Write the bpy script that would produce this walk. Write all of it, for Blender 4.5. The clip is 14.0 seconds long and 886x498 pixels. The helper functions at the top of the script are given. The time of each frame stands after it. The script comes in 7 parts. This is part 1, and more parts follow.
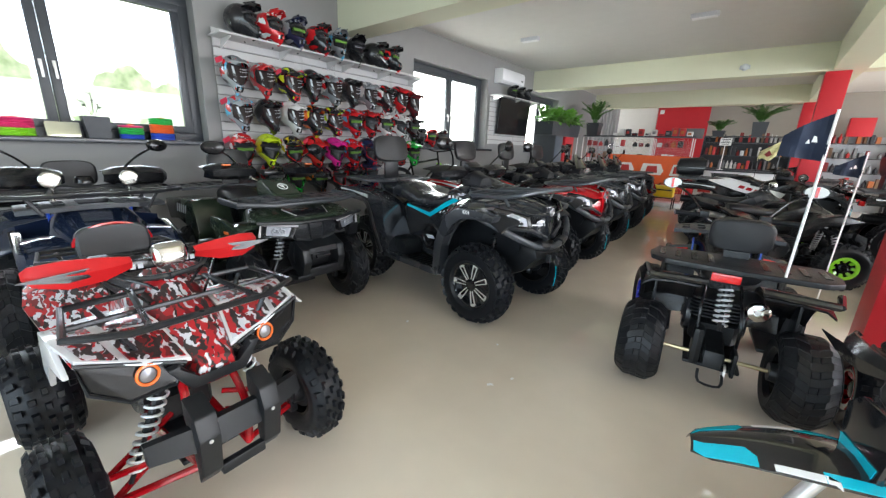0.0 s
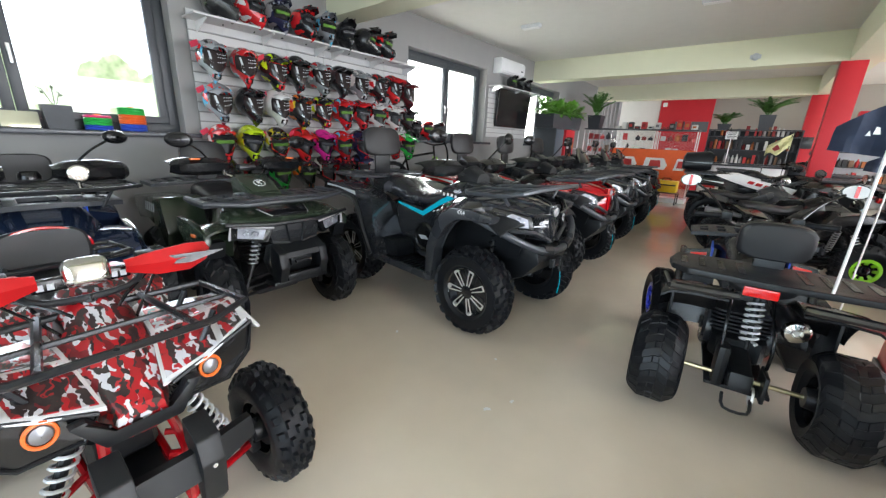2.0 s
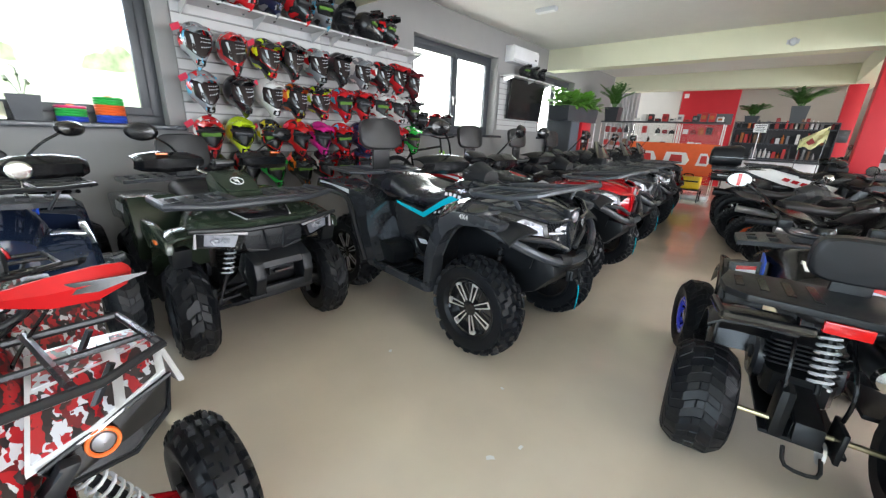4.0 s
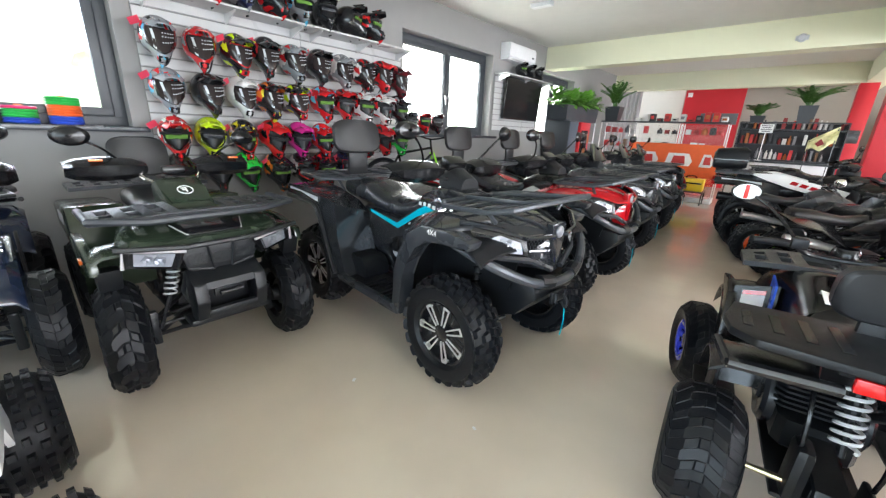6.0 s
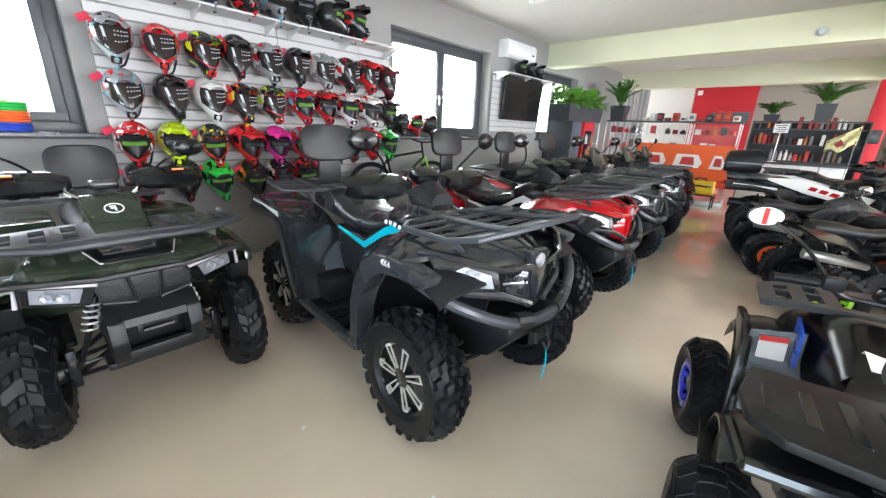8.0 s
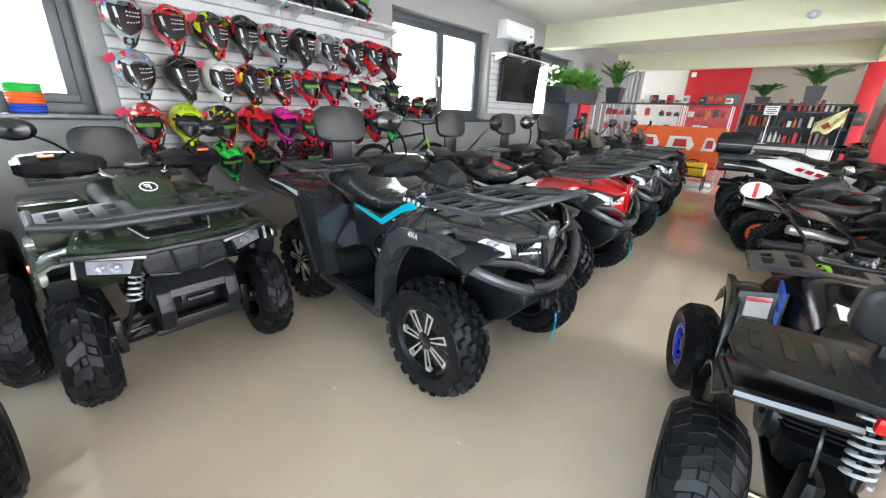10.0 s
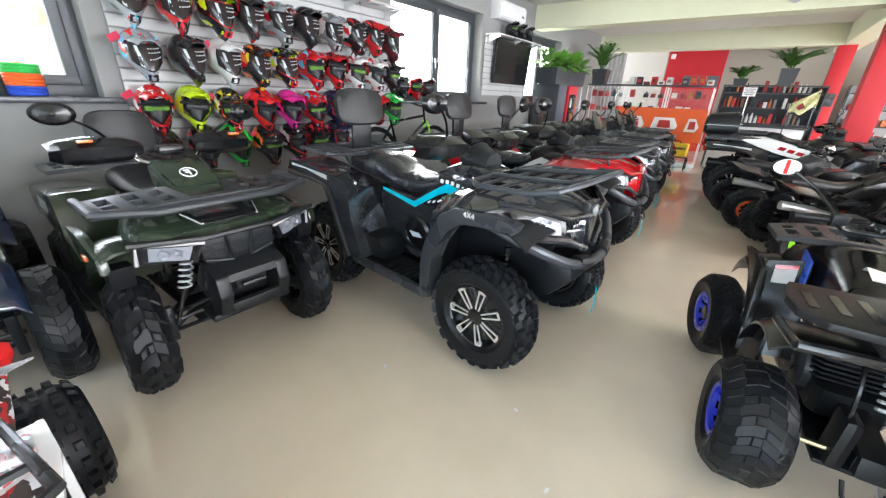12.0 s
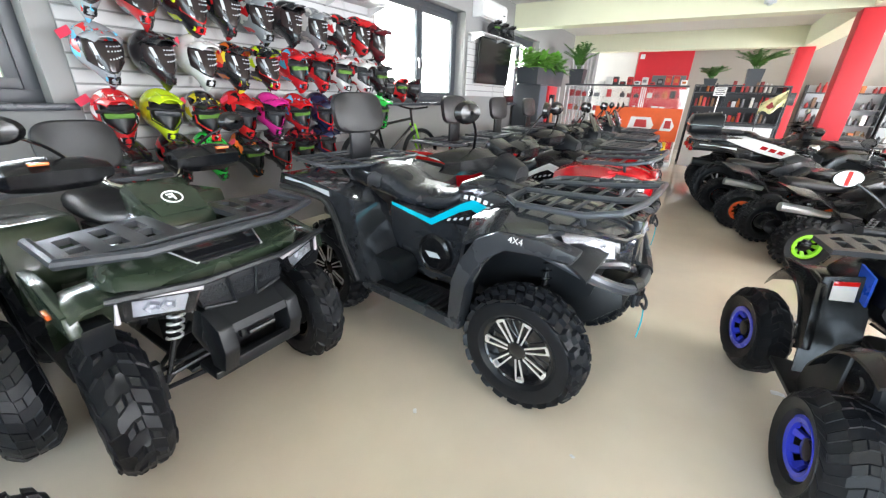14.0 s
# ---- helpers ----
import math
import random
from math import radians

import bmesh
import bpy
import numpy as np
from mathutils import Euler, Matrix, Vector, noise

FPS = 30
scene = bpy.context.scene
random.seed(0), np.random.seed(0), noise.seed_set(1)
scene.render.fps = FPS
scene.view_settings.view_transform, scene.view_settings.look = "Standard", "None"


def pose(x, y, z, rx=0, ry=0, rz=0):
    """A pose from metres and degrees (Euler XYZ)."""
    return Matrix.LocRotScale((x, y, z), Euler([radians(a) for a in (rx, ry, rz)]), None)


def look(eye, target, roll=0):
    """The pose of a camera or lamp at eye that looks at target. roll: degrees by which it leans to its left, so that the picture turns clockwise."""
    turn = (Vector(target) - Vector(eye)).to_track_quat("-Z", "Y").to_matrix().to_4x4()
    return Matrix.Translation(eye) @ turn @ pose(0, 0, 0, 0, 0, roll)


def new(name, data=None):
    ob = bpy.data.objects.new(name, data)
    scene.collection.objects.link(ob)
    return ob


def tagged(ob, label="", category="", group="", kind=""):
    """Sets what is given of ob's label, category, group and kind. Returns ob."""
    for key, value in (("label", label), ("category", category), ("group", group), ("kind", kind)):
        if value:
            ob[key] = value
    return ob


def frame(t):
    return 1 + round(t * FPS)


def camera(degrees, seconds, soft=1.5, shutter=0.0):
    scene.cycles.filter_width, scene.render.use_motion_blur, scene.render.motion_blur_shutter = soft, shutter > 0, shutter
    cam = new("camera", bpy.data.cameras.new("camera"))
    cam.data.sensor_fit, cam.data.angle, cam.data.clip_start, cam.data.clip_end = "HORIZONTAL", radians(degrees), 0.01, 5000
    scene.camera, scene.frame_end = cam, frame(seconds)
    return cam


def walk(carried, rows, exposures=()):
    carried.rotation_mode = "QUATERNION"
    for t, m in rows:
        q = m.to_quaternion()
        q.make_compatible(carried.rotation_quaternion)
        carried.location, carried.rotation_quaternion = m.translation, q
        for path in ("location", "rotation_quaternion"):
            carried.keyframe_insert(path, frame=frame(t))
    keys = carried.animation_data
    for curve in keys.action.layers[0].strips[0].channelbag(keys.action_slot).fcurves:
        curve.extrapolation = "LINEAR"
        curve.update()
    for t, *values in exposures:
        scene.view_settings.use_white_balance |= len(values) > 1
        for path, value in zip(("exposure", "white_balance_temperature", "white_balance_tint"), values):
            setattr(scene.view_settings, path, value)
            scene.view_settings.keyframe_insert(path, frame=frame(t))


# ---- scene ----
cam = camera(100.1, 14.0, 1.3)
METRES, EYE, TILT, LEAN, TURN = 2.9, 1.42, 0.0, 0.0, 39.5
ROWS = [
    (0.0, 0.0, 0.0, 0.0, 0.59, -15.54, -2.14),
    (0.5, -0.0001, 0.019, -0.0026, 0.56, -15.65, -2.18),
    (1.0, 0.0014, 0.0451, -0.0014, 0.24, -15.82, -2.27),
    (1.5, 0.0082, 0.0862, -0.007, 0.15, -16.0, -2.3),
    (2.0, 0.0129, 0.0997, -0.0012, 0.38, -16.5, -2.28),
    (4.5, 0.0541, 0.2714, -0.0039, 2.2, -17.55, -2.26),
    (5.0, 0.0776, 0.3052, -0.0021, 2.2, -17.6, -2.27),
    (5.5, 0.0888, 0.3116, 0.0035, 2.33, -17.64, -2.27),
    (6.0, 0.0978, 0.3285, 0.0082, 2.46, -17.63, -2.31),
    (6.5, 0.1071, 0.371, 0.0149, 2.6, -17.66, -2.33),
    (7.0, 0.1135, 0.3964, 0.0243, 2.69, -17.71, -2.3),
    (7.5, 0.1322, 0.4183, 0.0263, 3.02, -17.64, -2.2),
    (8.0, 0.1697, 0.4504, 0.0292, 3.49, -17.85, -2.09),
    (10.5, 0.0909, 0.3493, 0.0255, 1.71, -20.69, -2.17),
    (11.0, 0.0638, 0.3054, 0.0172, 1.12, -20.99, -2.16),
    (11.5, 0.0352, 0.3184, 0.0177, 0.08, -22.06, -2.16),
    (12.0, -0.0103, 0.3643, 0.023, -1.45, -22.59, -2.05),
    (12.5, -0.0549, 0.4027, 0.0226, -3.75, -22.69, -2.05),
    (13.0, -0.0674, 0.4459, 0.0217, -5.08, -22.67, -1.94),
    (13.5, -0.0801, 0.4802, 0.0228, -5.8, -22.7, -1.93),
    (14.0, -0.1161, 0.4702, 0.0327, -6.3, -22.61, -1.91),
]
EXPOSURES = [(0.0, 0.22), (4.5, 0.52), (8.0, 0.90), (10.5, 0.88), (12.5, 0.98), (14.0, 1.2)]
walk(cam, [(t, pose(0, 0, EYE, TILT, LEAN, TURN) @ pose(METRES * x, METRES * y, METRES * z, 90 + pitch, roll, yaw)) for t, x, y, z, yaw, pitch, roll in ROWS], EXPOSURES)


# ---- light and world ----
world = bpy.data.worlds.new("sky")
scene.world = world
world.use_nodes = True
_n = world.node_tree.nodes
_sky = _n.new("ShaderNodeTexSky")
_sky.sky_type = "NISHITA"
_sky.sun_disc = False
_sky.sun_elevation = radians(50)
_sky.sun_rotation = radians(200)
world.node_tree.links.new(_sky.outputs[0], _n["Background"].inputs[0])
_n["Background"].inputs[1].default_value = 0.15

sun = new("sun", bpy.data.lights.new("sun", "SUN"))
sun.data.energy, sun.data.angle, sun.data.color = 3.0, radians(0.53), (1.0, 0.95, 0.88)
sun.matrix_world = look((8, -22, 26), (0, 0, 0))


def window_light(name, eye, target, w, h, watts, col):
    """Daylight coming in through a window opening."""
    d = bpy.data.lights.new(name, "AREA")
    d.shape, d.size, d.size_y, d.energy, d.color = "RECTANGLE", w, h, watts, col
    ob = new(name, d)
    ob.matrix_world = look(eye, target)
    return ob


SKYC = (0.90, 0.93, 1.0)
window_light("sky_light", (-10.5, 0.5, 6.2), (-5.0, 0.4, 1.6), 11.0, 4.5, 1100, (0.93, 0.96, 1.0))
window_light("window_light", (-5.34, 6.24, 2.1), (-1, 6.24, 2.1), 2.3, 1.44, 75, (0.95, 1.0, 0.95))
window_light("window_light", (-5.34, 10.3, 2.1), (-1, 10.3, 2.1), 1.8, 1.44, 60, (0.95, 1.0, 0.95))
SHOP = [window_light("window_light", (1.0, -4.25, 1.7), (0.5, -1.5, 0.3), 7.0, 2.6, 215, (0.70, 0.86, 1.0)),
        window_light("window_light", (7.15, 4.0, 1.7), (4, 4.0, 0.0), 9.0, 2.6, 720, SKYC),
        window_light("window_light", (7.15, 12.5, 1.7), (3, 12.5, 0.2), 4.5, 2.6, 320, SKYC),
        window_light("window_light", (-7.9, 15.4, 1.9), (-4, 15.4, 1.0), 1.6, 1.8, 110, SKYC)]
for _lamp in SHOP[:3]:
    _lamp.data.spread = radians(150)


# ---- materials ----
def material(name, col, rough=0.5, metal=0.0, grain=0.0, scale=40.0, bump=0.0, bscale=200.0, coat=0.0, spec=0.5, rvar=0.06, vary=0.0):
    """A surface with two scales of variation in colour and roughness and a fine relief."""
    m = bpy.data.materials.new(name)
    m.use_nodes = True
    nt = m.node_tree
    n, l = nt.nodes, nt.links
    b = n["Principled BSDF"]
    b.inputs["Metallic"].default_value = metal
    b.inputs["Specular IOR Level"].default_value = spec
    b.inputs["Coat Weight"].default_value = coat
    b.inputs["Coat Roughness"].default_value = 0.05
    co = n.new("ShaderNodeTexCoord")
    big = n.new("ShaderNodeTexNoise")
    big.inputs["Scale"].default_value = scale * 0.12
    big.inputs["Detail"].default_value = 4
    fine = n.new("ShaderNodeTexNoise")
    fine.inputs["Scale"].default_value = scale
    fine.inputs["Detail"].default_value = 3
    l.new(co.outputs["Object"], big.inputs["Vector"])
    l.new(co.outputs["Object"], fine.inputs["Vector"])
    mixn = n.new("ShaderNodeMath")
    mixn.operation = "ADD"
    l.new(big.outputs["Fac"], mixn.inputs[0])
    l.new(fine.outputs["Fac"], mixn.inputs[1])
    ramp = n.new("ShaderNodeMapRange")
    ramp.inputs["From Min"].default_value, ramp.inputs["From Max"].default_value = 0.6, 1.4
    ramp.inputs["To Min"].default_value, ramp.inputs["To Max"].default_value = 1 - grain, 1 + grain
    l.new(mixn.outputs[0], ramp.inputs[0])
    val = ramp.outputs[0]
    if vary:
        info = n.new("ShaderNodeObjectInfo")
        mr = n.new("ShaderNodeMapRange")
        mr.inputs["To Min"].default_value, mr.inputs["To Max"].default_value = 1 - vary, 1 + vary
        l.new(info.outputs["Random"], mr.inputs[0])
        mu = n.new("ShaderNodeMath")
        mu.operation = "MULTIPLY"
        l.new(val, mu.inputs[0])
        l.new(mr.outputs[0], mu.inputs[1])
        val = mu.outputs[0]
    sc = n.new("ShaderNodeVectorMath")
    sc.operation = "SCALE"
    sc.inputs[0].default_value = col
    l.new(val, sc.inputs["Scale"])
    l.new(sc.outputs[0], b.inputs["Base Color"])
    rr = n.new("ShaderNodeMapRange")
    rr.inputs["From Min"].default_value, rr.inputs["From Max"].default_value = 0.3, 0.7
    rr.inputs["To Min"].default_value, rr.inputs["To Max"].default_value = max(0.01, rough - rvar), min(1, rough + rvar)
    l.new(big.outputs["Fac"], rr.inputs[0])
    l.new(rr.outputs[0], b.inputs["Roughness"])
    if bump:
        t = n.new("ShaderNodeTexNoise")
        t.inputs["Scale"].default_value = bscale
        t.inputs["Detail"].default_value = 3
        l.new(co.outputs["Object"], t.inputs["Vector"])
        bp = n.new("ShaderNodeBump")
        bp.inputs["Strength"].default_value = bump
        bp.inputs["Distance"].default_value = 0.002
        l.new(t.outputs["Fac"], bp.inputs["Height"])
        l.new(bp.outputs[0], b.inputs["Normal"])
    return m


def glow(name, col, strength):
    m = bpy.data.materials.new(name)
    m.use_nodes = True
    b = m.node_tree.nodes["Principled BSDF"]
    b.inputs["Base Color"].default_value = (*col, 1)
    b.inputs["Emission Color"].default_value = (*col, 1)
    b.inputs["Emission Strength"].default_value = strength
    return m


def glassy(name, col=(1, 1, 1), rough=0.0, ior=1.45):
    m = bpy.data.materials.new(name)
    m.use_nodes = True
    b = m.node_tree.nodes["Principled BSDF"]
    b.inputs["Base Color"].default_value = (*col, 1)
    b.inputs["Transmission Weight"].default_value = 1
    b.inputs["Roughness"].default_value = rough
    b.inputs["IOR"].default_value = ior
    return m


def mottled(name, cols, scale=14.0, rough=0.3, coat=0.5, swirl=0.5, cut=0.50):
    """Printed graphics: slanted shards of several colours."""
    m = bpy.data.materials.new(name)
    m.use_nodes = True
    nt = m.node_tree
    n, l = nt.nodes, nt.links
    b = n["Principled BSDF"]
    b.inputs["Roughness"].default_value = rough
    b.inputs["Coat Weight"].default_value = coat
    co = n.new("ShaderNodeTexCoord")
    bend = n.new("ShaderNodeTexNoise")
    bend.inputs["Scale"].default_value = scale * 0.5
    l.new(co.outputs["Object"], bend.inputs["Vector"])
    push = n.new("ShaderNodeVectorMath")
    push.operation = "MULTIPLY_ADD"
    push.inputs[1].default_value = (0.12 * swirl,) * 3
    l.new(bend.outputs["Color"], push.inputs[0])
    l.new(co.outputs["Object"], push.inputs[2])
    slant = n.new("ShaderNodeMapping")
    slant.inputs["Rotation"].default_value = (0.5, 0.6, 0.4)
    slant.inputs["Scale"].default_value = (0.55, 1.5, 1.0)
    l.new(push.outputs[0], slant.inputs["Vector"])
    t = n.new("ShaderNodeTexVoronoi")
    t.inputs["Scale"].default_value = scale
    l.new(slant.outputs[0], t.inputs["Vector"])
    sep = n.new("ShaderNodeSeparateColor")
    l.new(t.outputs["Color"], sep.inputs[0])
    r = n.new("ShaderNodeValToRGB")
    r.color_ramp.interpolation = "CONSTANT"
    e = r.color_ramp.elements
    e[0].position, e[0].color = 0.0, (*cols[0], 1)
    e[1].position, e[1].color = cut, (*cols[1 % len(cols)], 1)
    for i, c in enumerate(cols[2:]):
        k = e.new(cut + (1 - cut) * (i + 1) / (len(cols) - 1))
        k.color = (*c, 1)
    l.new(sep.outputs[0], r.inputs[0])
    l.new(r.outputs[0], b.inputs["Base Color"])
    return m


M_FLOOR = material("poured_floor", (0.74, 0.65, 0.535), 0.016, 0, 0.07, 3.0, 0.008, 8, 0.0, 1.0, 0.006)
M_WALL = material("grey_paint", (0.28, 0.275, 0.27), 0.8, 0, 0.03, 6, 0.15, 350)
M_WHITE = material("white_paint", (0.70, 0.69, 0.65), 0.85, 0, 0.03, 5, 0.1, 300)
M_TAUPE = material("taupe_wall", (0.36, 0.33, 0.29), 0.8, 0, 0.03, 6, 0.15, 350)
# beam colour includes the yellow-green light bounced in from the garden
M_BEAM = material("garden_tinted_beam", (0.72, 0.72, 0.54), 0.85, 0, 0.02, 5, 0.1, 300)
M_RED = material("red_paint", (0.55, 0.014, 0.026), 0.45, 0, 0.05, 6, 0.1, 300)
M_SLAT = material("white_slat_board", (0.50, 0.495, 0.495), 0.3, 0, 0.04, 8)
M_ANTH = material("anthracite_frame", (0.045, 0.05, 0.058), 0.4, 0, 0.08, 20)
M_SILL = material("dark_slate_sill", (0.05, 0.055, 0.065), 0.25, 0, 0.12, 40)
M_GLASS = glassy("clear_glass")
M_RUB = material("black_rubber", (0.0075, 0.0085, 0.011), 0.40, 0, 0.25, 60, 0.4, 300, 0.0, 0.28)
M_BLK = material("black_plastic", (0.007, 0.007, 0.008), 0.20, 0, 0.15, 40, 0.12, 900, 0.1, 0.42)
M_BLKM = material("matt_black_plastic", (0.009, 0.010, 0.012), 0.36, 0, 0.15, 40, 0.25, 700, 0.0, 0.38)
M_GLOSS = material("gloss_black_plastic", (0.012, 0.012, 0.014), 0.12, 0, 0.1, 20, 0, 200, 0.6)
M_VINYL = material("black_vinyl", (0.012, 0.012, 0.014), 0.38, 0, 0.1, 40, 0.35, 500)
M_SEAT = material("black_seat_vinyl", (0.016, 0.018, 0.023), 0.26, 0, 0.1, 40, 0.25, 700, 0.15)
M_STEEL = material("black_steel", (0.02, 0.021, 0.024), 0.3, 0.3, 0.12, 30, 0.1, 400)
M_ALU = material("machined_aluminium", (0.80, 0.79, 0.78), 0.34, 0.65, 0.06, 40)
M_CHROME = material("chrome", (0.62, 0.61, 0.58), 0.12, 1.0, 0.03, 20)
M_SPRING = material("white_spring", (0.75, 0.76, 0.78), 0.3, 0, 0.08, 40)
M_LENS = glassy("lamp_lens", (0.95, 0.97, 1.0), 0.05, 1.2)
M_REFL = material("lamp_reflector", (0.30, 0.30, 0.32), 0.42, 0.7, 0.05, 30)
M_TAIL = material("red_lens", (0.65, 0.01, 0.01), 0.15, 0, 0.1, 60, 0, 200, 0.5)
M_ORANGE = material("orange_lens", (0.85, 0.16, 0.03), 0.2, 0, 0.05, 30, 0, 200, 0.5)
M_GREY = material("dark_grey_plastic", (0.032, 0.034, 0.039), 0.28, 0, 0.12, 30, 0.15, 700, 0.2)
M_GREYM = material("grey_rack_plastic", (0.030, 0.033, 0.039), 0.38, 0, 0.12, 40, 0.35, 600)
M_RACK = material("satin_grey_tube", (0.062, 0.068, 0.080), 0.32, 0.3, 0.1, 40, 0.1, 500)
M_METAL_GREY = material("graphite_paint", (0.032, 0.034, 0.039), 0.14, 0.25, 0.1, 30, 0, 300, 0.7)
M_GREEN = material("dark_green_paint", (0.024, 0.036, 0.022), 0.24, 0.1, 0.12, 30, 0, 300, 0.35)
M_REDP = material("gloss_red_paint", (0.42, 0.005, 0.010), 0.18, 0, 0.06, 20, 0, 200, 0.7)
M_REDG = material("red_guard_plastic", (0.50, 0.008, 0.010), 0.5, 0, 0.08, 30, 0.15, 500, 0.0, 0.35)
M_SILVER = material("silver_grey_paint", (0.07, 0.075, 0.08), 0.25, 0.4, 0.08, 20, 0, 200, 0.6)
M_WHITEP = material("gloss_white_plastic", (0.78, 0.78, 0.80), 0.22, 0, 0.04, 20, 0, 200, 0.4)
M_TEAL = material("turquoise_decal", (0.0, 0.48, 0.62), 0.25, 0, 0.04, 20, 0, 200, 0.4)
M_BLUE = material("blue_rim_paint", (0.03, 0.05, 0.62), 0.25, 0.1, 0.06, 30, 0, 200, 0.5)
M_BLUEB = material("dark_blue_plastic", (0.012, 0.02, 0.045), 0.15, 0, 0.1, 20, 0, 200, 0.6)
M_LIME = material("lime_paint", (0.28, 0.72, 0.03), 0.3, 0, 0.06, 30, 0, 200, 0.4)
M_ORIM = material("orange_paint", (0.8, 0.10, 0.02), 0.3, 0, 0.06, 30, 0, 200, 0.4)
M_YEL = material("yellow_plastic", (0.85, 0.58, 0.02), 0.35, 0, 0.06, 30, 0.1, 300)
M_GRAPH = mottled("red_black_graphic", [(0.60, 0.60, 0.64), (0.42, 0.008, 0.014), (0.02, 0.012, 0.013), (0.16, 0.006, 0.010), (0.42, 0.008, 0.014), (0.03, 0.02, 0.02)], 42.0, swirl=0.6, cut=0.22)
M_GREYDECAL = material("pale_grey_decal", (0.55, 0.57, 0.6), 0.35, 0, 0.05, 30)
M_STRIP = material("frosted_light_strip", (0.50, 0.46, 0.48), 0.6, 0, 0.05, 30)
M_STICK = material("white_sticker", (0.8, 0.8, 0.8), 0.5, 0, 0.03, 60)
M_BLUEST = material("blue_sticker", (0.02, 0.10, 0.65), 0.3, 0, 0.05, 60)
M_LEAF = material("green_leaf", (0.06, 0.16, 0.03), 0.4, 0, 0.3, 30, 0, 200, 0.1, 0.5, 0.06, 0.3)
M_SCREEN = material("dark_screen", (0.008, 0.008, 0.009), 0.12, 0, 0.05, 10)
M_BRASS = material("bare_axle_steel", (0.5, 0.42, 0.25), 0.3, 1.0, 0.1, 40)


# ---- mesh helpers ----
def part(name, bm, mat, parent=None, label="", m=None, smooth=True, angle=35):
    """Link a bmesh as one mesh object, under a thing or a part."""
    bmesh.ops.recalc_face_normals(bm, faces=bm.faces)
    me = bpy.data.meshes.new(name)
    bm.to_mesh(me)
    bm.free()
    return part_of(name, me, mat, parent, label, m, smooth, angle)


def part_of(name, me, mat, parent=None, label="", m=None, smooth=True, angle=35):
    if mat and not me.materials:
        me.materials.append(mat)
    if smooth and len(me.polygons):
        me.polygons.foreach_set("use_smooth", [True] * len(me.polygons))
        me.set_sharp_from_angle(angle=radians(angle))
    ob = new(name, me)
    if parent:
        ob.parent = parent
    if m is not None:
        ob.matrix_basis = m
    if label:
        tagged(ob, label)
    return ob


def thing(name, m, label, category, group=""):
    ob = new(name)
    ob.empty_display_size = 0.1
    ob.matrix_basis = m
    return tagged(ob, label, category, group)


def box(bm, c, s, bev=0.0, rot=None, seg=2):
    mm = Matrix.Translation(c) @ (rot.to_4x4() if rot else Matrix()) @ Matrix.Diagonal((*s, 1))
    r = bmesh.ops.create_cube(bm, size=1, matrix=mm)
    if bev:
        es = list({e for v in r["verts"] for e in v.link_edges})
        bmesh.ops.bevel(bm, geom=es, offset=bev, segments=seg, profile=0.6, affect="EDGES", clamp_overlap=True)


def smoothed(pts, n=5):
    """Points along a soft curve through pts."""
    p = [Vector(a) for a in pts]
    out = []
    for i in range(len(p) - 1):
        a, b, c, d = p[max(i - 1, 0)], p[i], p[i + 1], p[min(i + 2, len(p) - 1)]
        for k in range(n):
            t = k / n
            out.append(0.5 * (2 * b + (c - a) * t + (2 * a - 5 * b + 4 * c - d) * t * t + (3 * b - a - 3 * c + d) * t ** 3))
    return out + [p[-1]]


def tube(bm, pts, r, seg=8, soft=0, closed=False):
    p = smoothed(pts, soft) if soft else [Vector(a) for a in pts]
    rings, up = [], None
    n = len(p)
    for i in range(n):
        if closed:
            d = (p[(i + 1) % n] - p[i - 1]).normalized()
        else:
            d = (p[min(i + 1, n - 1)] - p[max(i - 1, 0)]).normalized()
        if up is None:
            up = d.orthogonal().normalized()
        up = (up - d * up.dot(d))
        up = up.normalized() if up.length > 1e-6 else d.orthogonal().normalized()
        side = d.cross(up)
        rad = r[i] if isinstance(r, (list, tuple)) else r
        rings.append([bm.verts.new(p[i] + rad * (math.cos(a) * up + math.sin(a) * side)) for a in (2 * math.pi * k / seg for k in range(seg))])
    for i in range(n if closed else n - 1):
        a, b = rings[i], rings[(i + 1) % n]
        for k in range(seg):
            bm.faces.new((a[k], a[(k + 1) % seg], b[(k + 1) % seg], b[k]))
    if not closed:
        bm.faces.new(rings[0][::-1])
        bm.faces.new(rings[-1])


def loft(bm, secs, cap=True, ring=True):
    vs = [[bm.verts.new(p) for p in s] for s in secs]
    n = len(secs[0])
    for a, b in zip(vs, vs[1:]):
        for k in range(n if ring else n - 1):
            bm.faces.new((a[k], a[(k + 1) % n], b[(k + 1) % n], b[k]))
    if cap and ring:
        bm.faces.new(vs[0][::-1])
        bm.faces.new(vs[-1])


def sup(x, hw, z0, z1, k=3.0, n=20, cy=0.0, taper=1.0):
    """A rounded cross-section across x; taper narrows its top."""
    out = []
    for i in range(n):
        a = 2 * math.pi * (i + 0.5) / n
        c, s = math.cos(a), math.sin(a)
        yy = math.copysign(abs(c) ** (2 / k), c)
        zz = math.copysign(abs(s) ** (2 / k), s)
        w = hw * (1 + (taper - 1) * (zz + 1) / 2)
        out.append(Vector((x, cy + w * yy, (z0 + z1) / 2 + (z1 - z0) / 2 * zz)))
    return out


def lathe(bm, prof, seg=24, m=None, cap=False):
    """Turn (along, radius) pairs about the y axis."""
    m = m or Matrix()
    secs = [[m @ Vector((r * math.cos(a), y, r * math.sin(a))) for a in (2 * math.pi * k / seg for k in range(seg))] for y, r in prof]
    loft(bm, secs, cap)


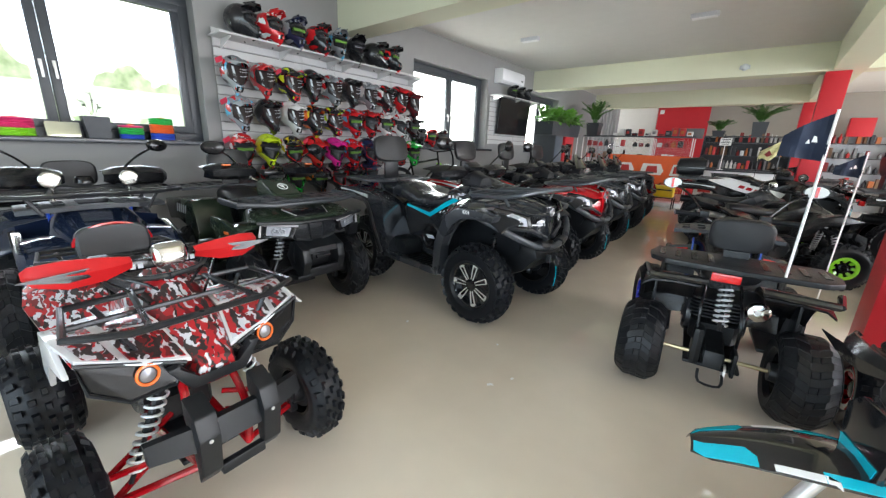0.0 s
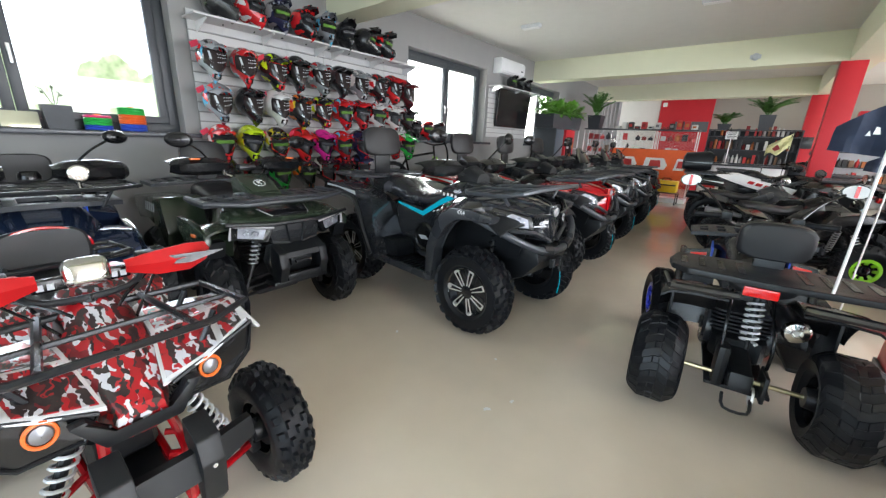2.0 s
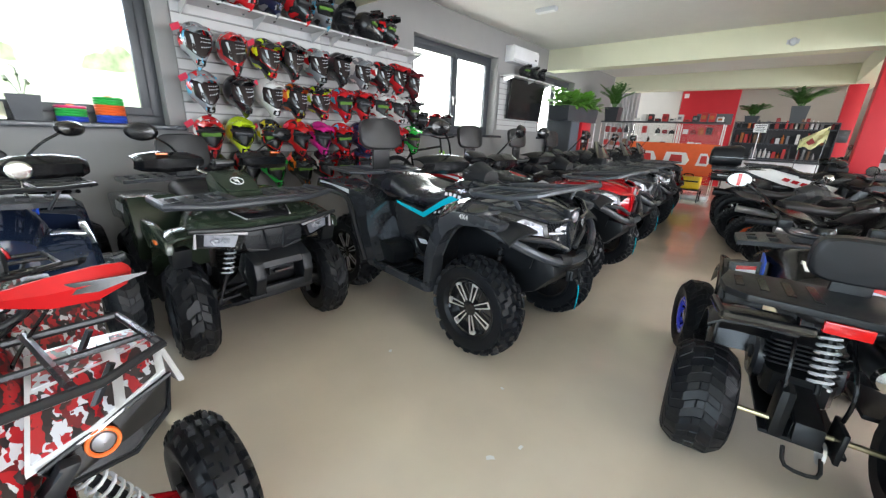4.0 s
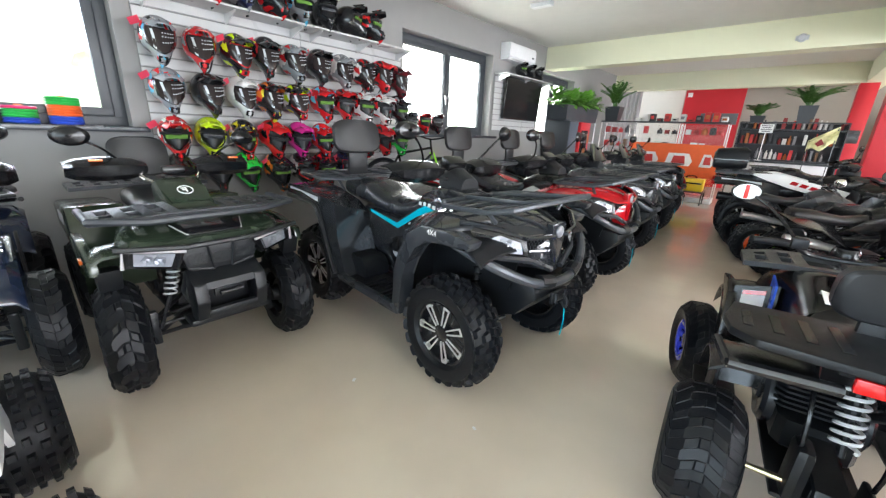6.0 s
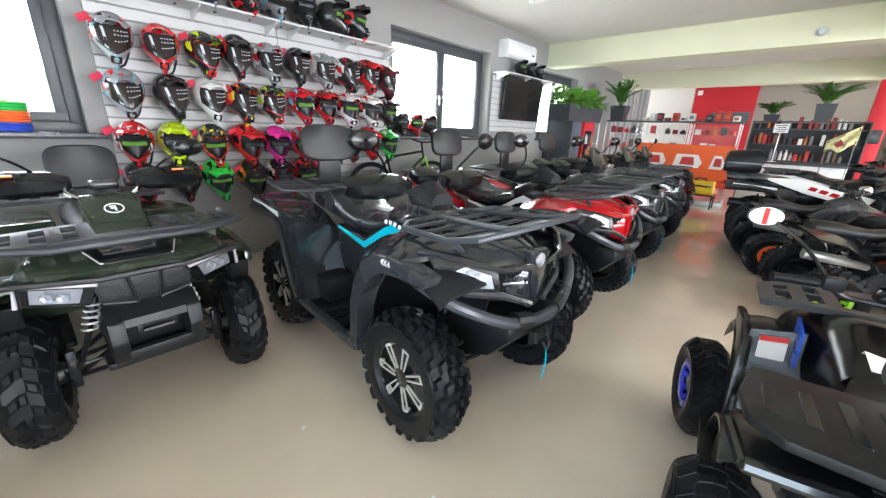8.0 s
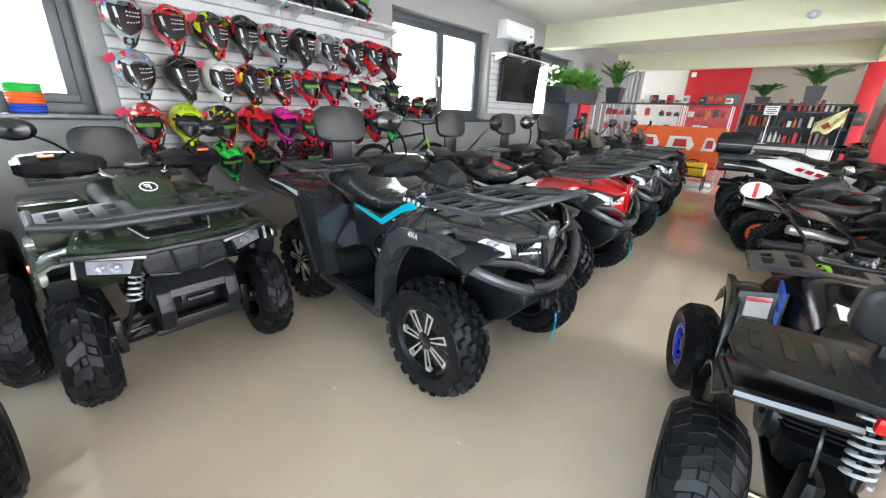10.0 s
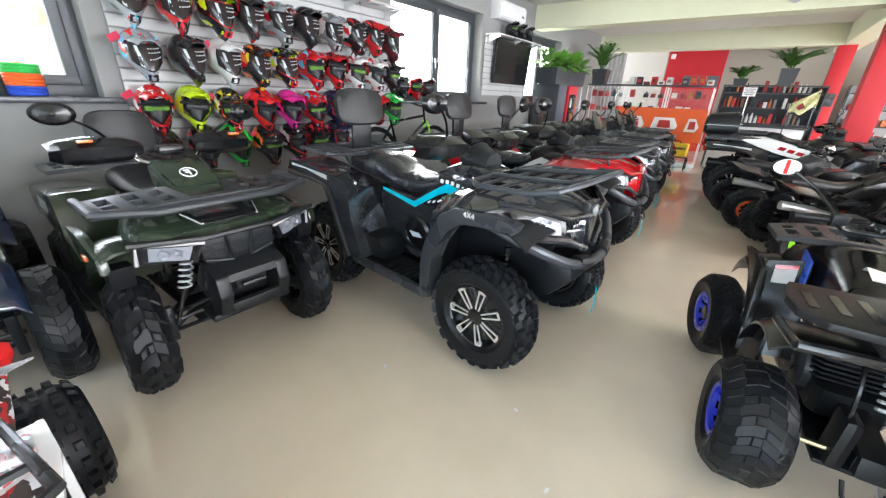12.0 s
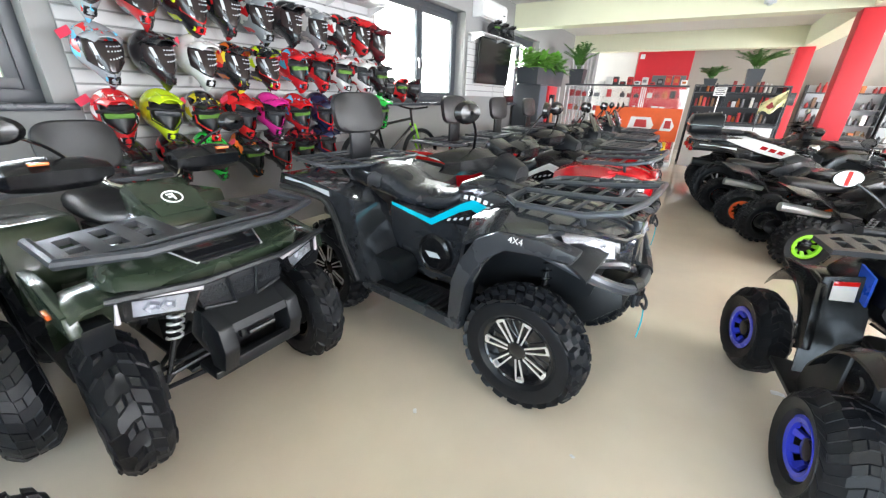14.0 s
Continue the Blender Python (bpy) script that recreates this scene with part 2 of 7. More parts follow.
def prism(bm, poly, plane, a0, a1, bev=0.0):
    """Extrude a polygon: plane 'xz' runs along y, 'xy' along z, 'yz' along x."""
    def at(u, v, w):
        return {"xz": (u, w, v), "xy": (u, v, w), "yz": (w, u, v)}[plane]
    a = [bm.verts.new(at(u, v, a0)) for u, v in poly]
    b = [bm.verts.new(at(u, v, a1)) for u, v in poly]
    n = len(poly)
    fs = [bm.faces.new(a), bm.faces.new(b[::-1])] + [bm.faces.new((a[k], b[k], b[(k + 1) % n], a[(k + 1) % n])) for k in range(n)]
    if bev:
        es = list({e for v in a + b for e in v.link_edges})
        bmesh.ops.bevel(bm, geom=es, offset=bev, segments=2, profile=0.6, affect="EDGES", clamp_overlap=True)


def sheet(bm, grid, off):
    """A panel with thickness from a grid of points; off is the way through it."""
    off = Vector(off)
    g = [[Vector(p) for p in r] for r in grid]
    secs = [r + [p + off for p in reversed(r)] for r in g]
    loft(bm, secs)


def panel(bm, quad4, t):
    """A flat polygon pad with thickness along its own normal."""
    p = [Vector(a) for a in quad4]
    nrm = (p[1] - p[0]).cross(p[2] - p[0]).normalized() * t
    a = [bm.verts.new(v) for v in p]
    b = [bm.verts.new(v + nrm) for v in p]
    n = len(p)
    bm.faces.new(a)
    bm.faces.new(b[::-1])
    for k in range(n):
        bm.faces.new((a[k], b[k], b[(k + 1) % n], a[(k + 1) % n]))


B = bmesh.new


def letters(text, size, mat, parent, m, label="", depth=0.001, name="lettering"):
    cu = bpy.data.curves.new("lettering", "FONT")
    cu.body, cu.size, cu.extrude, cu.align_x, cu.align_y = text, size, depth, "CENTER", "CENTER"
    ob = new("lettering", cu)
    me = bpy.data.meshes.new_from_object(ob.evaluated_get(bpy.context.evaluated_depsgraph_get()))
    bpy.data.objects.remove(ob)
    return part_of(name, me, mat, parent, label, m, False)


# ---- the room ----
def wall_with_openings(name, along, at, thick, lo, hi, z0, z1, holes, mat, label):
    """A wall along 'x' or 'y' with rectangular openings (from, to, bottom, top)."""
    bm = B()
    cuts = sorted({lo, hi, *[h[0] for h in holes], *[h[1] for h in holes]})
    for a, b in zip(cuts, cuts[1:]):
        mid = (a + b) / 2
        spans = [(z0, z1)]
        for h in holes:
            if h[0] < mid < h[1]:
                spans = [(z0, h[2]), (h[3], z1)]
        for s, e in spans:
            if e - s < 0.005:
                continue
            c, sz = ((at + thick / 2, mid, (s + e) / 2), (abs(thick), b - a, e - s)) if along == "y" else ((mid, at + thick / 2, (s + e) / 2), (b - a, abs(thick), e - s))
            box(bm, c, sz)
    bmesh.ops.remove_doubles(bm, verts=bm.verts, dist=0.0005)
    return tagged(part(name, bm, mat, smooth=False), label, "wall", kind="structure")


CEIL = 3.36
bm = B()
box(bm, (1.0, 6.0, -0.1), (18.0, 24.0, 0.2))
tagged(part("floor", bm, M_FLOOR, smooth=False), "glossy beige poured resin showroom floor", "floor", kind="structure")
bm = B()
box(bm, (1.0, 6.0, CEIL + 0.1), (18.0, 24.0, 0.2))
tagged(part("ceiling", bm, M_WHITE, smooth=False), "white plastered ceiling", "ceiling", kind="structure")

WIN = [(-1.35, 1.70, 1.34, 2.86), (5.07, 7.42, 1.36, 2.87), (9.35, 11.2, 1.36, 2.84)]
wall_with_openings("wall_west", "y", -5.0, -0.32, -4.5, 14.3, 0, CEIL, WIN, M_WALL, "grey painted wall with deep window openings")
wall_with_openings("wall_west_far", "y", -8.0, -0.3, 14.3, 16.5, 0, CEIL, [(14.6, 16.2, 1.0, 2.8)], M_WHITE, "white wall of the back recess")
wall_with_openings("wall_recess", "x", 14.3, -0.3, -8.3, -5.32, 0, CEIL, [], M_WHITE, "white return wall of the back recess")
# one wall in two colours: taupe right of x = -3.4, white left of it
wall_with_openings("wall_north", "x", 16.5, 0.3, -3.4, 7.3, 0, CEIL, [], M_TAUPE, "taupe back wall, darker than its recess stretch")
wall_with_openings("wall_north_recess", "x", 16.5, 0.3, -8.3, -3.4, 0, CEIL, [], M_WHITE, "white back wall of the recess")
wall_with_openings("wall_east", "y", 7.0, 0.3, -4.5, 16.8, 0, CEIL, [(-0.5, 8.5, 0.3, 2.9), (10.2, 14.8, 0.3, 2.9)], M_WHITE, "white wall with wide shop windows")
wall_with_openings("wall_south", "x", -4.2, -0.3, -5.32, 7.3, 0, CEIL, [(-2.5, 4.5, 0.3, 2.9)], M_WHITE, "white wall with a wide shop front")


def beam(name, c, s):
    bm = B()
    box(bm, c, s, 0.006)
    tagged(part(name, bm, M_BEAM, smooth=False), "ceiling beam tinted with the garden's yellow-green light", "beam", kind="structure")


BZ = 2.90
beam("beam_1", (-2.2, 3.72, (BZ + CEIL) / 2), (5.6, 0.38, CEIL - BZ))
beam("beam_2", (-2.2, 9.70, (BZ + CEIL) / 2), (5.6, 0.38, CEIL - BZ))
beam("beam_3", (-2.2, 14.50, (BZ + CEIL) / 2), (5.6, 0.38, CEIL - BZ))
beam("beam_4", (0.8, 6.0, (BZ + CEIL) / 2), (0.40, 20.4, CEIL - BZ - 0.004))
beam("beam_5", (4.0, 3.70, (BZ + CEIL) / 2), (6.0, 0.38, CEIL - BZ))
beam("beam_6", (4.0, 9.70, (BZ + CEIL) / 2), (6.0, 0.38, CEIL - BZ))


def window(name, y0, y1, z0, z1, x, mullions, label):
    """A frame with sashes, panes, handles and a slate sill."""
    w = thing(name, pose(x, 0, 0), label, "window")
    w["kind"] = "structure"
    bm = B()
    t = 0.09
    box(bm, (0, (y0 + y1) / 2, z1 - t / 2), (0.08, y1 - y0, t), 0.006)
    box(bm, (0, (y0 + y1) / 2, z0 + t / 2), (0.08, y1 - y0, t), 0.006)
    for y in (y0 + t / 2, y1 - t / 2):
        box(bm, (0, y, (z0 + z1) / 2), (0.078, t, z1 - z0), 0.006)
    part("window_frame", bm, M_ANTH, w)
    cuts = [y0 + t, *mullions, y1 - t]
    for a, b in zip(cuts, cuts[1:]):
        bm = B()
        s = 0.075
        for zz in (z0 + t + s / 2, z1 - t - s / 2):
            box(bm, (0.02, (a + b) / 2, zz), (0.07, b - a - 0.006, s), 0.008)
        for yy in (a + s / 2 + 0.003, b - s / 2 - 0.003):
            box(bm, (0.02, yy, (z0 + z1) / 2), (0.068, s, z1 - z0 - 2 * t), 0.008)
        sash = part("sash", bm, M_ANTH, w)
        bm = B()
        box(bm, (0.0, (a + b) / 2, (z0 + z1) / 2), (0.012, b - a - 2 * s + 0.02, z1 - z0 - 2 * t - 2 * s + 0.02))
        pane = part("pane", bm, M_GLASS, w, smooth=False)
        pane.visible_shadow = False
    for y in mullions:
        for d in (-0.045, 0.045):
            bm = B()
            box(bm, (0.065, y + d, (z0 + z1) / 2 - 0.1), (0.02, 0.025, 0.06), 0.006)
            box(bm, (0.085, y + d, (z0 + z1) / 2 - 0.16), (0.016, 0.02, 0.13), 0.006)
            part("handle", bm, M_ALU, w)
    bm = B()
    box(bm, (0.16, (y0 + y1) / 2 + 0.03, z0 - 0.015), (0.42, y1 - y0 + 0.14, 0.045), 0.008)
    part("window_sill", bm, M_SILL, w, "dark slate sill")


window("window_1", WIN[0][0], WIN[0][1], 1.36, 2.86, -5.22, [0.50], "anthracite framed two-sash window above a slate sill")
window("window_2", WIN[1][0], WIN[1][1], 1.38, 2.87, -5.22, [6.28], "anthracite framed two-sash window above a slate sill")
window("window_3", WIN[2][0], WIN[2][1], 1.38, 2.84, -5.22, [10.3], "anthracite framed two-sash window above a slate sill")


def column(y, label, x=0.68):
    c = thing("column", pose(x, y, 0), label, "column", "red columns")
    c["kind"] = "structure"
    bm = B()
    box(bm, (0, 0, 1.449), (0.32, 0.34, 2.898), 0.006)
    part("shaft", bm, M_RED, c)
    bm = B()
    box(bm, (0, 0, 0.05), (0.35, 0.37, 0.1), 0.006)
    part("plinth", bm, M_ANTH, c)
    return c


column(3.72, "square red painted column under the beams", 0.90)
column(9.72, "square red painted column under the beams")
column(14.5, "square red painted column under the beams")


def slat_wall(y0, y1, z0, z1, label):
    s = thing("slat_wall_panel", pose(-4.975, 0, 0), label, "display panel", "slat wall panels")
    bm = B()
    box(bm, (-0.008, (y0 + y1) / 2, (z0 + z1) / 2), (0.01, y1 - y0, z1 - z0))
    part("backing", bm, M_WALL, s)
    n = round((z1 - z0) / 0.1)
    h = (z1 - z0) / n
    me = None
    for i in range(n):
        if me is None:
            bm = B()
            box(bm, (0, 0, 0), (0.016, y1 - y0, h - 0.015), 0.003, seg=1)
            o = part("slat", bm, M_SLAT, s, m=pose(0.008, (y0 + y1) / 2, z0 + h * (i + 0.5)))
            me = o.data
        else:
            part_of("slat", me, M_SLAT, s, m=pose(0.008, (y0 + y1) / 2, z0 + h * (i + 0.5)))
    return s


slat_wall(1.84, 3.42, 0.9, 2.6, "white slatted display board screwed to the wall")
slat_wall(3.424, 5.0, 0.9, 2.6, "white slatted display board screwed to the wall")
slat_wall(7.48, 9.2, 1.5, 2.52, "white slatted board behind the television")


def wall_shelf(y0, y1, z, depth, label):
    s = thing("wall_shelf", pose(-4.96, 0, z), label, "shelf", "wall shelves")
    bm = B()
    box(bm, (depth / 2, (y0 + y1) / 2, 0), (depth, y1 - y0, 0.02), 0.003)
    part("board", bm, M_SLAT, s)
    for y in (y0 + 0.12, (y0 + y1) / 2, y1 - 0.12):
        bm = B()
        prism(bm, [(0, -0.012), (depth * 0.9, -0.012), (depth * 0.9, -0.03), (0.02, -0.11), (0, -0.11)], "xz", y - 0.004, y + 0.004)
        part("bracket", bm, M_ALU, s)
    return s


wall_shelf(1.80, 3.42, 2.50, 0.32, "white wall shelf on metal brackets")
wall_shelf(3.425, 5.02, 2.50, 0.32, "white wall shelf on metal brackets")
wall_shelf(7.45, 9.3, 2.55, 0.30, "white wall shelf above the television")


# ---- wheels ----
MESHES = {}


def shared(key, build):
    """One mesh for all alike pieces."""
    if key not in MESHES:
        bm = B()
        build(bm)
        bmesh.ops.recalc_face_normals(bm, faces=bm.faces)
        me = bpy.data.meshes.new(key)
        bm.to_mesh(me)
        bm.free()
        MESHES[key] = me
    return MESHES[key]


def tyre_mesh(R, w, rim, tread):
    """A balloon tyre with raised lugs, turned about y."""
    def build(bm):
        h = w / 2
        n, skew, rise, cols, odd = {"lug": (21, 0.9, 0.024, (-0.88, -0.56, -0.24, 0.0, 0.24, 0.56, 0.88), (0, 1, 0, 1, 0, 1)),
                                    "knob": (22, 0.0, 0.02, (-0.9, -0.66, -0.5, -0.26, -0.1, 0.1, 0.26, 0.5, 0.66, 0.9), (0, 2, 1, 2, 0, 2, 1, 2, 0)),
                                    "block": (20, 1.7, 0.0045, (-0.88, -0.52, -0.10, 0.16, 0.52, 0.88), (0, 0, 1, 1, 0)),
                                    "vee": (17, 1.4, 0.010, (-0.88, -0.52, -0.10, 0.16, 0.52, 0.88), (0, 0, 1, 1, 0))}[tread]
        prof = [(-0.72, rim, 0), (-0.92, rim + 0.02, 0), (-1.0, rim + (R - rim) * 0.5, 0), (-0.97, R - 0.062, 0)]
        side = len(prof)
        step = math.pi / n
        body = [(y, R - rise - (0.034 if abs(y) > 0.8 else 0.013 if abs(y) > 0.52 else 0.0), skew * abs(y)) for y in cols]
        prof = prof + body + [(-y, r, o) for y, r, o in reversed(prof)]
        seg = 2 * n
        rings = [[bm.verts.new((r * math.cos(a), y * h, r * math.sin(a))) for a in (step * (k + o) for k in range(seg))] for y, r, o in prof]
        up = []
        for j in range(len(rings) - 1):
            for k in range(seg):
                f = bm.faces.new((rings[j][k], rings[j][(k + 1) % seg], rings[j + 1][(k + 1) % seg], rings[j + 1][k]))
                c = j - side
                if 0 <= c < len(odd) and odd[c] < 2 and k % 2 == odd[c]:
                    up.append(f)
                elif c in (-1, len(odd)) and k % 2 == 0 and tread != "knob":
                    up.append(f)
        bm.normal_update()
        ex = bmesh.ops.extrude_discrete_faces(bm, faces=up)["faces"]
        dice = random.Random(5)
        for f in ex:
            c = f.calc_center_median()
            fit = {"knob": 0.78, "block": 0.84, "vee": 0.60, "lug": 0.76}[tread] * dice.uniform(0.92, 1.06)
            out = Vector((c.x, 0, c.z)).normalized()
            out = (out + Vector((0, 0.8 * c.y / h, 0)) * (1 if abs(c.y) > 0.88 * h else 0)).normalized()
            for v in f.verts:
                v.co = c + (v.co - c) * fit + out * rise
    return shared(f"tyre_{R}_{w}_{tread}", build)


def rim_dish(R, w):
    def build(bm):
        h = w / 2
        lathe(bm, [(-h * 0.72, R + 0.004), (-h * 0.74, R - 0.012), (-h * 0.3, R - 0.022), (h * 0.35, R * 0.9), (h * 0.4, R * 0.55), (h * 0.38, 0.03), (h * 0.38, 0.001)], 36)
        lathe(bm, [(h * 0.74, R + 0.004), (h * 0.76, R - 0.006), (h * 0.7, R - 0.016), (h * 0.36, R * 0.9)], 36)
        lathe(bm, [(h * 0.3, 0.05), (h * 0.62, 0.045), (h * 0.66, 0.035), (h * 0.66, 0.001)], 16)
    return shared(f"rim_{R}_{w}", build)


def rim_spokes(R, w, kind):
    """Spokes on the outer (positive y) face."""
    def build(bm):
        h = w / 2
        if kind == "twin":
            for i in range(7):
                a = 2 * math.pi * i / 7
                for s in (-1, 1):
                    pts = [(0.05, s * 0.010), (R * 0.5, s * 0.014), (R * 0.8, s * 0.018), (R - 0.012, s * 0.020)]
                    L = [Vector((x, h * 0.72, z - 0.0040)) for x, z in pts]
                    U = [Vector((x, h * 0.72, z + 0.0040)) for x, z in pts]
                    rot = pose(0, 0, 0, 0, math.degrees(a), 0)
                    g = [[rot @ p for p in (l, u)] for l, u in zip(L, U)]
                    sheet(bm, g, (0, -0.007, 0))
                rot = pose(0, 0, 0, 0, math.degrees(a), 0)
                sheet(bm, [[rot @ Vector((R - 0.026, h * 0.74, -0.016)), rot @ Vector((R - 0.026, h * 0.74, 0.016))], [rot @ Vector((R - 0.008, h * 0.74, -0.018)), rot @ Vector((R - 0.008, h * 0.74, 0.018))]], (0, -0.025, 0))
        elif kind == "y":
            for i in range(5):
                for s in (-1, 1):
                    rot = pose(0, 0, 0, 0, 72 * i, 0)
                    sheet(bm, [[rot @ Vector((0.04, h * 0.6, s * 0.004 - 0.008)), rot @ Vector((0.04, h * 0.6, s * 0.004 + 0.008))], [rot @ Vector((R - 0.01, h * 0.66, s * 0.04 - 0.011)), rot @ Vector((R - 0.01, h * 0.66, s * 0.04 + 0.011))]], (0, -0.02, 0))
        else:
            lathe(bm, [(h * 0.80, R + 0.002), (h * 0.84, R - 0.012), (h * 0.80, R - 0.03), (h * 0.62, R - 0.032)], 32)
            for i in range(8):
                rot = pose(0, 0, 0, 0, 45 * i, 0)
                sheet(bm, [[rot @ Vector((R * 0.5, h * 0.5, -0.012)), rot @ Vector((R * 0.5, h * 0.5, 0.012))], [rot @ Vector((R - 0.022, h * 0.78, -0.02)), rot @ Vector((R - 0.022, h * 0.78, 0.02))]], (0, -0.02, 0))
    return shared(f"spokes_{R}_{w}_{kind}", build)


def hub_mesh(w):
    def build(bm):
        lathe(bm, [(-w * 0.5, 0.001), (-w * 0.5, 0.05), (-w * 0.25, 0.06), (-w * 0.25, 0.09), (-w * 0.18, 0.09), (-w * 0.18, 0.04), (w * 0.1, 0.04), (w * 0.1, 0.001)], 20)
    return shared(f"hub_{w}", build)


def wheel(parent, x, y, R, w, rim, tread, spokes, rim_mat, spoke_mat, steer=0.0):
    s = 180 if y < 0 else 0
    hb = part_of("wheel", hub_mesh(w), M_STEEL, parent, m=pose(x, y, R, 0, 0, s + steer))
    part_of("tyre", tyre_mesh(R, w, rim, tread), M_RUB, hb, "black rubber off-road tyre")
    part_of("rim", rim_dish(rim, w), rim_mat, hb)
    if spokes:
        me = rim_spokes(rim, w, spokes)
        if me.materials and me.materials[0] != spoke_mat:
            me = me.copy()
            me.materials.clear()
        part_of("spokes", me, spoke_mat, hb)


def shock(parent, a, b, spring_mat, r=0.028, turns=8):
    a, b = Vector(a), Vector(b)
    bm = B()
    tube(bm, [a, a.lerp(b, 0.5)], r * 0.55, 10)
    tube(bm, [a.lerp(b, 0.5), b], r * 0.3, 8)
    s = part("shock_absorber", bm, M_BLKM, parent)
    bm = B()
    d = (b - a).normalized()
    u = d.orthogonal().normalized()
    v = d.cross(u)
    n = turns * 10
    tube(bm, [a.lerp(b, 0.08 + 0.8 * i / n) + r * (math.cos(2 * math.pi * i / 10) * u + math.sin(2 * math.pi * i / 10) * v) for i in range(n + 1)], r * 0.2, 5)
    part("spring", bm, spring_mat, s)


def arch(bm, cx, cz, r, a0, a1, y0, y1, drop=0.03, t=0.012, n=12, squash=1.0, flat=None):
    """A fender over a wheel, from angle a0 to a1 (degrees, 0 ahead), between y0 (inner) and y1 (outer)."""
    rows = []
    for i in range(n + 1):
        a = radians(a0 + (a1 - a0) * i / n)
        row = []
        for f, d, k in ((0, 0, 1.0), (0.5, 0, 1.0), (0.85, 0.25, 0.99), (1.0, 1.0, 0.96)):
            x = cx + r * k * math.cos(a)
            z = cz + r * k * math.sin(a) * squash - drop * d
            if flat is not None:
                z = min(z, flat - drop * d)
            row.append(Vector((x, y0 + (y1 - y0) * f, z)))
        rows.append(row)
    sheet(bm, rows, (0, 0, -t))


def mirror(parent, base, tip, s, face_mat=None, k=0.85):
    bm = B()
    b, t = Vector(base), Vector(tip)
    tube(bm, [b, b.lerp(t, 0.5) + Vector((0.02, 0, 0.02)), t], 0.007, 8, soft=4)
    st = part("mirror", bm, M_BLK, parent)
    bm = B()
    lathe(bm, [(-0.03, 0.012), (-0.022, 0.06), (0.0, 0.078), (0.006, 0.078), (0.006, 0.001)], 20, Matrix.Translation(t + Vector((0, s * 0.04, 0.02))) @ pose(0, 0, 0, 0, 0, 90 + 12 * s) @ Matrix.Diagonal((1.25 * k, 1, 0.8 * k, 1)))
    part("mirror_head", bm, M_BLK, st)
    bm = B()
    lathe(bm, [(0.008, 0.001), (0.008, 0.07)], 20, Matrix.Translation(t + Vector((0, s * 0.04, 0.02))) @ pose(0, 0, 0, 0, 0, 90 + 12 * s) @ Matrix.Diagonal((1.25 * k, 1, 0.8 * k, 1)))
    # a given face_mat paints the bright reflection onto the glass
    part("mirror_glass", bm, face_mat or M_CHROME, st)
    # red strip laid on as the reflection of something red
    if face_mat:
        bm = B()
        box(bm, t + Vector((-0.011, s * 0.04, 0.02)), (0.003, 0.016, 0.10 * k))
        part("mirror_reflection", bm, M_TAIL, st)


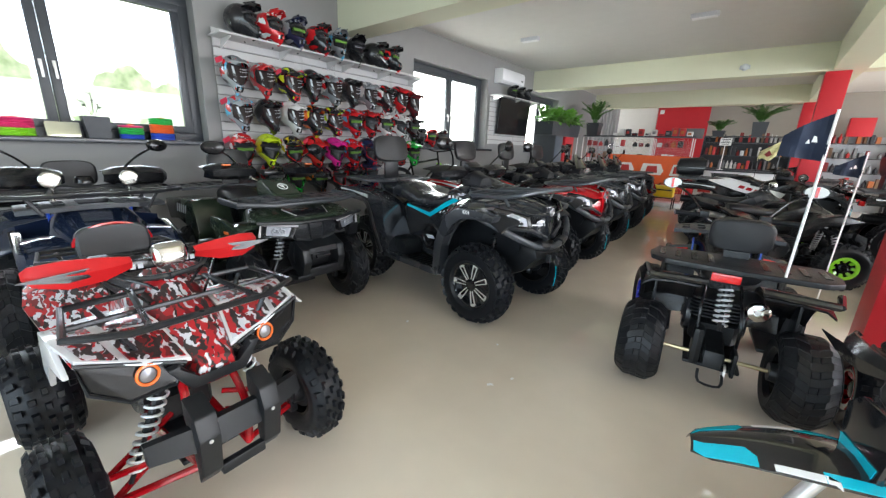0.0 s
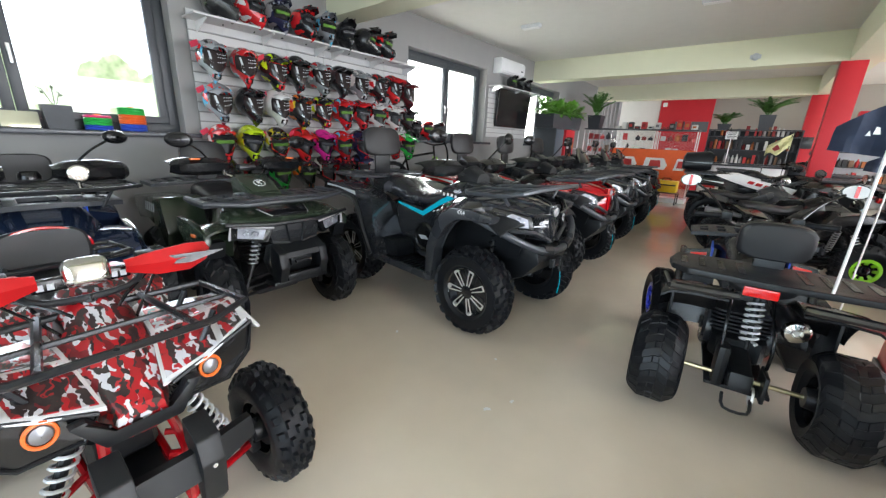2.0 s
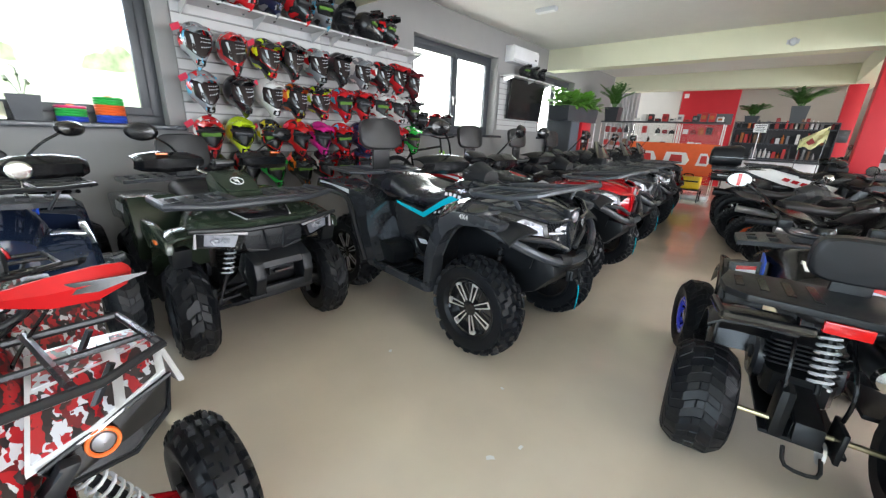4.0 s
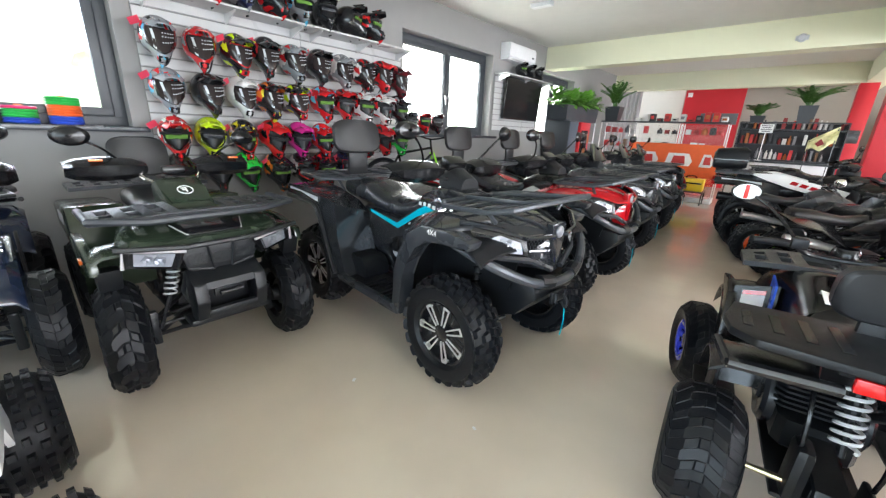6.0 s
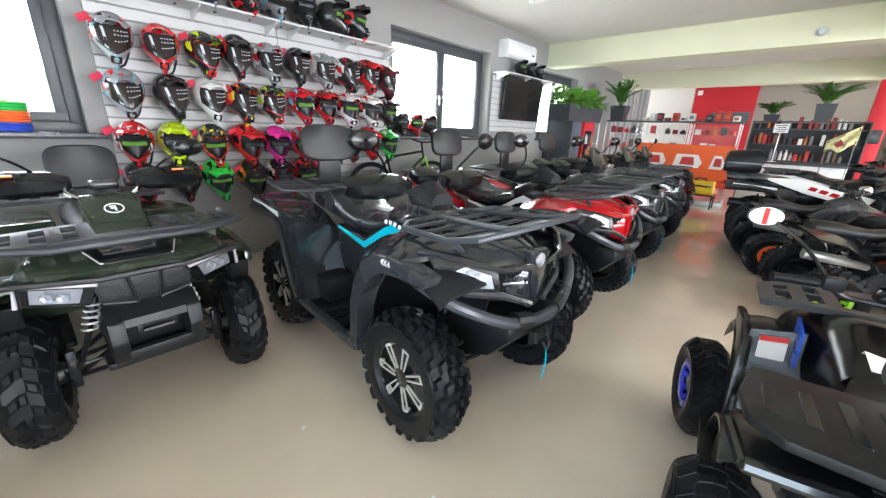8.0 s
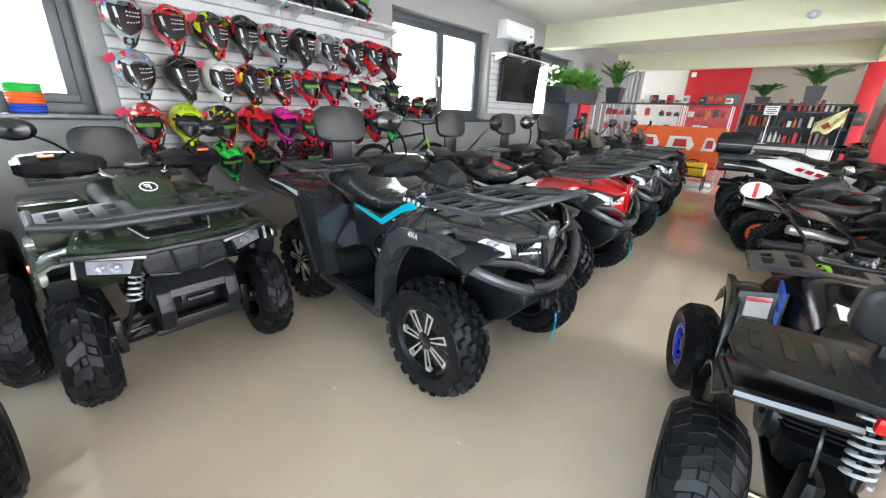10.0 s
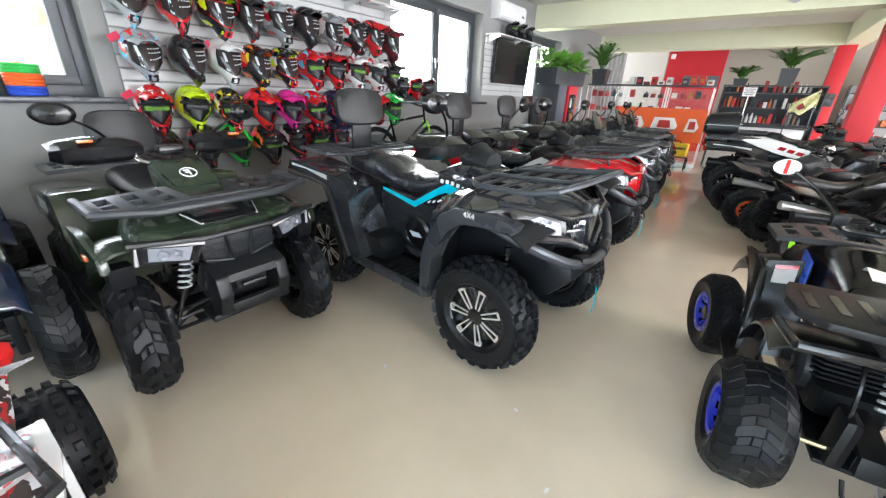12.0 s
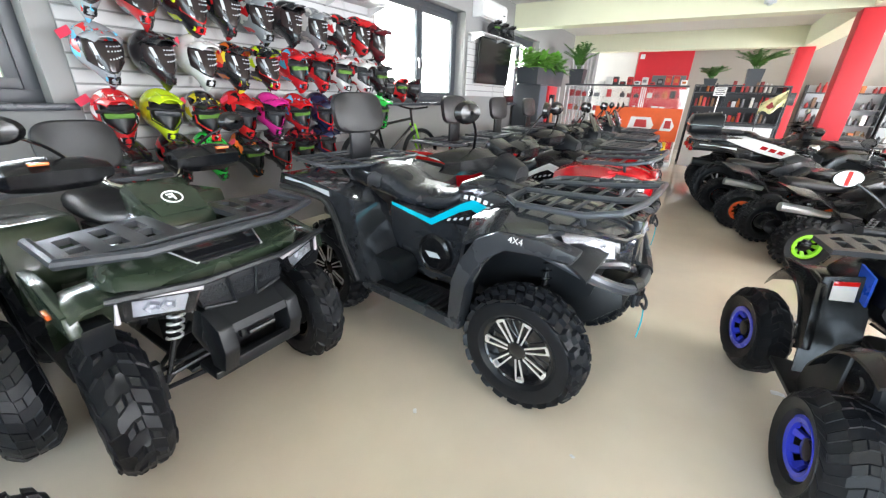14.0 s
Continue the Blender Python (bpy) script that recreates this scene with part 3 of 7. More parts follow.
def handlebar(parent, x, z, half, rise=0.1, guards=None, guard_mat=None, mirrors=0.0, face_mat=None, bar_mat=None, mk=0.85):
    bm = B()
    tube(bm, [(x - 0.10, -half, z), (x - 0.05, -half * 0.55, z - 0.01), (x + 0.02, -half * 0.3, z - rise), (x + 0.02, half * 0.3, z - rise), (x - 0.05, half * 0.55, z - 0.01), (x - 0.10, half, z)], 0.012, 10, soft=4)
    hb = part("handlebar", bm, bar_mat or M_STEEL, parent)
    for s in (-1, 1):
        bm = B()
        tube(bm, [(x - 0.10 + 0.0, s * half, z), (x - 0.068, s * (half - 0.13), z - 0.004)], [0.017, 0.016], 12)
        tube(bm, [(x - 0.102, s * (half + 0.006), z), (x - 0.1, s * half, z)], 0.02, 12)
        part("grip", bm, M_RUB, hb)
        bm = B()
        tube(bm, [(x - 0.04, s * (half - 0.16), z), (x - 0.03, s * (half - 0.1), z + 0.005), (x - 0.06, s * (half + 0.0), z - 0.005)], 0.006, 6, soft=3)
        part("lever", bm, M_STEEL, hb)
        bm = B()
        box(bm, (x - 0.06, s * (half - 0.17), z + 0.002), (0.05, 0.06, 0.05), 0.01)
        part("switch_block", bm, M_BLKM, hb)
        if guards == "big":
            bm = B()
            g = []
            for f, dx, h, dz in ((0.0, 0.03, 0.035, 0.0), (0.2, 0.055, 0.066, 0.0), (0.6, 0.05, 0.074, 0.0), (0.9, 0.01, 0.06, -0.005), (1.0, -0.06, 0.04, -0.01)):
                y = s * (half - 0.25 + 0.36 * f)
                g.append([(x + dx - 0.095, y, z + h * 0.86 + dz), (x + dx - 0.02, y, z + h * 0.8 + dz), (x + dx + 0.03, y, z + dz + h * 0.3), (x + dx + 0.022, y, z + dz - h * 0.5), (x + dx - 0.01, y, z - h * 0.85 + dz)])
            sheet(bm, g, (-0.006, 0, -0.006))
            part("hand_guard", bm, guard_mat or M_BLK, hb)
        elif guards == "wing":
            bm = B()
            g = []
            for f, dx, h in ((0.0, 0.02, 0.022), (0.3, 0.05, 0.044), (0.65, 0.045, 0.052), (0.93, 0.0, 0.036), (1.0, -0.03, 0.012)):
                y = s * (half - 0.25 + 0.29 * f)
                g.append([(x + dx - 0.01, y, z + h), (x + dx + 0.01, y, z + 0.004), (x + dx - 0.005, y, z - h)])
            sheet(bm, g, (-0.008, 0, 0))
            part("hand_guard", bm, guard_mat or M_REDP, hb)
            bm = B()
            panel(bm, [(x + 0.035, s * (half - 0.18), z + 0.016), (x + 0.070, s * (half - 0.06), z + 0.018), (x + 0.062, s * (half + 0.06), z + 0.008), (x + 0.070, s * (half - 0.06), z - 0.016), (x + 0.035, s * (half - 0.18), z - 0.012)], 0.004)
            part("guard_insert", bm, M_BLK, hb)
        if mirrors:
            mirror(hb, (x - 0.05, s * (half - 0.16), z + 0.01), (x + 0.05, s * (half + 0.02), z + mirrors), s, face_mat, mk)
    return hb


def bar_rack(parent, x0, x1, half, z, front=True, cross=3, longs=2, r=0.011, mat=None, name="rack"):
    """A tubular carrier with a rounded outer loop, cross bars and stays."""
    bm = B()
    c = 0.09
    tube(bm, [(x0, -half * 0.9, z), (x1 - c, -half, z), (x1, -half + c * 1.6, z), (x1, half - c * 1.6, z), (x1 - c, half, z), (x0, half * 0.9, z), (x0 - 0.015, 0, z)], r, 8, closed=True)
    rk = part(name, bm, mat or M_STEEL, parent)
    for i in range(cross):
        x = x0 + (x1 - x0) * (i + 0.6) / (cross + 0.2)
        bm = B()
        tube(bm, [(x, -half * 0.96, z - 0.004), (x, half * 0.96, z - 0.004)], r * 0.75, 6)
        part("cross_bar", bm, mat or M_STEEL, rk)
    for i in range(longs):
        y = half * (-0.4 + 0.8 * i / max(1, longs - 1))
        bm = B()
        tube(bm, [(x0, y * 0.9, z + 0.012), (x1, y * 1.2, z + 0.006)], r * 0.9, 6)
        part("long_bar", bm, mat or M_STEEL, rk)
    for s in (-1, 1):
        for x in (x0 + 0.05, x1 - 0.08):
            bm = B()
            tube(bm, [(x, s * half * 0.7, z), (x, s * half * 0.55, z - 0.11)], r * 0.8, 6)
            part("stay", bm, mat or M_STEEL, rk)
    return rk


def slotted_plate(bm, xs, ys, solid, z, t, warp=None):
    """One plate over a grid of cells, with holes where solid(i, j) is false."""
    vs = {}
    fs = []
    for i in range(len(xs) - 1):
        for j in range(len(ys) - 1):
            if solid(i, j):
                q = []
                for a, b in ((i, j), (i + 1, j), (i + 1, j + 1), (i, j + 1)):
                    if (a, b) not in vs:
                        p = Vector((xs[a], ys[b], z))
                        vs[a, b] = bm.verts.new(warp(p) if warp else p)
                    q.append(vs[a, b])
                fs.append(bm.faces.new(q))
    r = bmesh.ops.extrude_face_region(bm, geom=fs)
    bmesh.ops.translate(bm, verts=[v for v in r["geom"] if isinstance(v, bmesh.types.BMVert)], vec=(0, 0, -t))


def slab_rack(parent, x0, x1, half, z, mat, name="rack", slots=3, dip=0.0):
    """A moulded carrier with long slots in two wings joined by a bridge."""
    n = slots * 2 + 1
    wing = [0.24 + 0.76 * k / n for k in range(n + 1)]
    ys = [-half * k for k in reversed(wing)] + [half * k for k in wing]
    L = x1 - x0
    xs = [x0, x0 + 0.05, x0 + L * 0.46, x0 + L * 0.54, x1 - 0.06, x1]
    last = len(ys) - 2

    def solid(i, j):
        k = min(j, last - j)
        if j == n:
            return i in (0, 4)
        return i in (0, 2, 4) or k % 2 == 0

    def warp(p):
        f = abs(p.y) / half
        if p.x > x1 - 0.07:
            p.x -= 0.07 * max(0, f - 0.55) / 0.45
        p.z -= 0.02 * f * f
        return p
    bm = B()
    slotted_plate(bm, xs, ys, solid, z + 0.012, 0.026, warp)
    return part(name, bm, mat, parent, smooth=False)


def backrest(parent, x, z, w, h, post=True, mat=None, tilt=-10):
    bm = B()
    secs = []
    for t, k in ((-0.03, 0.9), (-0.02, 1.0), (0.02, 1.0), (0.03, 0.92)):
        secs.append([Vector((t, w / 2 * k * math.copysign(abs(math.cos(a)) ** 0.55, math.cos(a)), h / 2 * k * math.copysign(abs(math.sin(a)) ** 0.55, math.sin(a)))) for a in (2 * math.pi * i / 28 for i in range(28))])
    loft(bm, secs)
    bmesh.ops.transform(bm, matrix=pose(x, 0, z, 0, tilt, 0), verts=bm.verts)
    b = part("backrest", bm, mat or M_VINYL, parent)
    if post:
        bm = B()
        box(bm, (x + 0.005, 0, z - h / 2 - 0.09), (0.03, w * 0.42, 0.24), 0.01)
        part("backrest_post", bm, M_BLKM, b)
    return b


def seat(parent, x0, x1, z, half, hump=0.06, mat=None):
    L = x1 - x0
    bm = B()
    loft(bm, [sup(x0, half * 0.75, z - 0.08, z + hump * 0.7, 2.6), sup(x0 + 0.04 * L, half * 0.95, z - 0.1, z + hump, 2.8), sup(x0 + 0.3 * L, half, z - 0.1, z + hump * 0.9, 2.8), sup(x0 + 0.45 * L, half * 0.95, z - 0.1, z + hump * 0.25, 2.6),
              sup(x0 + 0.65 * L, half * 0.8, z - 0.1, z - 0.01, 2.4), sup(x0 + 0.85 * L, half * 0.58, z - 0.09, z + 0.015, 2.3), sup(x1, half * 0.42, z - 0.05, z + 0.045, 2.2)])
    return part("seat", bm, mat or M_VINYL, parent)


def a_arms(parent, x, R, y0, y1, mat, z_in=None):
    for s in (-1, 1):
        zi = z_in or R + 0.02
        for dz in (0.0, 0.12):
            bm = B()
            tube(bm, [(x + 0.13, s * y0, zi + dz), (x, s * y1, R - 0.05 + dz * 0.8), (x - 0.13, s * y0, zi + dz)], 0.013, 8)
            part("suspension_arm", bm, mat, parent)
        bm = B()
        box(bm, (x, s * y1, R + 0.0), (0.05, 0.04, 0.2), 0.01)
        part("knuckle", bm, M_STEEL, parent)
        bm = B()
        tube(bm, [(x, s * 0.06, R + 0.02), (x, s * (y1 + 0.03), R)], 0.011, 8)
        part("drive_shaft", bm, M_STEEL, parent)


def engine(parent, x0, x1, z0, z1, w):
    bm = B()
    cx, lx = (x0 + x1) / 2, (x1 - x0) / 2
    secs = []
    zs = [(z0, 0.85, 0.8), (z0 + 0.03, 1, 1), (z0 + (z1 - z0) * 0.5, 1, 1)]
    for i in range(6):
        z = z0 + (z1 - z0) * (0.52 + 0.08 * i)
        zs += [(z, 0.6, 0.8), (z + 0.006, 0.72, 1.12), (z + 0.016, 0.72, 1.12), (z + 0.02, 0.6, 0.8)]
    for z, kx, ky in zs:
        secs.append([Vector((cx + lx * kx * sx, w / 2 * ky * sy, z)) for sx, sy in ((1, 0.8), (0.85, 1), (-0.85, 1), (-1, 0.8), (-1, -0.8), (-0.85, -1), (0.85, -1), (1, -0.8))])
    loft(bm, secs)
    e = part("engine", bm, M_BLKM, parent)
    for s in (-1, 1):
        bm = B()
        lathe(bm, [(0, 0.13), (0.03, 0.13), (0.045, 0.11), (0.045, 0.04), (0.055, 0.035), (0.055, 0.001)], 24, pose((x0 + x1) / 2 - 0.03, s * w / 2, (z0 + z1) / 2 - 0.02, 0, 0, 0 if s > 0 else 180))
        part("engine_cover", bm, M_GREY, e)
    bm = B()
    box(bm, ((x0 + x1) / 2, 0, z0 - 0.03), (x1 - x0 + 0.5, w * 1.1, 0.02), 0.006)
    part("skid_plate", bm, M_BLKM, parent)


def vee_lamp(parent, pts, t=0.03, drl=False):
    """A headlamp: dark housing, bright reflector and clear lens; pts runs round the face."""
    p = [Vector(a) for a in pts]
    c = sum(p, Vector()) / len(p)
    nrm = (p[1] - p[0]).cross(p[2] - p[0]).normalized()
    if nrm.x < 0:
        nrm = -nrm
    bm = B()
    loft(bm, [[v - nrm * t for v in p], [v + nrm * 0.004 for v in p]])
    h = part("headlight", bm, M_BLK, parent)
    bm = B()
    q = [c + (v - c) * (0.68 if drl else 0.78) for v in p]
    loft(bm, [[v + nrm * 0.0045 for v in q], [v + nrm * 0.008 for v in q]])
    part("reflector", bm, M_REFL, h)
    for k in (0.35, 0.65):
        a = q[0].lerp(q[1], k).lerp(q[2].lerp(q[3], 1 - k) if len(q) > 3 else q[2], 0.5)
        bm = B()
        lathe(bm, [(0, 0.030), (0.010, 0.024), (0.004, 0.012), (0.008, 0.001)], 5 if drl else 12, Matrix.Translation(a + nrm * 0.006) @ Vector((0, 1, 0)).rotation_difference(nrm).to_matrix().to_4x4())
        part("bulb", bm, M_REFL, h)
    bm = B()
    q = [c + (v - c) * 0.88 for v in p]
    loft(bm, [[v + nrm * 0.024 for v in q], [v + nrm * 0.03 for v in [c + (w - c) * 0.95 for w in q]]])
    ln = part("lens", bm, M_LENS, h)
    ln.visible_shadow = False
    if drl:
        bm = B()
        k = [c + (v - c) * 1.04 for v in p]
        tube(bm, [k[i] + nrm * 0.01 for i in drl], 0.0095, 6)
        part("light_strip", bm, M_STRIP, h, "white light strip")


def winch_hook(parent, x, z):
    bm = B()
    box(bm, (x, 0, z), (0.02, 0.16, 0.07), 0.006)
    for y in (-0.05, 0.05):
        tube(bm, [(x + 0.015, y, z - 0.03), (x + 0.015, y, z + 0.03)], 0.012, 8)
    f = part("winch_fairlead", bm, M_STEEL, parent)
    bm = B()
    tube(bm, [(x + 0.03, 0, z + 0.02), (x + 0.05, 0.02, z - 0.03), (x + 0.05, 0, z - 0.06), (x + 0.03, -0.015, z - 0.03)], 0.008, 8, soft=4)
    part("hook", bm, M_STEEL, f)
    bm = B()
    tube(bm, [(x + 0.045, 0, z - 0.06), (x + 0.05, 0.008, z - 0.14), (x + 0.046, -0.005, z - 0.24)], 0.0035, 5, soft=3)
    part("strap", bm, M_TEAL, f, "green pull strap")


def front_carrier(parent):
    """A tubular front carrier that rises towards its nose, with a wide outer loop and sloping stays."""
    loop = [(0.52, -0.34, 1.045), (0.60, -0.42, 1.045), (0.92, -0.44, 1.06), (1.06, -0.40, 1.09), (1.12, -0.26, 1.115), (1.13, 0, 1.12), (1.12, 0.26, 1.115), (1.06, 0.40, 1.09), (0.92, 0.44, 1.06), (0.60, 0.42, 1.045), (0.52, 0.34, 1.045), (0.50, 0, 1.045)]
    bm = B()
    tube(bm, loop, 0.0155, 8, closed=True)
    rk = part("front_rack", bm, M_RACK, parent)
    for x, h, z in ((0.62, 0.41, 1.048), (0.74, 0.425, 1.054), (0.86, 0.43, 1.060), (0.98, 0.41, 1.076)):
        bm = B()
        tube(bm, [(x, -h, z), (x, h, z)], 0.0105, 6)
        part("cross_bar", bm, M_RACK, rk)
    for y0, y1 in ((-0.13, -0.20), (0.13, 0.20)):
        bm = B()
        tube(bm, [(0.50, y0, 1.05), (0.75, (y0 + y1) / 2, 1.072), (1.0, y1, 1.095), (1.125, y1, 1.12)], 0.0155, 8, soft=3)
        part("long_bar", bm, M_RACK, rk)
    for s in (-1, 1):
        for x, z in ((0.58, 1.045), (0.90, 1.06)):
            bm = B()
            tube(bm, [(x, s * 0.40, z), (x, s * 0.32, 0.985)], 0.012, 6)
            part("stay", bm, M_RACK, rk)
    return rk


# ---- large touring quad ----
def touring_quad(m, label, body, decal=None, wheel_kind="twin", rim_mat=None, spoke=None, wb=1.50, R=0.338, rack="bar", mirrors=True, shield=False, rest=True, case=False, bumper=None, group="parked touring quads", four=False, side=None, stripe=False):
    q = thing("quad_bike", m, label, "quad bike", group)
    fx, rx = wb / 2, -wb / 2
    for s in (-1, 1):
        wheel(q, fx, s * 0.475, R, 0.215, R * 0.56, "lug", wheel_kind, rim_mat or M_GLOSS, spoke or M_ALU)
        wheel(q, rx, s * 0.465, R, 0.25, R * 0.56, "lug", wheel_kind, rim_mat or M_GLOSS, spoke or M_ALU)
        shock(q, (fx - 0.02, s * 0.2, 0.78), (fx, s * 0.34, 0.36), M_BLK)
        shock(q, (rx - 0.02, s * 0.2, 0.74), (rx, s * 0.33, 0.36), M_BLK)
    a_arms(q, fx, R, 0.12, 0.36, M_STEEL)
    a_arms(q, rx, R, 0.12, 0.34, M_STEEL)
    engine(q, -0.42, 0.32, 0.3, 0.66, 0.34)
    # hood and nose
    bm = B()
    loft(bm, [sup(0.46, 0.20, 0.76, 1.05, 3, taper=0.7), sup(0.58, 0.33, 0.77, 1.03, 3.4, taper=0.75), sup(0.76, 0.38, 0.80, 1.015, 3.6, taper=0.78), sup(0.90, 0.34, 0.79, 1.0, 3.4, taper=0.72), sup(1.02, 0.22, 0.72, 0.975, 3.0, taper=0.62), sup(1.09, 0.10, 0.69, 0.94, 2.6, taper=0.6)])
    part("hood", bm, body, q)
    for s in (-1, 1):
        bm = B()
        tube(bm, [(0.56, s * 0.20, 1.022), (0.80, s * 0.17, 1.012), (0.98, s * 0.10, 0.985), (1.085, s * 0.055, 0.935)], 0.010, 6, soft=3)
        part("hood_ridge", bm, body, q)
    # beak with grille
    bm = B()
    prism(bm, [(-0.075, 0.985), (0.075, 0.985), (0.065, 0.88), (0.02, 0.735), (-0.02, 0.735), (-0.065, 0.88)], "yz", 1.055, 1.105, 0.014)
    bk = part("nose_badge_panel", bm, body, q)
    bm = B()
    lathe(bm, [(0, 0.036), (0.006, 0.034), (0.009, 0.024), (0.006, 0.02), (0.009, 0.012), (0.009, 0.001)], 20, pose(1.106, 0, 0.935, 0, 0, -90))
    part("badge", bm, M_REFL, bk)
    for s in (-1, 1):
        bm = B()
        for i in range(2):
            zc = 0.875 - 0.085 * i
            for j in range(7):
                for k in range(3):
                    y = 0.09 + 0.02 * j - 0.012 * i + 0.01 * (k % 2)
                    lathe(bm, [(0, 0.0085), (0.004, 0.0095), (0.004, 0.007), (-0.002, 0.0065)], 6, pose(1.083 - 0.42 * (y - 0.05), s * y, zc - 0.02 + 0.018 * k, 0, 0, -90 - s * 25))
        g = tagged(part("grille", bm, M_GREY, q), kind="stuff")
        bm = B()
        panel(bm, [(1.078, s * 0.06, 0.90), (0.995, s * 0.25, 0.905), (1.0, s * 0.22, 0.75), (1.07, s * 0.04, 0.725)], 0.006)
        part("grille_mesh", bm, M_BLK, g)
        bm = B()
        tube(bm, [(1.085, s * 0.06, 0.832), (1.005, s * 0.245, 0.838)], 0.011, 6)
        part("grille_bar", bm, body, g)
        bm = B()
        tube(bm, [(1.09, s * 0.065, 0.92), (1.02, s * 0.235, 0.915)], 0.012, 6)
        part("grille_bar", bm, body, g)
        lp = [(0.84, s * 0.47, 0.985), (0.97, s * 0.36, 0.955), (1.055, s * 0.245, 0.905), (1.065, s * 0.225, 0.825), (0.985, s * 0.36, 0.84), (0.885, s * 0.455, 0.90)]
        vee_lamp(q, lp)
        bm = B()
        tube(bm, [(0.80, s * 0.495, 1.0), (0.97, s * 0.375, 0.972), (1.07, s * 0.24, 0.925), (1.11, s * 0.06, 0.915)], 0.013, 6)
        part("lamp_brow", bm, body, q)
        bm = B()
        tube(bm, [(0.85, s * 0.49, 0.89), (0.985, s * 0.375, 0.825), (1.075, s * 0.22, 0.80), (1.11, s * 0.05, 0.725)], 0.017, 6)
        part("lamp_sill", bm, M_GREY, q)
        # fenders
        bm = B()
        sheet(bm, [[(0.36, s * 0.24, 0.955), (0.36, s * 0.42, 0.93), (0.40, s * 0.555, 0.84)], [(0.48, s * 0.27, 1.005), (0.49, s * 0.44, 0.985), (0.50, s * 0.57, 0.905)], [(0.60, s * 0.30, 1.025), (0.61, s * 0.46, 1.01), (0.62, s * 0.585, 0.955)],
                   [(0.76, s * 0.33, 1.02), (0.77, s * 0.47, 1.012), (0.78, s * 0.58, 0.968)], [(0.90, s * 0.32, 1.005), (0.87, s * 0.41, 1.0), (0.86, s * 0.47, 0.985)]], (0, 0, -0.022))
        part("fender_top", bm, body, q)
        bm = B()
        prism(bm, [(fx + 0.28, 0.84), (fx + 0.22, 0.60), (fx - 0.28, 0.44), (fx - 0.42, 0.44), (fx - 0.42, 0.90), (fx + 0.05, 0.95)], "xz", s * 0.235, s * 0.245)
        part("wheel_well_liner", bm, M_BLKM, q)
        bm = B()
        arch(bm, fx, R + 0.20, 0.43, 50, 176, s * 0.2, s * 0.56, 0.03, 0.014, 16, 1.0, 0.93)
        part("front_fender", bm, M_BLKM, q)
        bm = B()
        prism(bm, [(0.345, 0.345), (0.36, 0.62), (0.405, 0.75), (0.49, 0.885), (0.60, 0.95), (0.80, 0.962), (0.97, 0.935), (0.95, 0.885), (0.79, 0.905), (0.65, 0.89), (0.555, 0.825), (0.48, 0.72), (0.435, 0.61), (0.43, 0.345)], "xz", s * 0.50, s * 0.60, 0.014)
        part("fender_flare", bm, M_GREY, q)
        bm = B()
        loft(bm, [[Vector((x, s * y, z)) for x, y, z in sec] for sec in (
            ((-1.20, 0.22, 0.955), (-1.20, 0.56, 0.955), (-1.21, 0.575, 0.885), (-1.18, 0.22, 0.87)), ((-0.90, 0.22, 0.93), (-0.90, 0.565, 0.968), (-0.92, 0.58, 0.875), (-0.93, 0.22, 0.86)),
            ((-0.62, 0.22, 0.87), (-0.60, 0.56, 0.925), (-0.66, 0.58, 0.865), (-0.68, 0.22, 0.82)), ((-0.47, 0.22, 0.80), (-0.43, 0.55, 0.89), (-0.575, 0.58, 0.775), (-0.60, 0.22, 0.74)),
            ((-0.42, 0.22, 0.62), (-0.40, 0.55, 0.64), (-0.50, 0.585, 0.60), (-0.52, 0.22, 0.60)), ((-0.29, 0.26, 0.36), (-0.27, 0.57, 0.37), (-0.37, 0.59, 0.37), (-0.40, 0.26, 0.36)))])
        part("rear_fender", bm, body, q, angle=28)
        bm = B()
        tube(bm, [(-1.19, s * 0.575, 0.865), (-0.94, s * 0.585, 0.868), (-0.68, s * 0.585, 0.855), (-0.585, s * 0.59, 0.765), (-0.51, s * 0.595, 0.60), (-0.38, s * 0.60, 0.37)], 0.021, 8, soft=3)
        part("fender_flare", bm, M_BLKM, q)
        bm = B()
        sheet(bm, [[(0.37, s * 0.24, 0.90), (0.40, s * 0.52, 0.87)], [(0.35, s * 0.24, 0.60), (0.37, s * 0.54, 0.60)], [(0.31, s * 0.25, 0.36), (0.35, s * 0.55, 0.36)]], (-0.02, 0, 0))
        part("leg_guard", bm, M_BLKM, q)
        bm = B()
        box(bm, (0.02, s * 0.44, 0.35), (0.72, 0.30, 0.025), 0.01)
        fb = part("footboard", bm, M_BLKM, q)
        rib = shared("foot_rib", lambda b: box(b, (0, 0, 0), (0.018, 0.2, 0.018), 0.004, None, 1))
        for i in range(8):
            part_of("rib", rib, M_BLKM, fb, m=pose(-0.05 + 0.05 * i, s * 0.45, 0.370))
        bm = B()
        prism(bm, [(0.40, 0.335), (0.40, 0.39), (0.34, 0.395), (-0.30, 0.40), (-0.34, 0.365), (-0.30, 0.345)], "xz", s * 0.565, s * 0.605, 0.012)
        part("side_step_rail", bm, M_GREY, fb)
        bm = B()
        prism(bm, [(0.36, 0.86), (0.12, 0.80), (-0.40, 0.80), (-0.44, 0.60), (-0.32, 0.40), (0.24, 0.40), (0.36, 0.56)], "xz", s * 0.17, s * 0.23, 0.02)
        sp = part("side_panel", bm, body, q)
        bm = B()
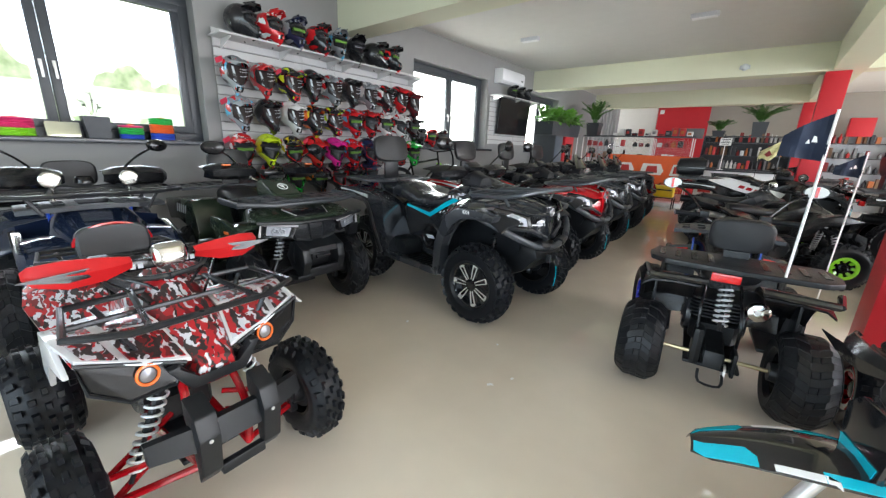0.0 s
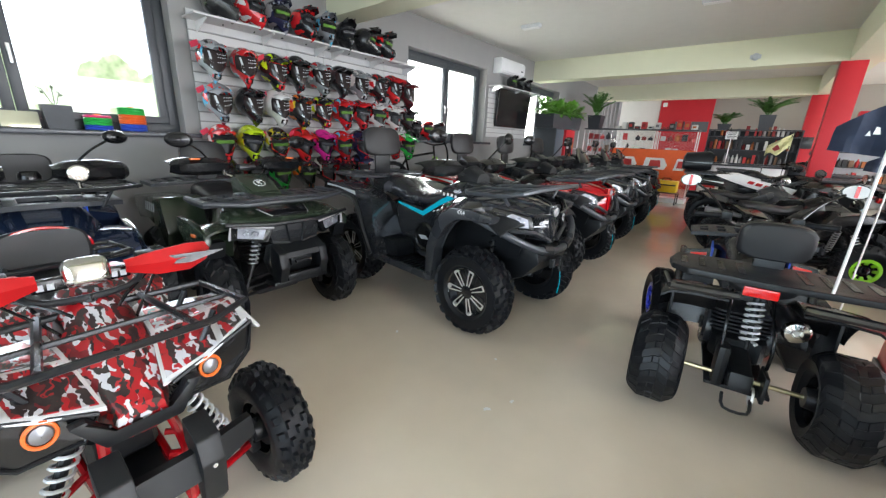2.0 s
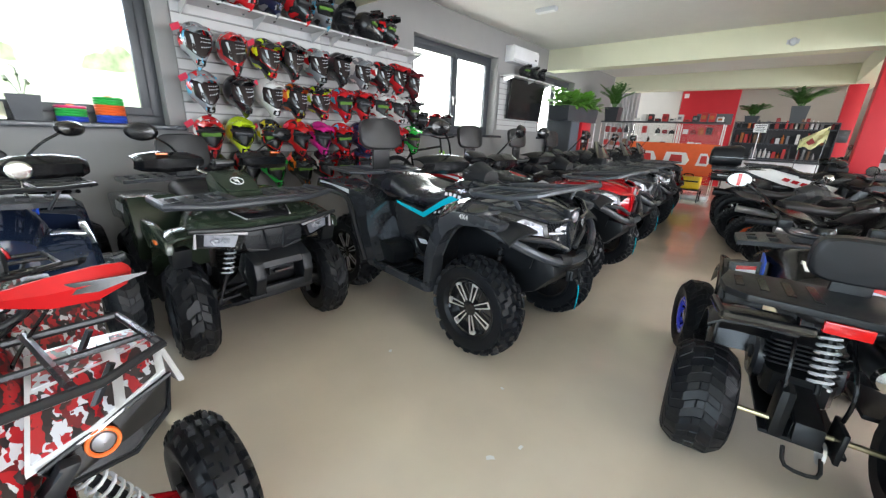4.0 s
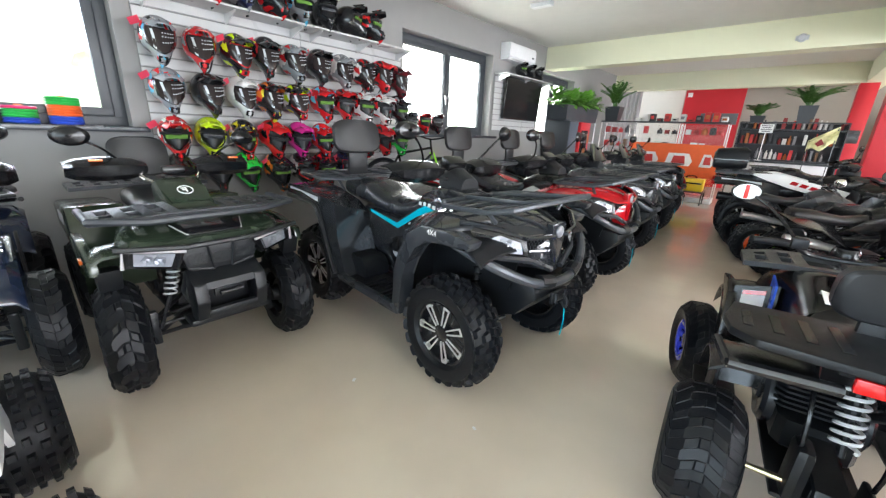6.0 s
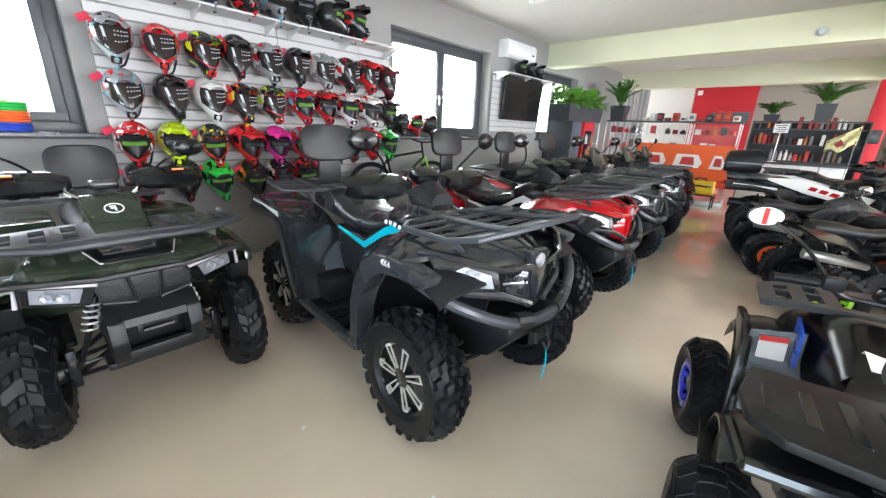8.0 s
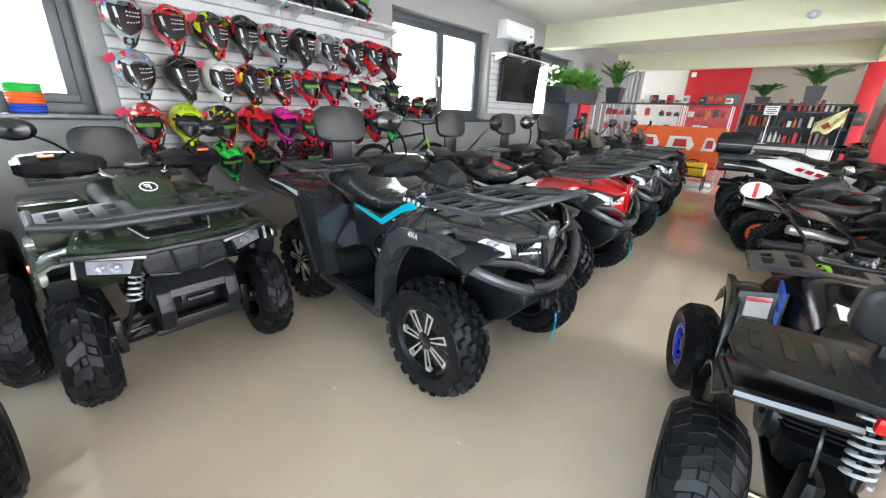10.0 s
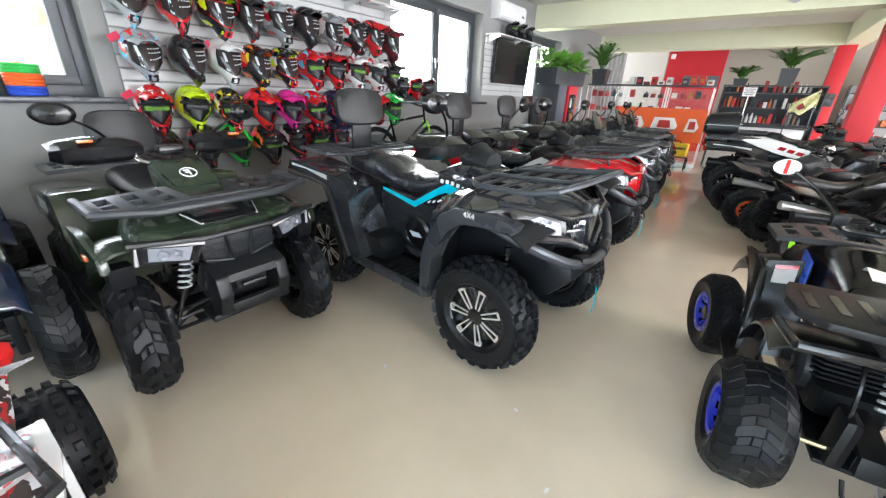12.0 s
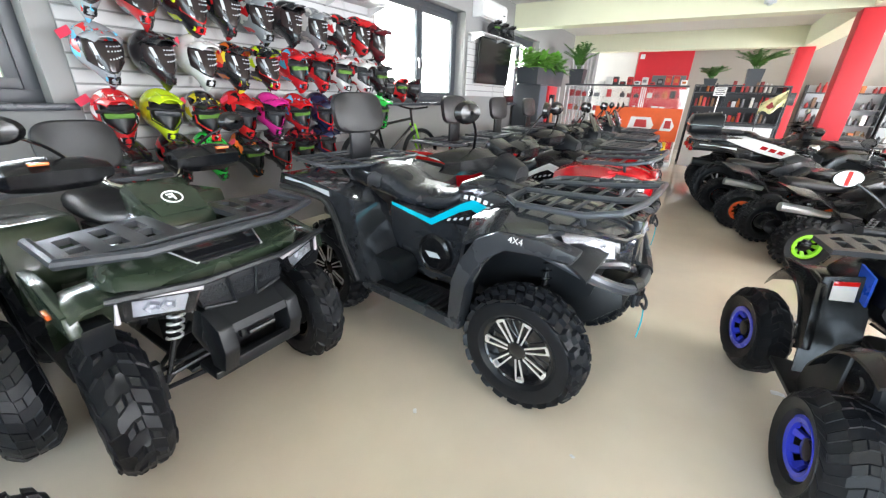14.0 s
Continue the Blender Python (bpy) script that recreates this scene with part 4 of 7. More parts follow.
        lathe(bm, [(0, 0.135), (0.025, 0.13), (0.036, 0.11), (0.03, 0.10), (0.042, 0.05), (0.042, 0.001)], 28, pose(-0.02, s * 0.23, 0.555, 0, 0, 0 if s > 0 else 180))
        cc = part("clutch_cover", bm, M_BLK, sp)
        bm = B()
        prism(bm, [(-0.075, 0.57), (0.02, 0.575), (0.05, 0.545), (-0.04, 0.535)], "xz", s * 0.274, s * 0.277)
        part("cover_badge", bm, M_GREYDECAL, cc)
        bm = B()
        prism(bm, [(-0.40, 0.36), (-0.15, 0.36), (-0.15, 0.45), (-0.20, 0.51), (-0.38, 0.52)], "xz", s * 0.25, s * 0.47, 0.025)
        part("battery_box", bm, M_BLKM, q)
        bm = B()
        prism(bm, [(0.46, 1.01), (0.36, 1.035), (0.16, 0.93), (-0.04, 0.80), (-0.42, 0.835), (-0.42, 0.70), (-0.1, 0.64), (0.36, 0.70), (0.46, 0.90)], "xz", s * 0.17, s * 0.245, 0.015)
        part("tank_side", bm, side or body, q)
        if decal:
            bm = B()
            prism(bm, [(-0.40, 0.832), (-0.06, 0.785), (0.17, 0.925), (0.25, 0.965), (0.40, 0.925), (0.33, 0.875), (0.24, 0.905), (0.16, 0.872), (-0.05, 0.745), (-0.40, 0.812)], "xz", s * 0.246, s * 0.2475)
            dc = part("side_decal", bm, decal, q, "bright side stripe")
            bm = B()
            prism(bm, [(0.03, 0.785), (0.16, 0.868), (0.24, 0.90), (0.325, 0.87), (0.27, 0.80), (0.12, 0.79)], "xz", s * 0.246, s * 0.2472)
            part("decal_field", bm, M_GLOSS, dc)
            bm = B()
            for i in range(5):
                x, z = 0.07 + 0.045 * i, 0.80 + 0.012 * i
                prism(bm, [(x, z), (x + 0.022, z + 0.004), (x + 0.032, z + 0.024), (x + 0.010, z + 0.016)], "xz", s * 0.2476, s * 0.2482)
            part("decal_pattern", bm, M_GREYDECAL, dc)
        if four:
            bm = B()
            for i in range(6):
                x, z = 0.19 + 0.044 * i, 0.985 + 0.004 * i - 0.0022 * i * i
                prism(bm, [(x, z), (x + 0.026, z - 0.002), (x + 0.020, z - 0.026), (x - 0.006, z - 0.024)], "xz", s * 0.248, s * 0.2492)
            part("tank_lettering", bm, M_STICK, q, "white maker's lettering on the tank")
            bm = B()
            for i in range(3):
                box(bm, (-0.27 + 0.022 * i, s * 0.2315, 0.70), (0.015, 0.003, 0.015))
            part("side_lettering", bm, M_GREYDECAL, q, "small pale lettering on the side panel")
        if stripe:
            bm = B()
            prism(bm, [(-0.80, 1.02), (-0.42, 1.045), (0.34, 0.86), (0.26, 0.72), (-0.30, 0.85), (-0.55, 0.93)], "xz", s * 0.28, s * 0.31, 0.006)
            st = part("side_stripe", bm, M_STICK, q, "pale grey side panel with red marks")
            bm = B()
            for i in range(3):
                prism(bm, [(-0.28 + 0.11 * i, 0.955 - 0.027 * i), (-0.20 + 0.11 * i, 0.935 - 0.027 * i), (-0.23 + 0.11 * i, 0.89 - 0.027 * i), (-0.31 + 0.11 * i, 0.91 - 0.027 * i)], "xz", s * 0.3105, s * 0.312)
            part("stripe_marks", bm, M_REDP, st)
        bm = B()
        panel(bm, [(-1.12, s * 0.578, 0.945), (-0.64, s * 0.5725, 0.918), (-0.63, s * 0.577, 0.885), (-0.90, s * 0.581, 0.925), (-1.12, s * 0.581, 0.925)], 0.004 * s)
        part("fender_decal", bm, M_GREYDECAL, q)
        bm = B()
        box(bm, (-1.21, s * 0.42, 0.86), (0.05, 0.16, 0.07), 0.015)
        part("tail_light", bm, M_TAIL, q)
    # bumper
    bt = bumper or M_RACK
    bm = B()
    tube(bm, [(0.66, -0.545, 0.93), (0.86, -0.55, 0.885), (1.02, -0.46, 0.80), (1.12, -0.26, 0.70), (1.15, -0.12, 0.67), (1.16, 0, 0.665), (1.15, 0.12, 0.67), (1.12, 0.26, 0.70), (1.02, 0.46, 0.80), (0.86, 0.55, 0.885), (0.66, 0.545, 0.93)], 0.027, 10, soft=4)
    bp = part("front_bumper", bm, bt, q)
    for s in (-1, 1):
        bm = B()
        tube(bm, [(1.145, s * 0.10, 0.672), (1.125, s * 0.19, 0.685)], 0.042, 10)
        part("bumper_clamp", bm, M_BLKM, bp)
        bm = B()
        box(bm, (0.93, s * 0.22, 0.60), (0.03, 0.04, 0.02), 0.006)
        part("reflector", bm, M_TAIL, q)
    bm = B()
    prism(bm, [(0.86, 0.68), (1.11, 0.655), (1.13, 0.58), (1.0, 0.44), (0.7, 0.30), (0.7, 0.52)], "xz", -0.21, 0.21, 0.03)
    part("front_skid_plate", bm, M_BLKM, q)
    winch_hook(q, 1.15, 0.565)
    # tank, seat, bars, racks
    bm = B()
    loft(bm, [sup(0.06, 0.13, 0.84, 1.02, 3), sup(0.20, 0.20, 0.82, 1.08, 3, taper=0.75), sup(0.36, 0.22, 0.85, 1.10, 3, taper=0.72), sup(0.52, 0.19, 0.88, 1.06, 3, taper=0.7)])
    part("tank", bm, side or body, q)
    bm = B()
    loft(bm, [sup(0.20, 0.08, 1.06, 1.17, 3), sup(0.30, 0.12, 1.05, 1.21, 3, taper=0.7), sup(0.42, 0.10, 1.04, 1.15, 3, taper=0.7)])
    part("dash_pod", bm, M_BLKM, q)
    bm = B()
    box(bm, (0.25, 0, 1.235), (0.1, 0.17, 0.07), 0.02, Euler((0, 0.5, 0)).to_matrix())
    part("instrument_display", bm, M_BLK, q)
    bm = B()
    loft(bm, [sup(-0.93, 0.15, 0.90, 0.99, 2.6), sup(-0.87, 0.195, 0.86, 1.035, 2.8), sup(-0.62, 0.21, 0.83, 1.045, 2.8), sup(-0.50, 0.21, 0.815, 1.03, 2.6), sup(-0.40, 0.205, 0.80, 0.975, 2.6), sup(-0.30, 0.20, 0.79, 0.945, 2.5),
              sup(-0.10, 0.185, 0.79, 0.935, 2.4), sup(0.02, 0.16, 0.81, 0.96, 2.3), sup(0.10, 0.135, 0.86, 1.02, 2.2), sup(0.14, 0.10, 0.90, 1.05, 2.2)])
    part("seat", bm, M_SEAT, q)
    handlebar(q, 0.27, 1.20, 0.4, 0.06, "big", M_BLK, 0.22 if mirrors else 0.0)
    if rack == "bar":
        front_carrier(q)
        bar_rack(q, -1.26, -0.70, 0.46, 1.035, cross=4, longs=2, r=0.0135, mat=M_RACK, name="rear_rack")
    else:
        slab_rack(q, 0.54, 1.04, 0.44, 1.055, M_GREYM, "front_rack")
        slab_rack(q, -1.22, -0.72, 0.46, 1.04, M_GREYM, "rear_rack")
    if rest:
        backrest(q, -0.98, 1.365, 0.46, 0.29)
    if shield:
        bm = B()
        prism(bm, [(-0.2, 1.16), (0.2, 1.16), (0.16, 1.32), (0.07, 1.4), (-0.07, 1.4), (-0.16, 1.32)], "yz", 0.36, 0.372, 0.003)
        bmesh.ops.transform(bm, matrix=Matrix.Translation((0.4, 0, 1.16)) @ pose(0, 0, 0, 0, -32, 0) @ Matrix.Translation((-0.36, 0, -1.16)), verts=bm.verts)
        part("windshield", bm, M_GLOSS, q)
    if case:
        bm = B()
        loft(bm, [sup(-1.28, 0.22, 1.08, 1.3, 4), sup(-1.25, 0.28, 1.06, 1.36, 4, taper=0.85), sup(-0.9, 0.3, 1.06, 1.4, 4, taper=0.8), sup(-0.84, 0.26, 1.08, 1.36, 4)])
        c = part("top_case", bm, M_BLKM, q)
        bm = B()
        loft(bm, [sup(-1.285, 0.27, 1.19, 1.215, 6), sup(-0.83, 0.3, 1.19, 1.215, 6)])
        part("case_seam", bm, M_GLOSS, c)
    bm = B()
    tube(bm, [(-0.3, -0.12, 0.5), (-0.6, -0.2, 0.6), (-0.8, -0.22, 0.62)], 0.03, 8, soft=3)
    tube(bm, [(-0.8, -0.22, 0.62), (-1.12, -0.22, 0.64)], 0.065, 14)
    part("exhaust", bm, M_STEEL, q)
    if four:
        letters("4X4", 0.042, M_STICK, q, pose(0.70, -0.6012, 0.932, 90, 0, 0))
    return q


# ---- mid-size utility quad (moulded racks, two lamps, plastic bumper) ----
def utility_quad(m, label, body, R=0.305, wb=1.16):
    q = thing("quad_bike", m, label, "quad bike", "parked utility quads")
    fx, rx = wb / 2, -wb / 2
    for s in (-1, 1):
        wheel(q, fx, s * 0.45, R, 0.20, R * 0.52, "vee", None, M_GLOSS, M_ALU, steer=-6)
        wheel(q, rx, s * 0.42, R, 0.24, R * 0.52, "vee", None, M_GLOSS, M_ALU)
        shock(q, (fx + 0.02, s * 0.18, 0.66), (fx + 0.03, s * 0.235, 0.47), M_SPRING, 0.03, 5)
        bm = B()
        tube(bm, [(fx + 0.03, s * 0.23, 0.49), (fx + 0.04, s * 0.30, 0.31)], 0.012, 8)
        part("damper_rod", bm, M_STEEL, q)
        shock(q, (rx - 0.02, s * 0.15, 0.66), (rx, s * 0.2, 0.33), M_BLK)
    a_arms(q, fx, R, 0.1, 0.32, M_STEEL)
    a_arms(q, rx, R, 0.1, 0.3, M_STEEL)
    engine(q, -0.32, 0.25, 0.24, 0.55, 0.3)
    # hood: broad and low, flaring over the wheels
    bm = B()
    loft(bm, [sup(0.12, 0.17, 0.66, 0.98, 3.2, taper=0.7), sup(0.26, 0.3, 0.68, 0.95, 3.6, taper=0.75), sup(0.42, 0.42, 0.72, 0.92, 4, taper=0.85), sup(0.62, 0.44, 0.79, 0.90, 4, taper=0.86), sup(0.73, 0.40, 0.80, 0.872, 4, taper=0.86), sup(0.79, 0.30, 0.805, 0.845, 4, taper=0.9)])
    part("hood", bm, body, q)
    bm = B()
    prism(bm, [(-0.17, 0.0), (0.17, 0.0), (0.13, -0.12), (-0.13, -0.12)], "xy", 0, 0.012, 0.003)
    bmesh.ops.transform(bm, matrix=pose(0.655, 0, 0.885, 0, 14, 0) @ pose(0, 0, 0, 0, 0, 90), verts=bm.verts)
    part("hood_scoop", bm, M_GLOSS, q)
    bm = B()
    tube(bm, [(0.64, -0.18, 0.895), (0.77, -0.14, 0.865), (0.77, 0.14, 0.865), (0.64, 0.18, 0.895)], 0.0035, 6)
    part("scoop_trim", bm, M_STRIP, q)
    # tank top with badge
    bm = B()
    prism(bm, [(0.47, 0.90), (0.46, 0.965), (0.20, 1.10), (0.10, 1.06), (0.14, 0.92)], "xz", -0.125, 0.125, 0.03)
    tk = part("tank_cover", bm, body, q)
    bm = B()
    prism(bm, [(-0.1, -0.12), (0.1, -0.12), (0.12, 0.02), (0.06, 0.12), (-0.06, 0.12), (-0.12, 0.02)], "xy", 0, 0.008, 0.003)
    bmesh.ops.transform(bm, matrix=pose(0.33, 0, 1.034, 0, 27.4, 0) @ pose(0, 0, 0, 0, 0, 90), verts=bm.verts)
    part("tank_plate", bm, M_GREEN, tk)
    bm = B()
    tube(bm, [(0.04 * math.sin(a), 0.04 * math.cos(a), 0) for a in (2 * math.pi * i / 24 for i in range(24))], 0.0035, 5, closed=True)
    box(bm, (0.0, 0.006, 0), (0.044, 0.008, 0.004))
    box(bm, (-0.018, -0.008, 0), (0.008, 0.022, 0.004))
    box(bm, (0.0, -0.006, 0), (0.008, 0.018, 0.004))
    bmesh.ops.transform(bm, matrix=pose(0.345, 0, 1.037, 0, 27.4, 0), verts=bm.verts)
    part("badge", bm, M_STICK, tk)
    # front mask
    bm = B()
    prism(bm, [(-0.20, 0.80), (0.20, 0.80), (0.17, 0.68), (0.10, 0.64), (-0.10, 0.64), (-0.17, 0.68)], "yz", 0.76, 0.815, 0.012)
    mk = part("front_mask", bm, M_BLKM, q)
    for c in (-1, 0, 1):
        bm = B()
        for i in range(6):
            for j in range(4):
                y = c * 0.125 + (i - 2.5) * 0.018 + (j % 2) * 0.009
                z = 0.70 + j * 0.017 + (0.012 if c else 0)
                lathe(bm, [(0, 0.0075), (0.004, 0.0085), (0.004, 0.006), (-0.002, 0.0055)], 6, pose(0.8155, y, z, 0, 0, -90))
        part("grille", bm, M_GREY, mk)
    for s in (-1, 1):
        lp = [(0.845, s * 0.175, 0.80), (0.775, s * 0.41, 0.83), (0.762, s * 0.42, 0.74), (0.83, s * 0.21, 0.705)]
        if s < 0:
            vee_lamp(q, lp, 0.05, (0, 1, 2))
        else:
            vee_lamp(q, lp, 0.05, (0, 1, 2))
        bm = B()
        arch(bm, fx, R + 0.16, 0.36, 70, 178, s * 0.2, s * 0.53, 0.02, 0.014, 14, 1.0, 0.83)
        part("front_fender", bm, body, q)
        bm = B()
        prism(bm, [(0.68, 0.78), (0.42, 0.83), (0.22, 0.83), (0.20, 0.74), (0.32, 0.66), (0.46, 0.72), (0.70, 0.70)], "xz", s * 0.50, s * 0.545, 0.015)
        ff = part("fender_side", bm, body, q)
        bm = B()
        box(bm, (0.52, s * 0.55, 0.745), (0.06, 0.012, 0.022), 0.004)
        part("reflector", bm, M_ORANGE, ff)
        bm = B()
        prism(bm, [(0.70, 0.72), (0.60, 0.72), (0.60, 0.64), (0.66, 0.60)], "xz", s * 0.42, s * 0.52, 0.012)
        part("fender_tip", bm, M_BLKM, q)
        bm = B()
        prism(bm, [(rx - 0.36, 0.84), (rx + 0.36, 0.90), (rx + 0.44, 0.62), (rx + 0.36, 0.42), (rx + 0.30, 0.66), (rx, 0.72), (rx - 0.28, 0.64)], "xz", s * 0.22, s * 0.52, 0.03)
        rf = part("rear_fender", bm, body, q)
        bm = B()
        for i in range(5):
            prism(bm, [(rx + 0.2 - 0.05 * i, 0.83), (rx + 0.225 - 0.05 * i, 0.835), (rx + 0.20 - 0.05 * i, 0.76), (rx + 0.175 - 0.05 * i, 0.755)], "xz", s * 0.521, s * 0.524)
        part("fender_lettering", bm, M_GREYDECAL, rf, "pale lettering too worn to read")
        bm = B()
        box(bm, (-0.03, s * 0.4, 0.28), (0.55, 0.24, 0.03), 0.01)
        part("footboard", bm, M_BLKM, q)
        bm = B()
        prism(bm, [(0.2, 0.86), (-0.3, 0.84), (-0.32, 0.5), (0.22, 0.42)], "xz", s * 0.15, s * 0.2, 0.015)
        part("side_panel", bm, M_BLK, q)
    bm = B()
    tube(bm, [(0.80, -0.45, 0.845), (0.86, -0.17, 0.822), (0.86, 0.17, 0.822), (0.80, 0.45, 0.845)], 0.014, 6)
    part("hood_lip", bm, M_BLKM, q)
    # bumper: two uprights, a mouth and a skid lip
    bm = B()
    prism(bm, [(-0.17, 0.65), (0.17, 0.65), (0.2, 0.54), (0.16, 0.42), (0.10, 0.40), (-0.10, 0.40), (-0.16, 0.42), (-0.2, 0.54)], "yz", 0.70, 0.79, 0.02)
    bp = part("front_bumper", bm, M_BLKM, q)
    for s in (-1, 1):
        bm = B()
        prism(bm, [(0.80, 0.675), (0.915, 0.62), (0.935, 0.52), (0.90, 0.41), (0.80, 0.40), (0.78, 0.6)], "xz", s * 0.12, s * 0.185, 0.012)
        part("bumper_upright", bm, M_BLKM, bp)
    bm = B()
    sheet(bm, [[(0.80, -0.13, 0.675), (0.80, 0.13, 0.675)], [(0.905, -0.125, 0.62), (0.905, 0.125, 0.62)], [(0.915, -0.125, 0.585), (0.915, 0.125, 0.585)]], (-0.02, 0, -0.012))
    part("bumper_plate", bm, M_BLKM, bp)
    bm = B()
    box(bm, (0.895, 0, 0.44), (0.04, 0.26, 0.05), 0.01)
    part("bumper_crossbar", bm, M_BLKM, bp)
    for sy in (-1, 1):
        bm = B()
        tube(bm, [(0.822, sy * 0.045, 0.665), (0.826, sy * 0.066, 0.80)], 0.008, 6)
        tube(bm, [(0.822, sy * 0.045, 0.665), (0.815, sy * 0.17, 0.69)], 0.008, 6)
        part("grille_frame", bm, M_BLKM, mk)
    bm = B()
    box(bm, (0.862, 0, 0.545), (0.03, 0.16, 0.06), 0.006)
    tube(bm, [(0.9, -0.06, 0.545), (0.9, 0.06, 0.545)], 0.012, 8)
    part("winch_fairlead", bm, M_STEEL, bp)
    bm = B()
    box(bm, (0.80, 0, 0.39), (0.14, 0.42, 0.035), 0.012)
    part("bumper_lip", bm, M_BLKM, bp)
    seat(q, -0.62, 0.1, 0.90, 0.19, 0.06)
    handlebar(q, 0.12, 1.16, 0.38, 0.09, "big", M_BLK, 0.16, None, M_CHROME)
    bm = B()
    box(bm, (0.14, 0, 1.14), (0.09, 0.13, 0.05), 0.02)
    part("instrument_display", bm, M_BLK, q)
    for s in (-1, 1):
        bm = B()
        box(bm, (0.17, s * 0.36, 1.21), (0.03, 0.06, 0.012), 0.003)
        part("orange_tag", bm, M_ORANGE, q)
    slab_rack(q, 0.34, 0.70, 0.5, 0.965, M_GREYM, "front_rack")
    bm = B()
    tube(bm, [(0.34, -0.5, 0.962), (0.66, -0.5, 0.962), (0.735, -0.28, 0.95), (0.735, 0.28, 0.95), (0.66, 0.5, 0.962), (0.34, 0.5, 0.962)], 0.02, 8)
    part("rack_rim", bm, M_GREYM, q)
    slab_rack(q, -1.0, -0.6, 0.44, 0.96, M_GREYM, "rear_rack")
    backrest(q, -0.70, 1.16, 0.38, 0.30, True)
    bm = B()
    tube(bm, [(-0.5, -0.2, 0.52), (-0.95, -0.2, 0.56)], 0.055, 14)
    part("exhaust", bm, M_STEEL, q)
    return q


# ---- youth utility quad (black plastics, moulded rear rack) ----
def youth_utility_quad(m, label, body, rim_mat, tail=True, face_mat=None, lamps=False, rest_mat=None, R=0.255, wb=0.96, mirror_h=0.18):
    q = thing("quad_bike", m, label, "quad bike", "parked youth quads")
    fx, rx = wb / 2, -wb / 2
    for s in (-1, 1):
        wheel(q, fx, s * 0.43, R, 0.18, R * 0.5, "block", "ring", M_BLK, rim_mat, steer=12 if face_mat else 0)
        wheel(q, rx, s * 0.385, R, 0.25, R * 0.5, "block", "ring", M_BLK, rim_mat)
        shock(q, (fx - 0.02, s * 0.16, 0.62), (fx, s * 0.28, 0.3), M_BLK if lamps else M_SPRING)
        bm = B()
        tube(bm, [(rx, s * 0.04, R), (rx, s * 0.3, R)], 0.0125, 8)
        part("rear_axle", bm, M_BRASS, q)
    a_arms(q, fx, R, 0.1, 0.3, M_STEEL)
    engine(q, -0.25, 0.24, 0.22, 0.52, 0.26)
    for pts in (((rx + 0.16, 0.10, 0.70), (rx + 0.02, 0.11, 0.55), (rx + 0.0, 0.10, 0.36)), ((rx + 0.14, -0.07, 0.68), (rx - 0.02, -0.09, 0.50), (rx + 0.01, -0.10, 0.34))):
        bm = B()
        tube(bm, pts, 0.008, 6, soft=4)
        part("brake_hose", bm, M_BLK, q)
    shock(q, (rx + 0.10, 0.0, 0.68), (rx + 0.02, 0.0, 0.42), M_SPRING, 0.036, 7)
    bm = B()
    prism(bm, [(0.0, 0.30), (0.0, 0.36), (rx + 0.1, 0.32), (rx - 0.06, 0.31), (rx - 0.08, 0.22), (rx + 0.1, 0.22)], "xz", -0.05, 0.05, 0.015)
    part("swingarm", bm, M_BLKM, q)
    for nm, c, sz, bv in (("axle_carrier", (rx, 0.0, R), (0.1, 0.12, 0.1), 0.03), ("brake_caliper", (rx, -0.1, R), (0.15, 0.02, 0.15), 0.008), ("chain_guard", (rx + 0.02, 0.09, R + 0.05), (0.12, 0.06, 0.24), 0.03)):
        bm = B()
        box(bm, c, sz, bv)
        part(nm, bm, M_BLKM, q)
    bm = B()
    tube(bm, [(rx - 0.06, -0.06, 0.18), (rx - 0.12, -0.05, 0.13), (rx - 0.12, 0.05, 0.13), (rx - 0.06, 0.06, 0.18)], 0.008, 6, soft=3)
    part("rear_hoop", bm, M_STEEL, q)
    bm = B()
    lathe(bm, [(0, 0.05), (0.012, 0.05), (0.012, 0.001)], 20, pose(rx - 0.02, -0.06, 0.18, 0, 0, 180))
    part("brake_disc", bm, M_ALU, q)
    bm = B()
    tube(bm, [(0.0, -0.12, 0.35), (rx + 0.25, -0.16, 0.5), (rx + 0.1, -0.13, 0.60)], 0.02, 8, soft=3)
    tube(bm, [(rx + 0.2, -0.13, 0.60), (rx - 0.10, -0.13, 0.62)], 0.05, 14)
    ex = part("exhaust", bm, M_STEEL, q)
    bm = B()
    lathe(bm, [(0, 0.052), (0.012, 0.056), (0.03, 0.046), (0.035, 0.022), (0.02, 0.014), (0.02, 0.001)], 18, pose(rx - 0.095, -0.13, 0.62, 0, 0, 90))
    part("exhaust_tip", bm, M_CHROME, ex)
    # body shells
    bm = B()
    loft(bm, [sup(-0.05, 0.13, 0.55, 0.80, 3), sup(0.15, 0.17, 0.55, 0.90, 3, taper=0.8), sup(0.3, 0.24, 0.58, 0.88, 3.4, taper=0.75), sup(0.5, 0.27, 0.6, 0.82, 3.4, taper=0.7), sup(0.66, 0.2, 0.58, 0.74, 3, taper=0.7)])
    part("hood", bm, body, q)
    for s in (-1, 1):
        bm = B()
        arch(bm, fx, R + 0.12, 0.33, 25, 165, s * 0.15, s * 0.37, 0.05, 0.012, 12, 1.0, 0.72)
        part("front_fender", bm, body, q)
        bm = B()
        prism(bm, [(fx + 0.2, 0.68), (fx - 0.12, 0.735), (fx - 0.28, 0.72), (fx - 0.40, 0.40), (fx - 0.33, 0.36), (fx - 0.22, 0.60)], "xz", s * 0.325, s * 0.365, 0.012)
        fs = part("fender_side", bm, body, q)
        bm = B()
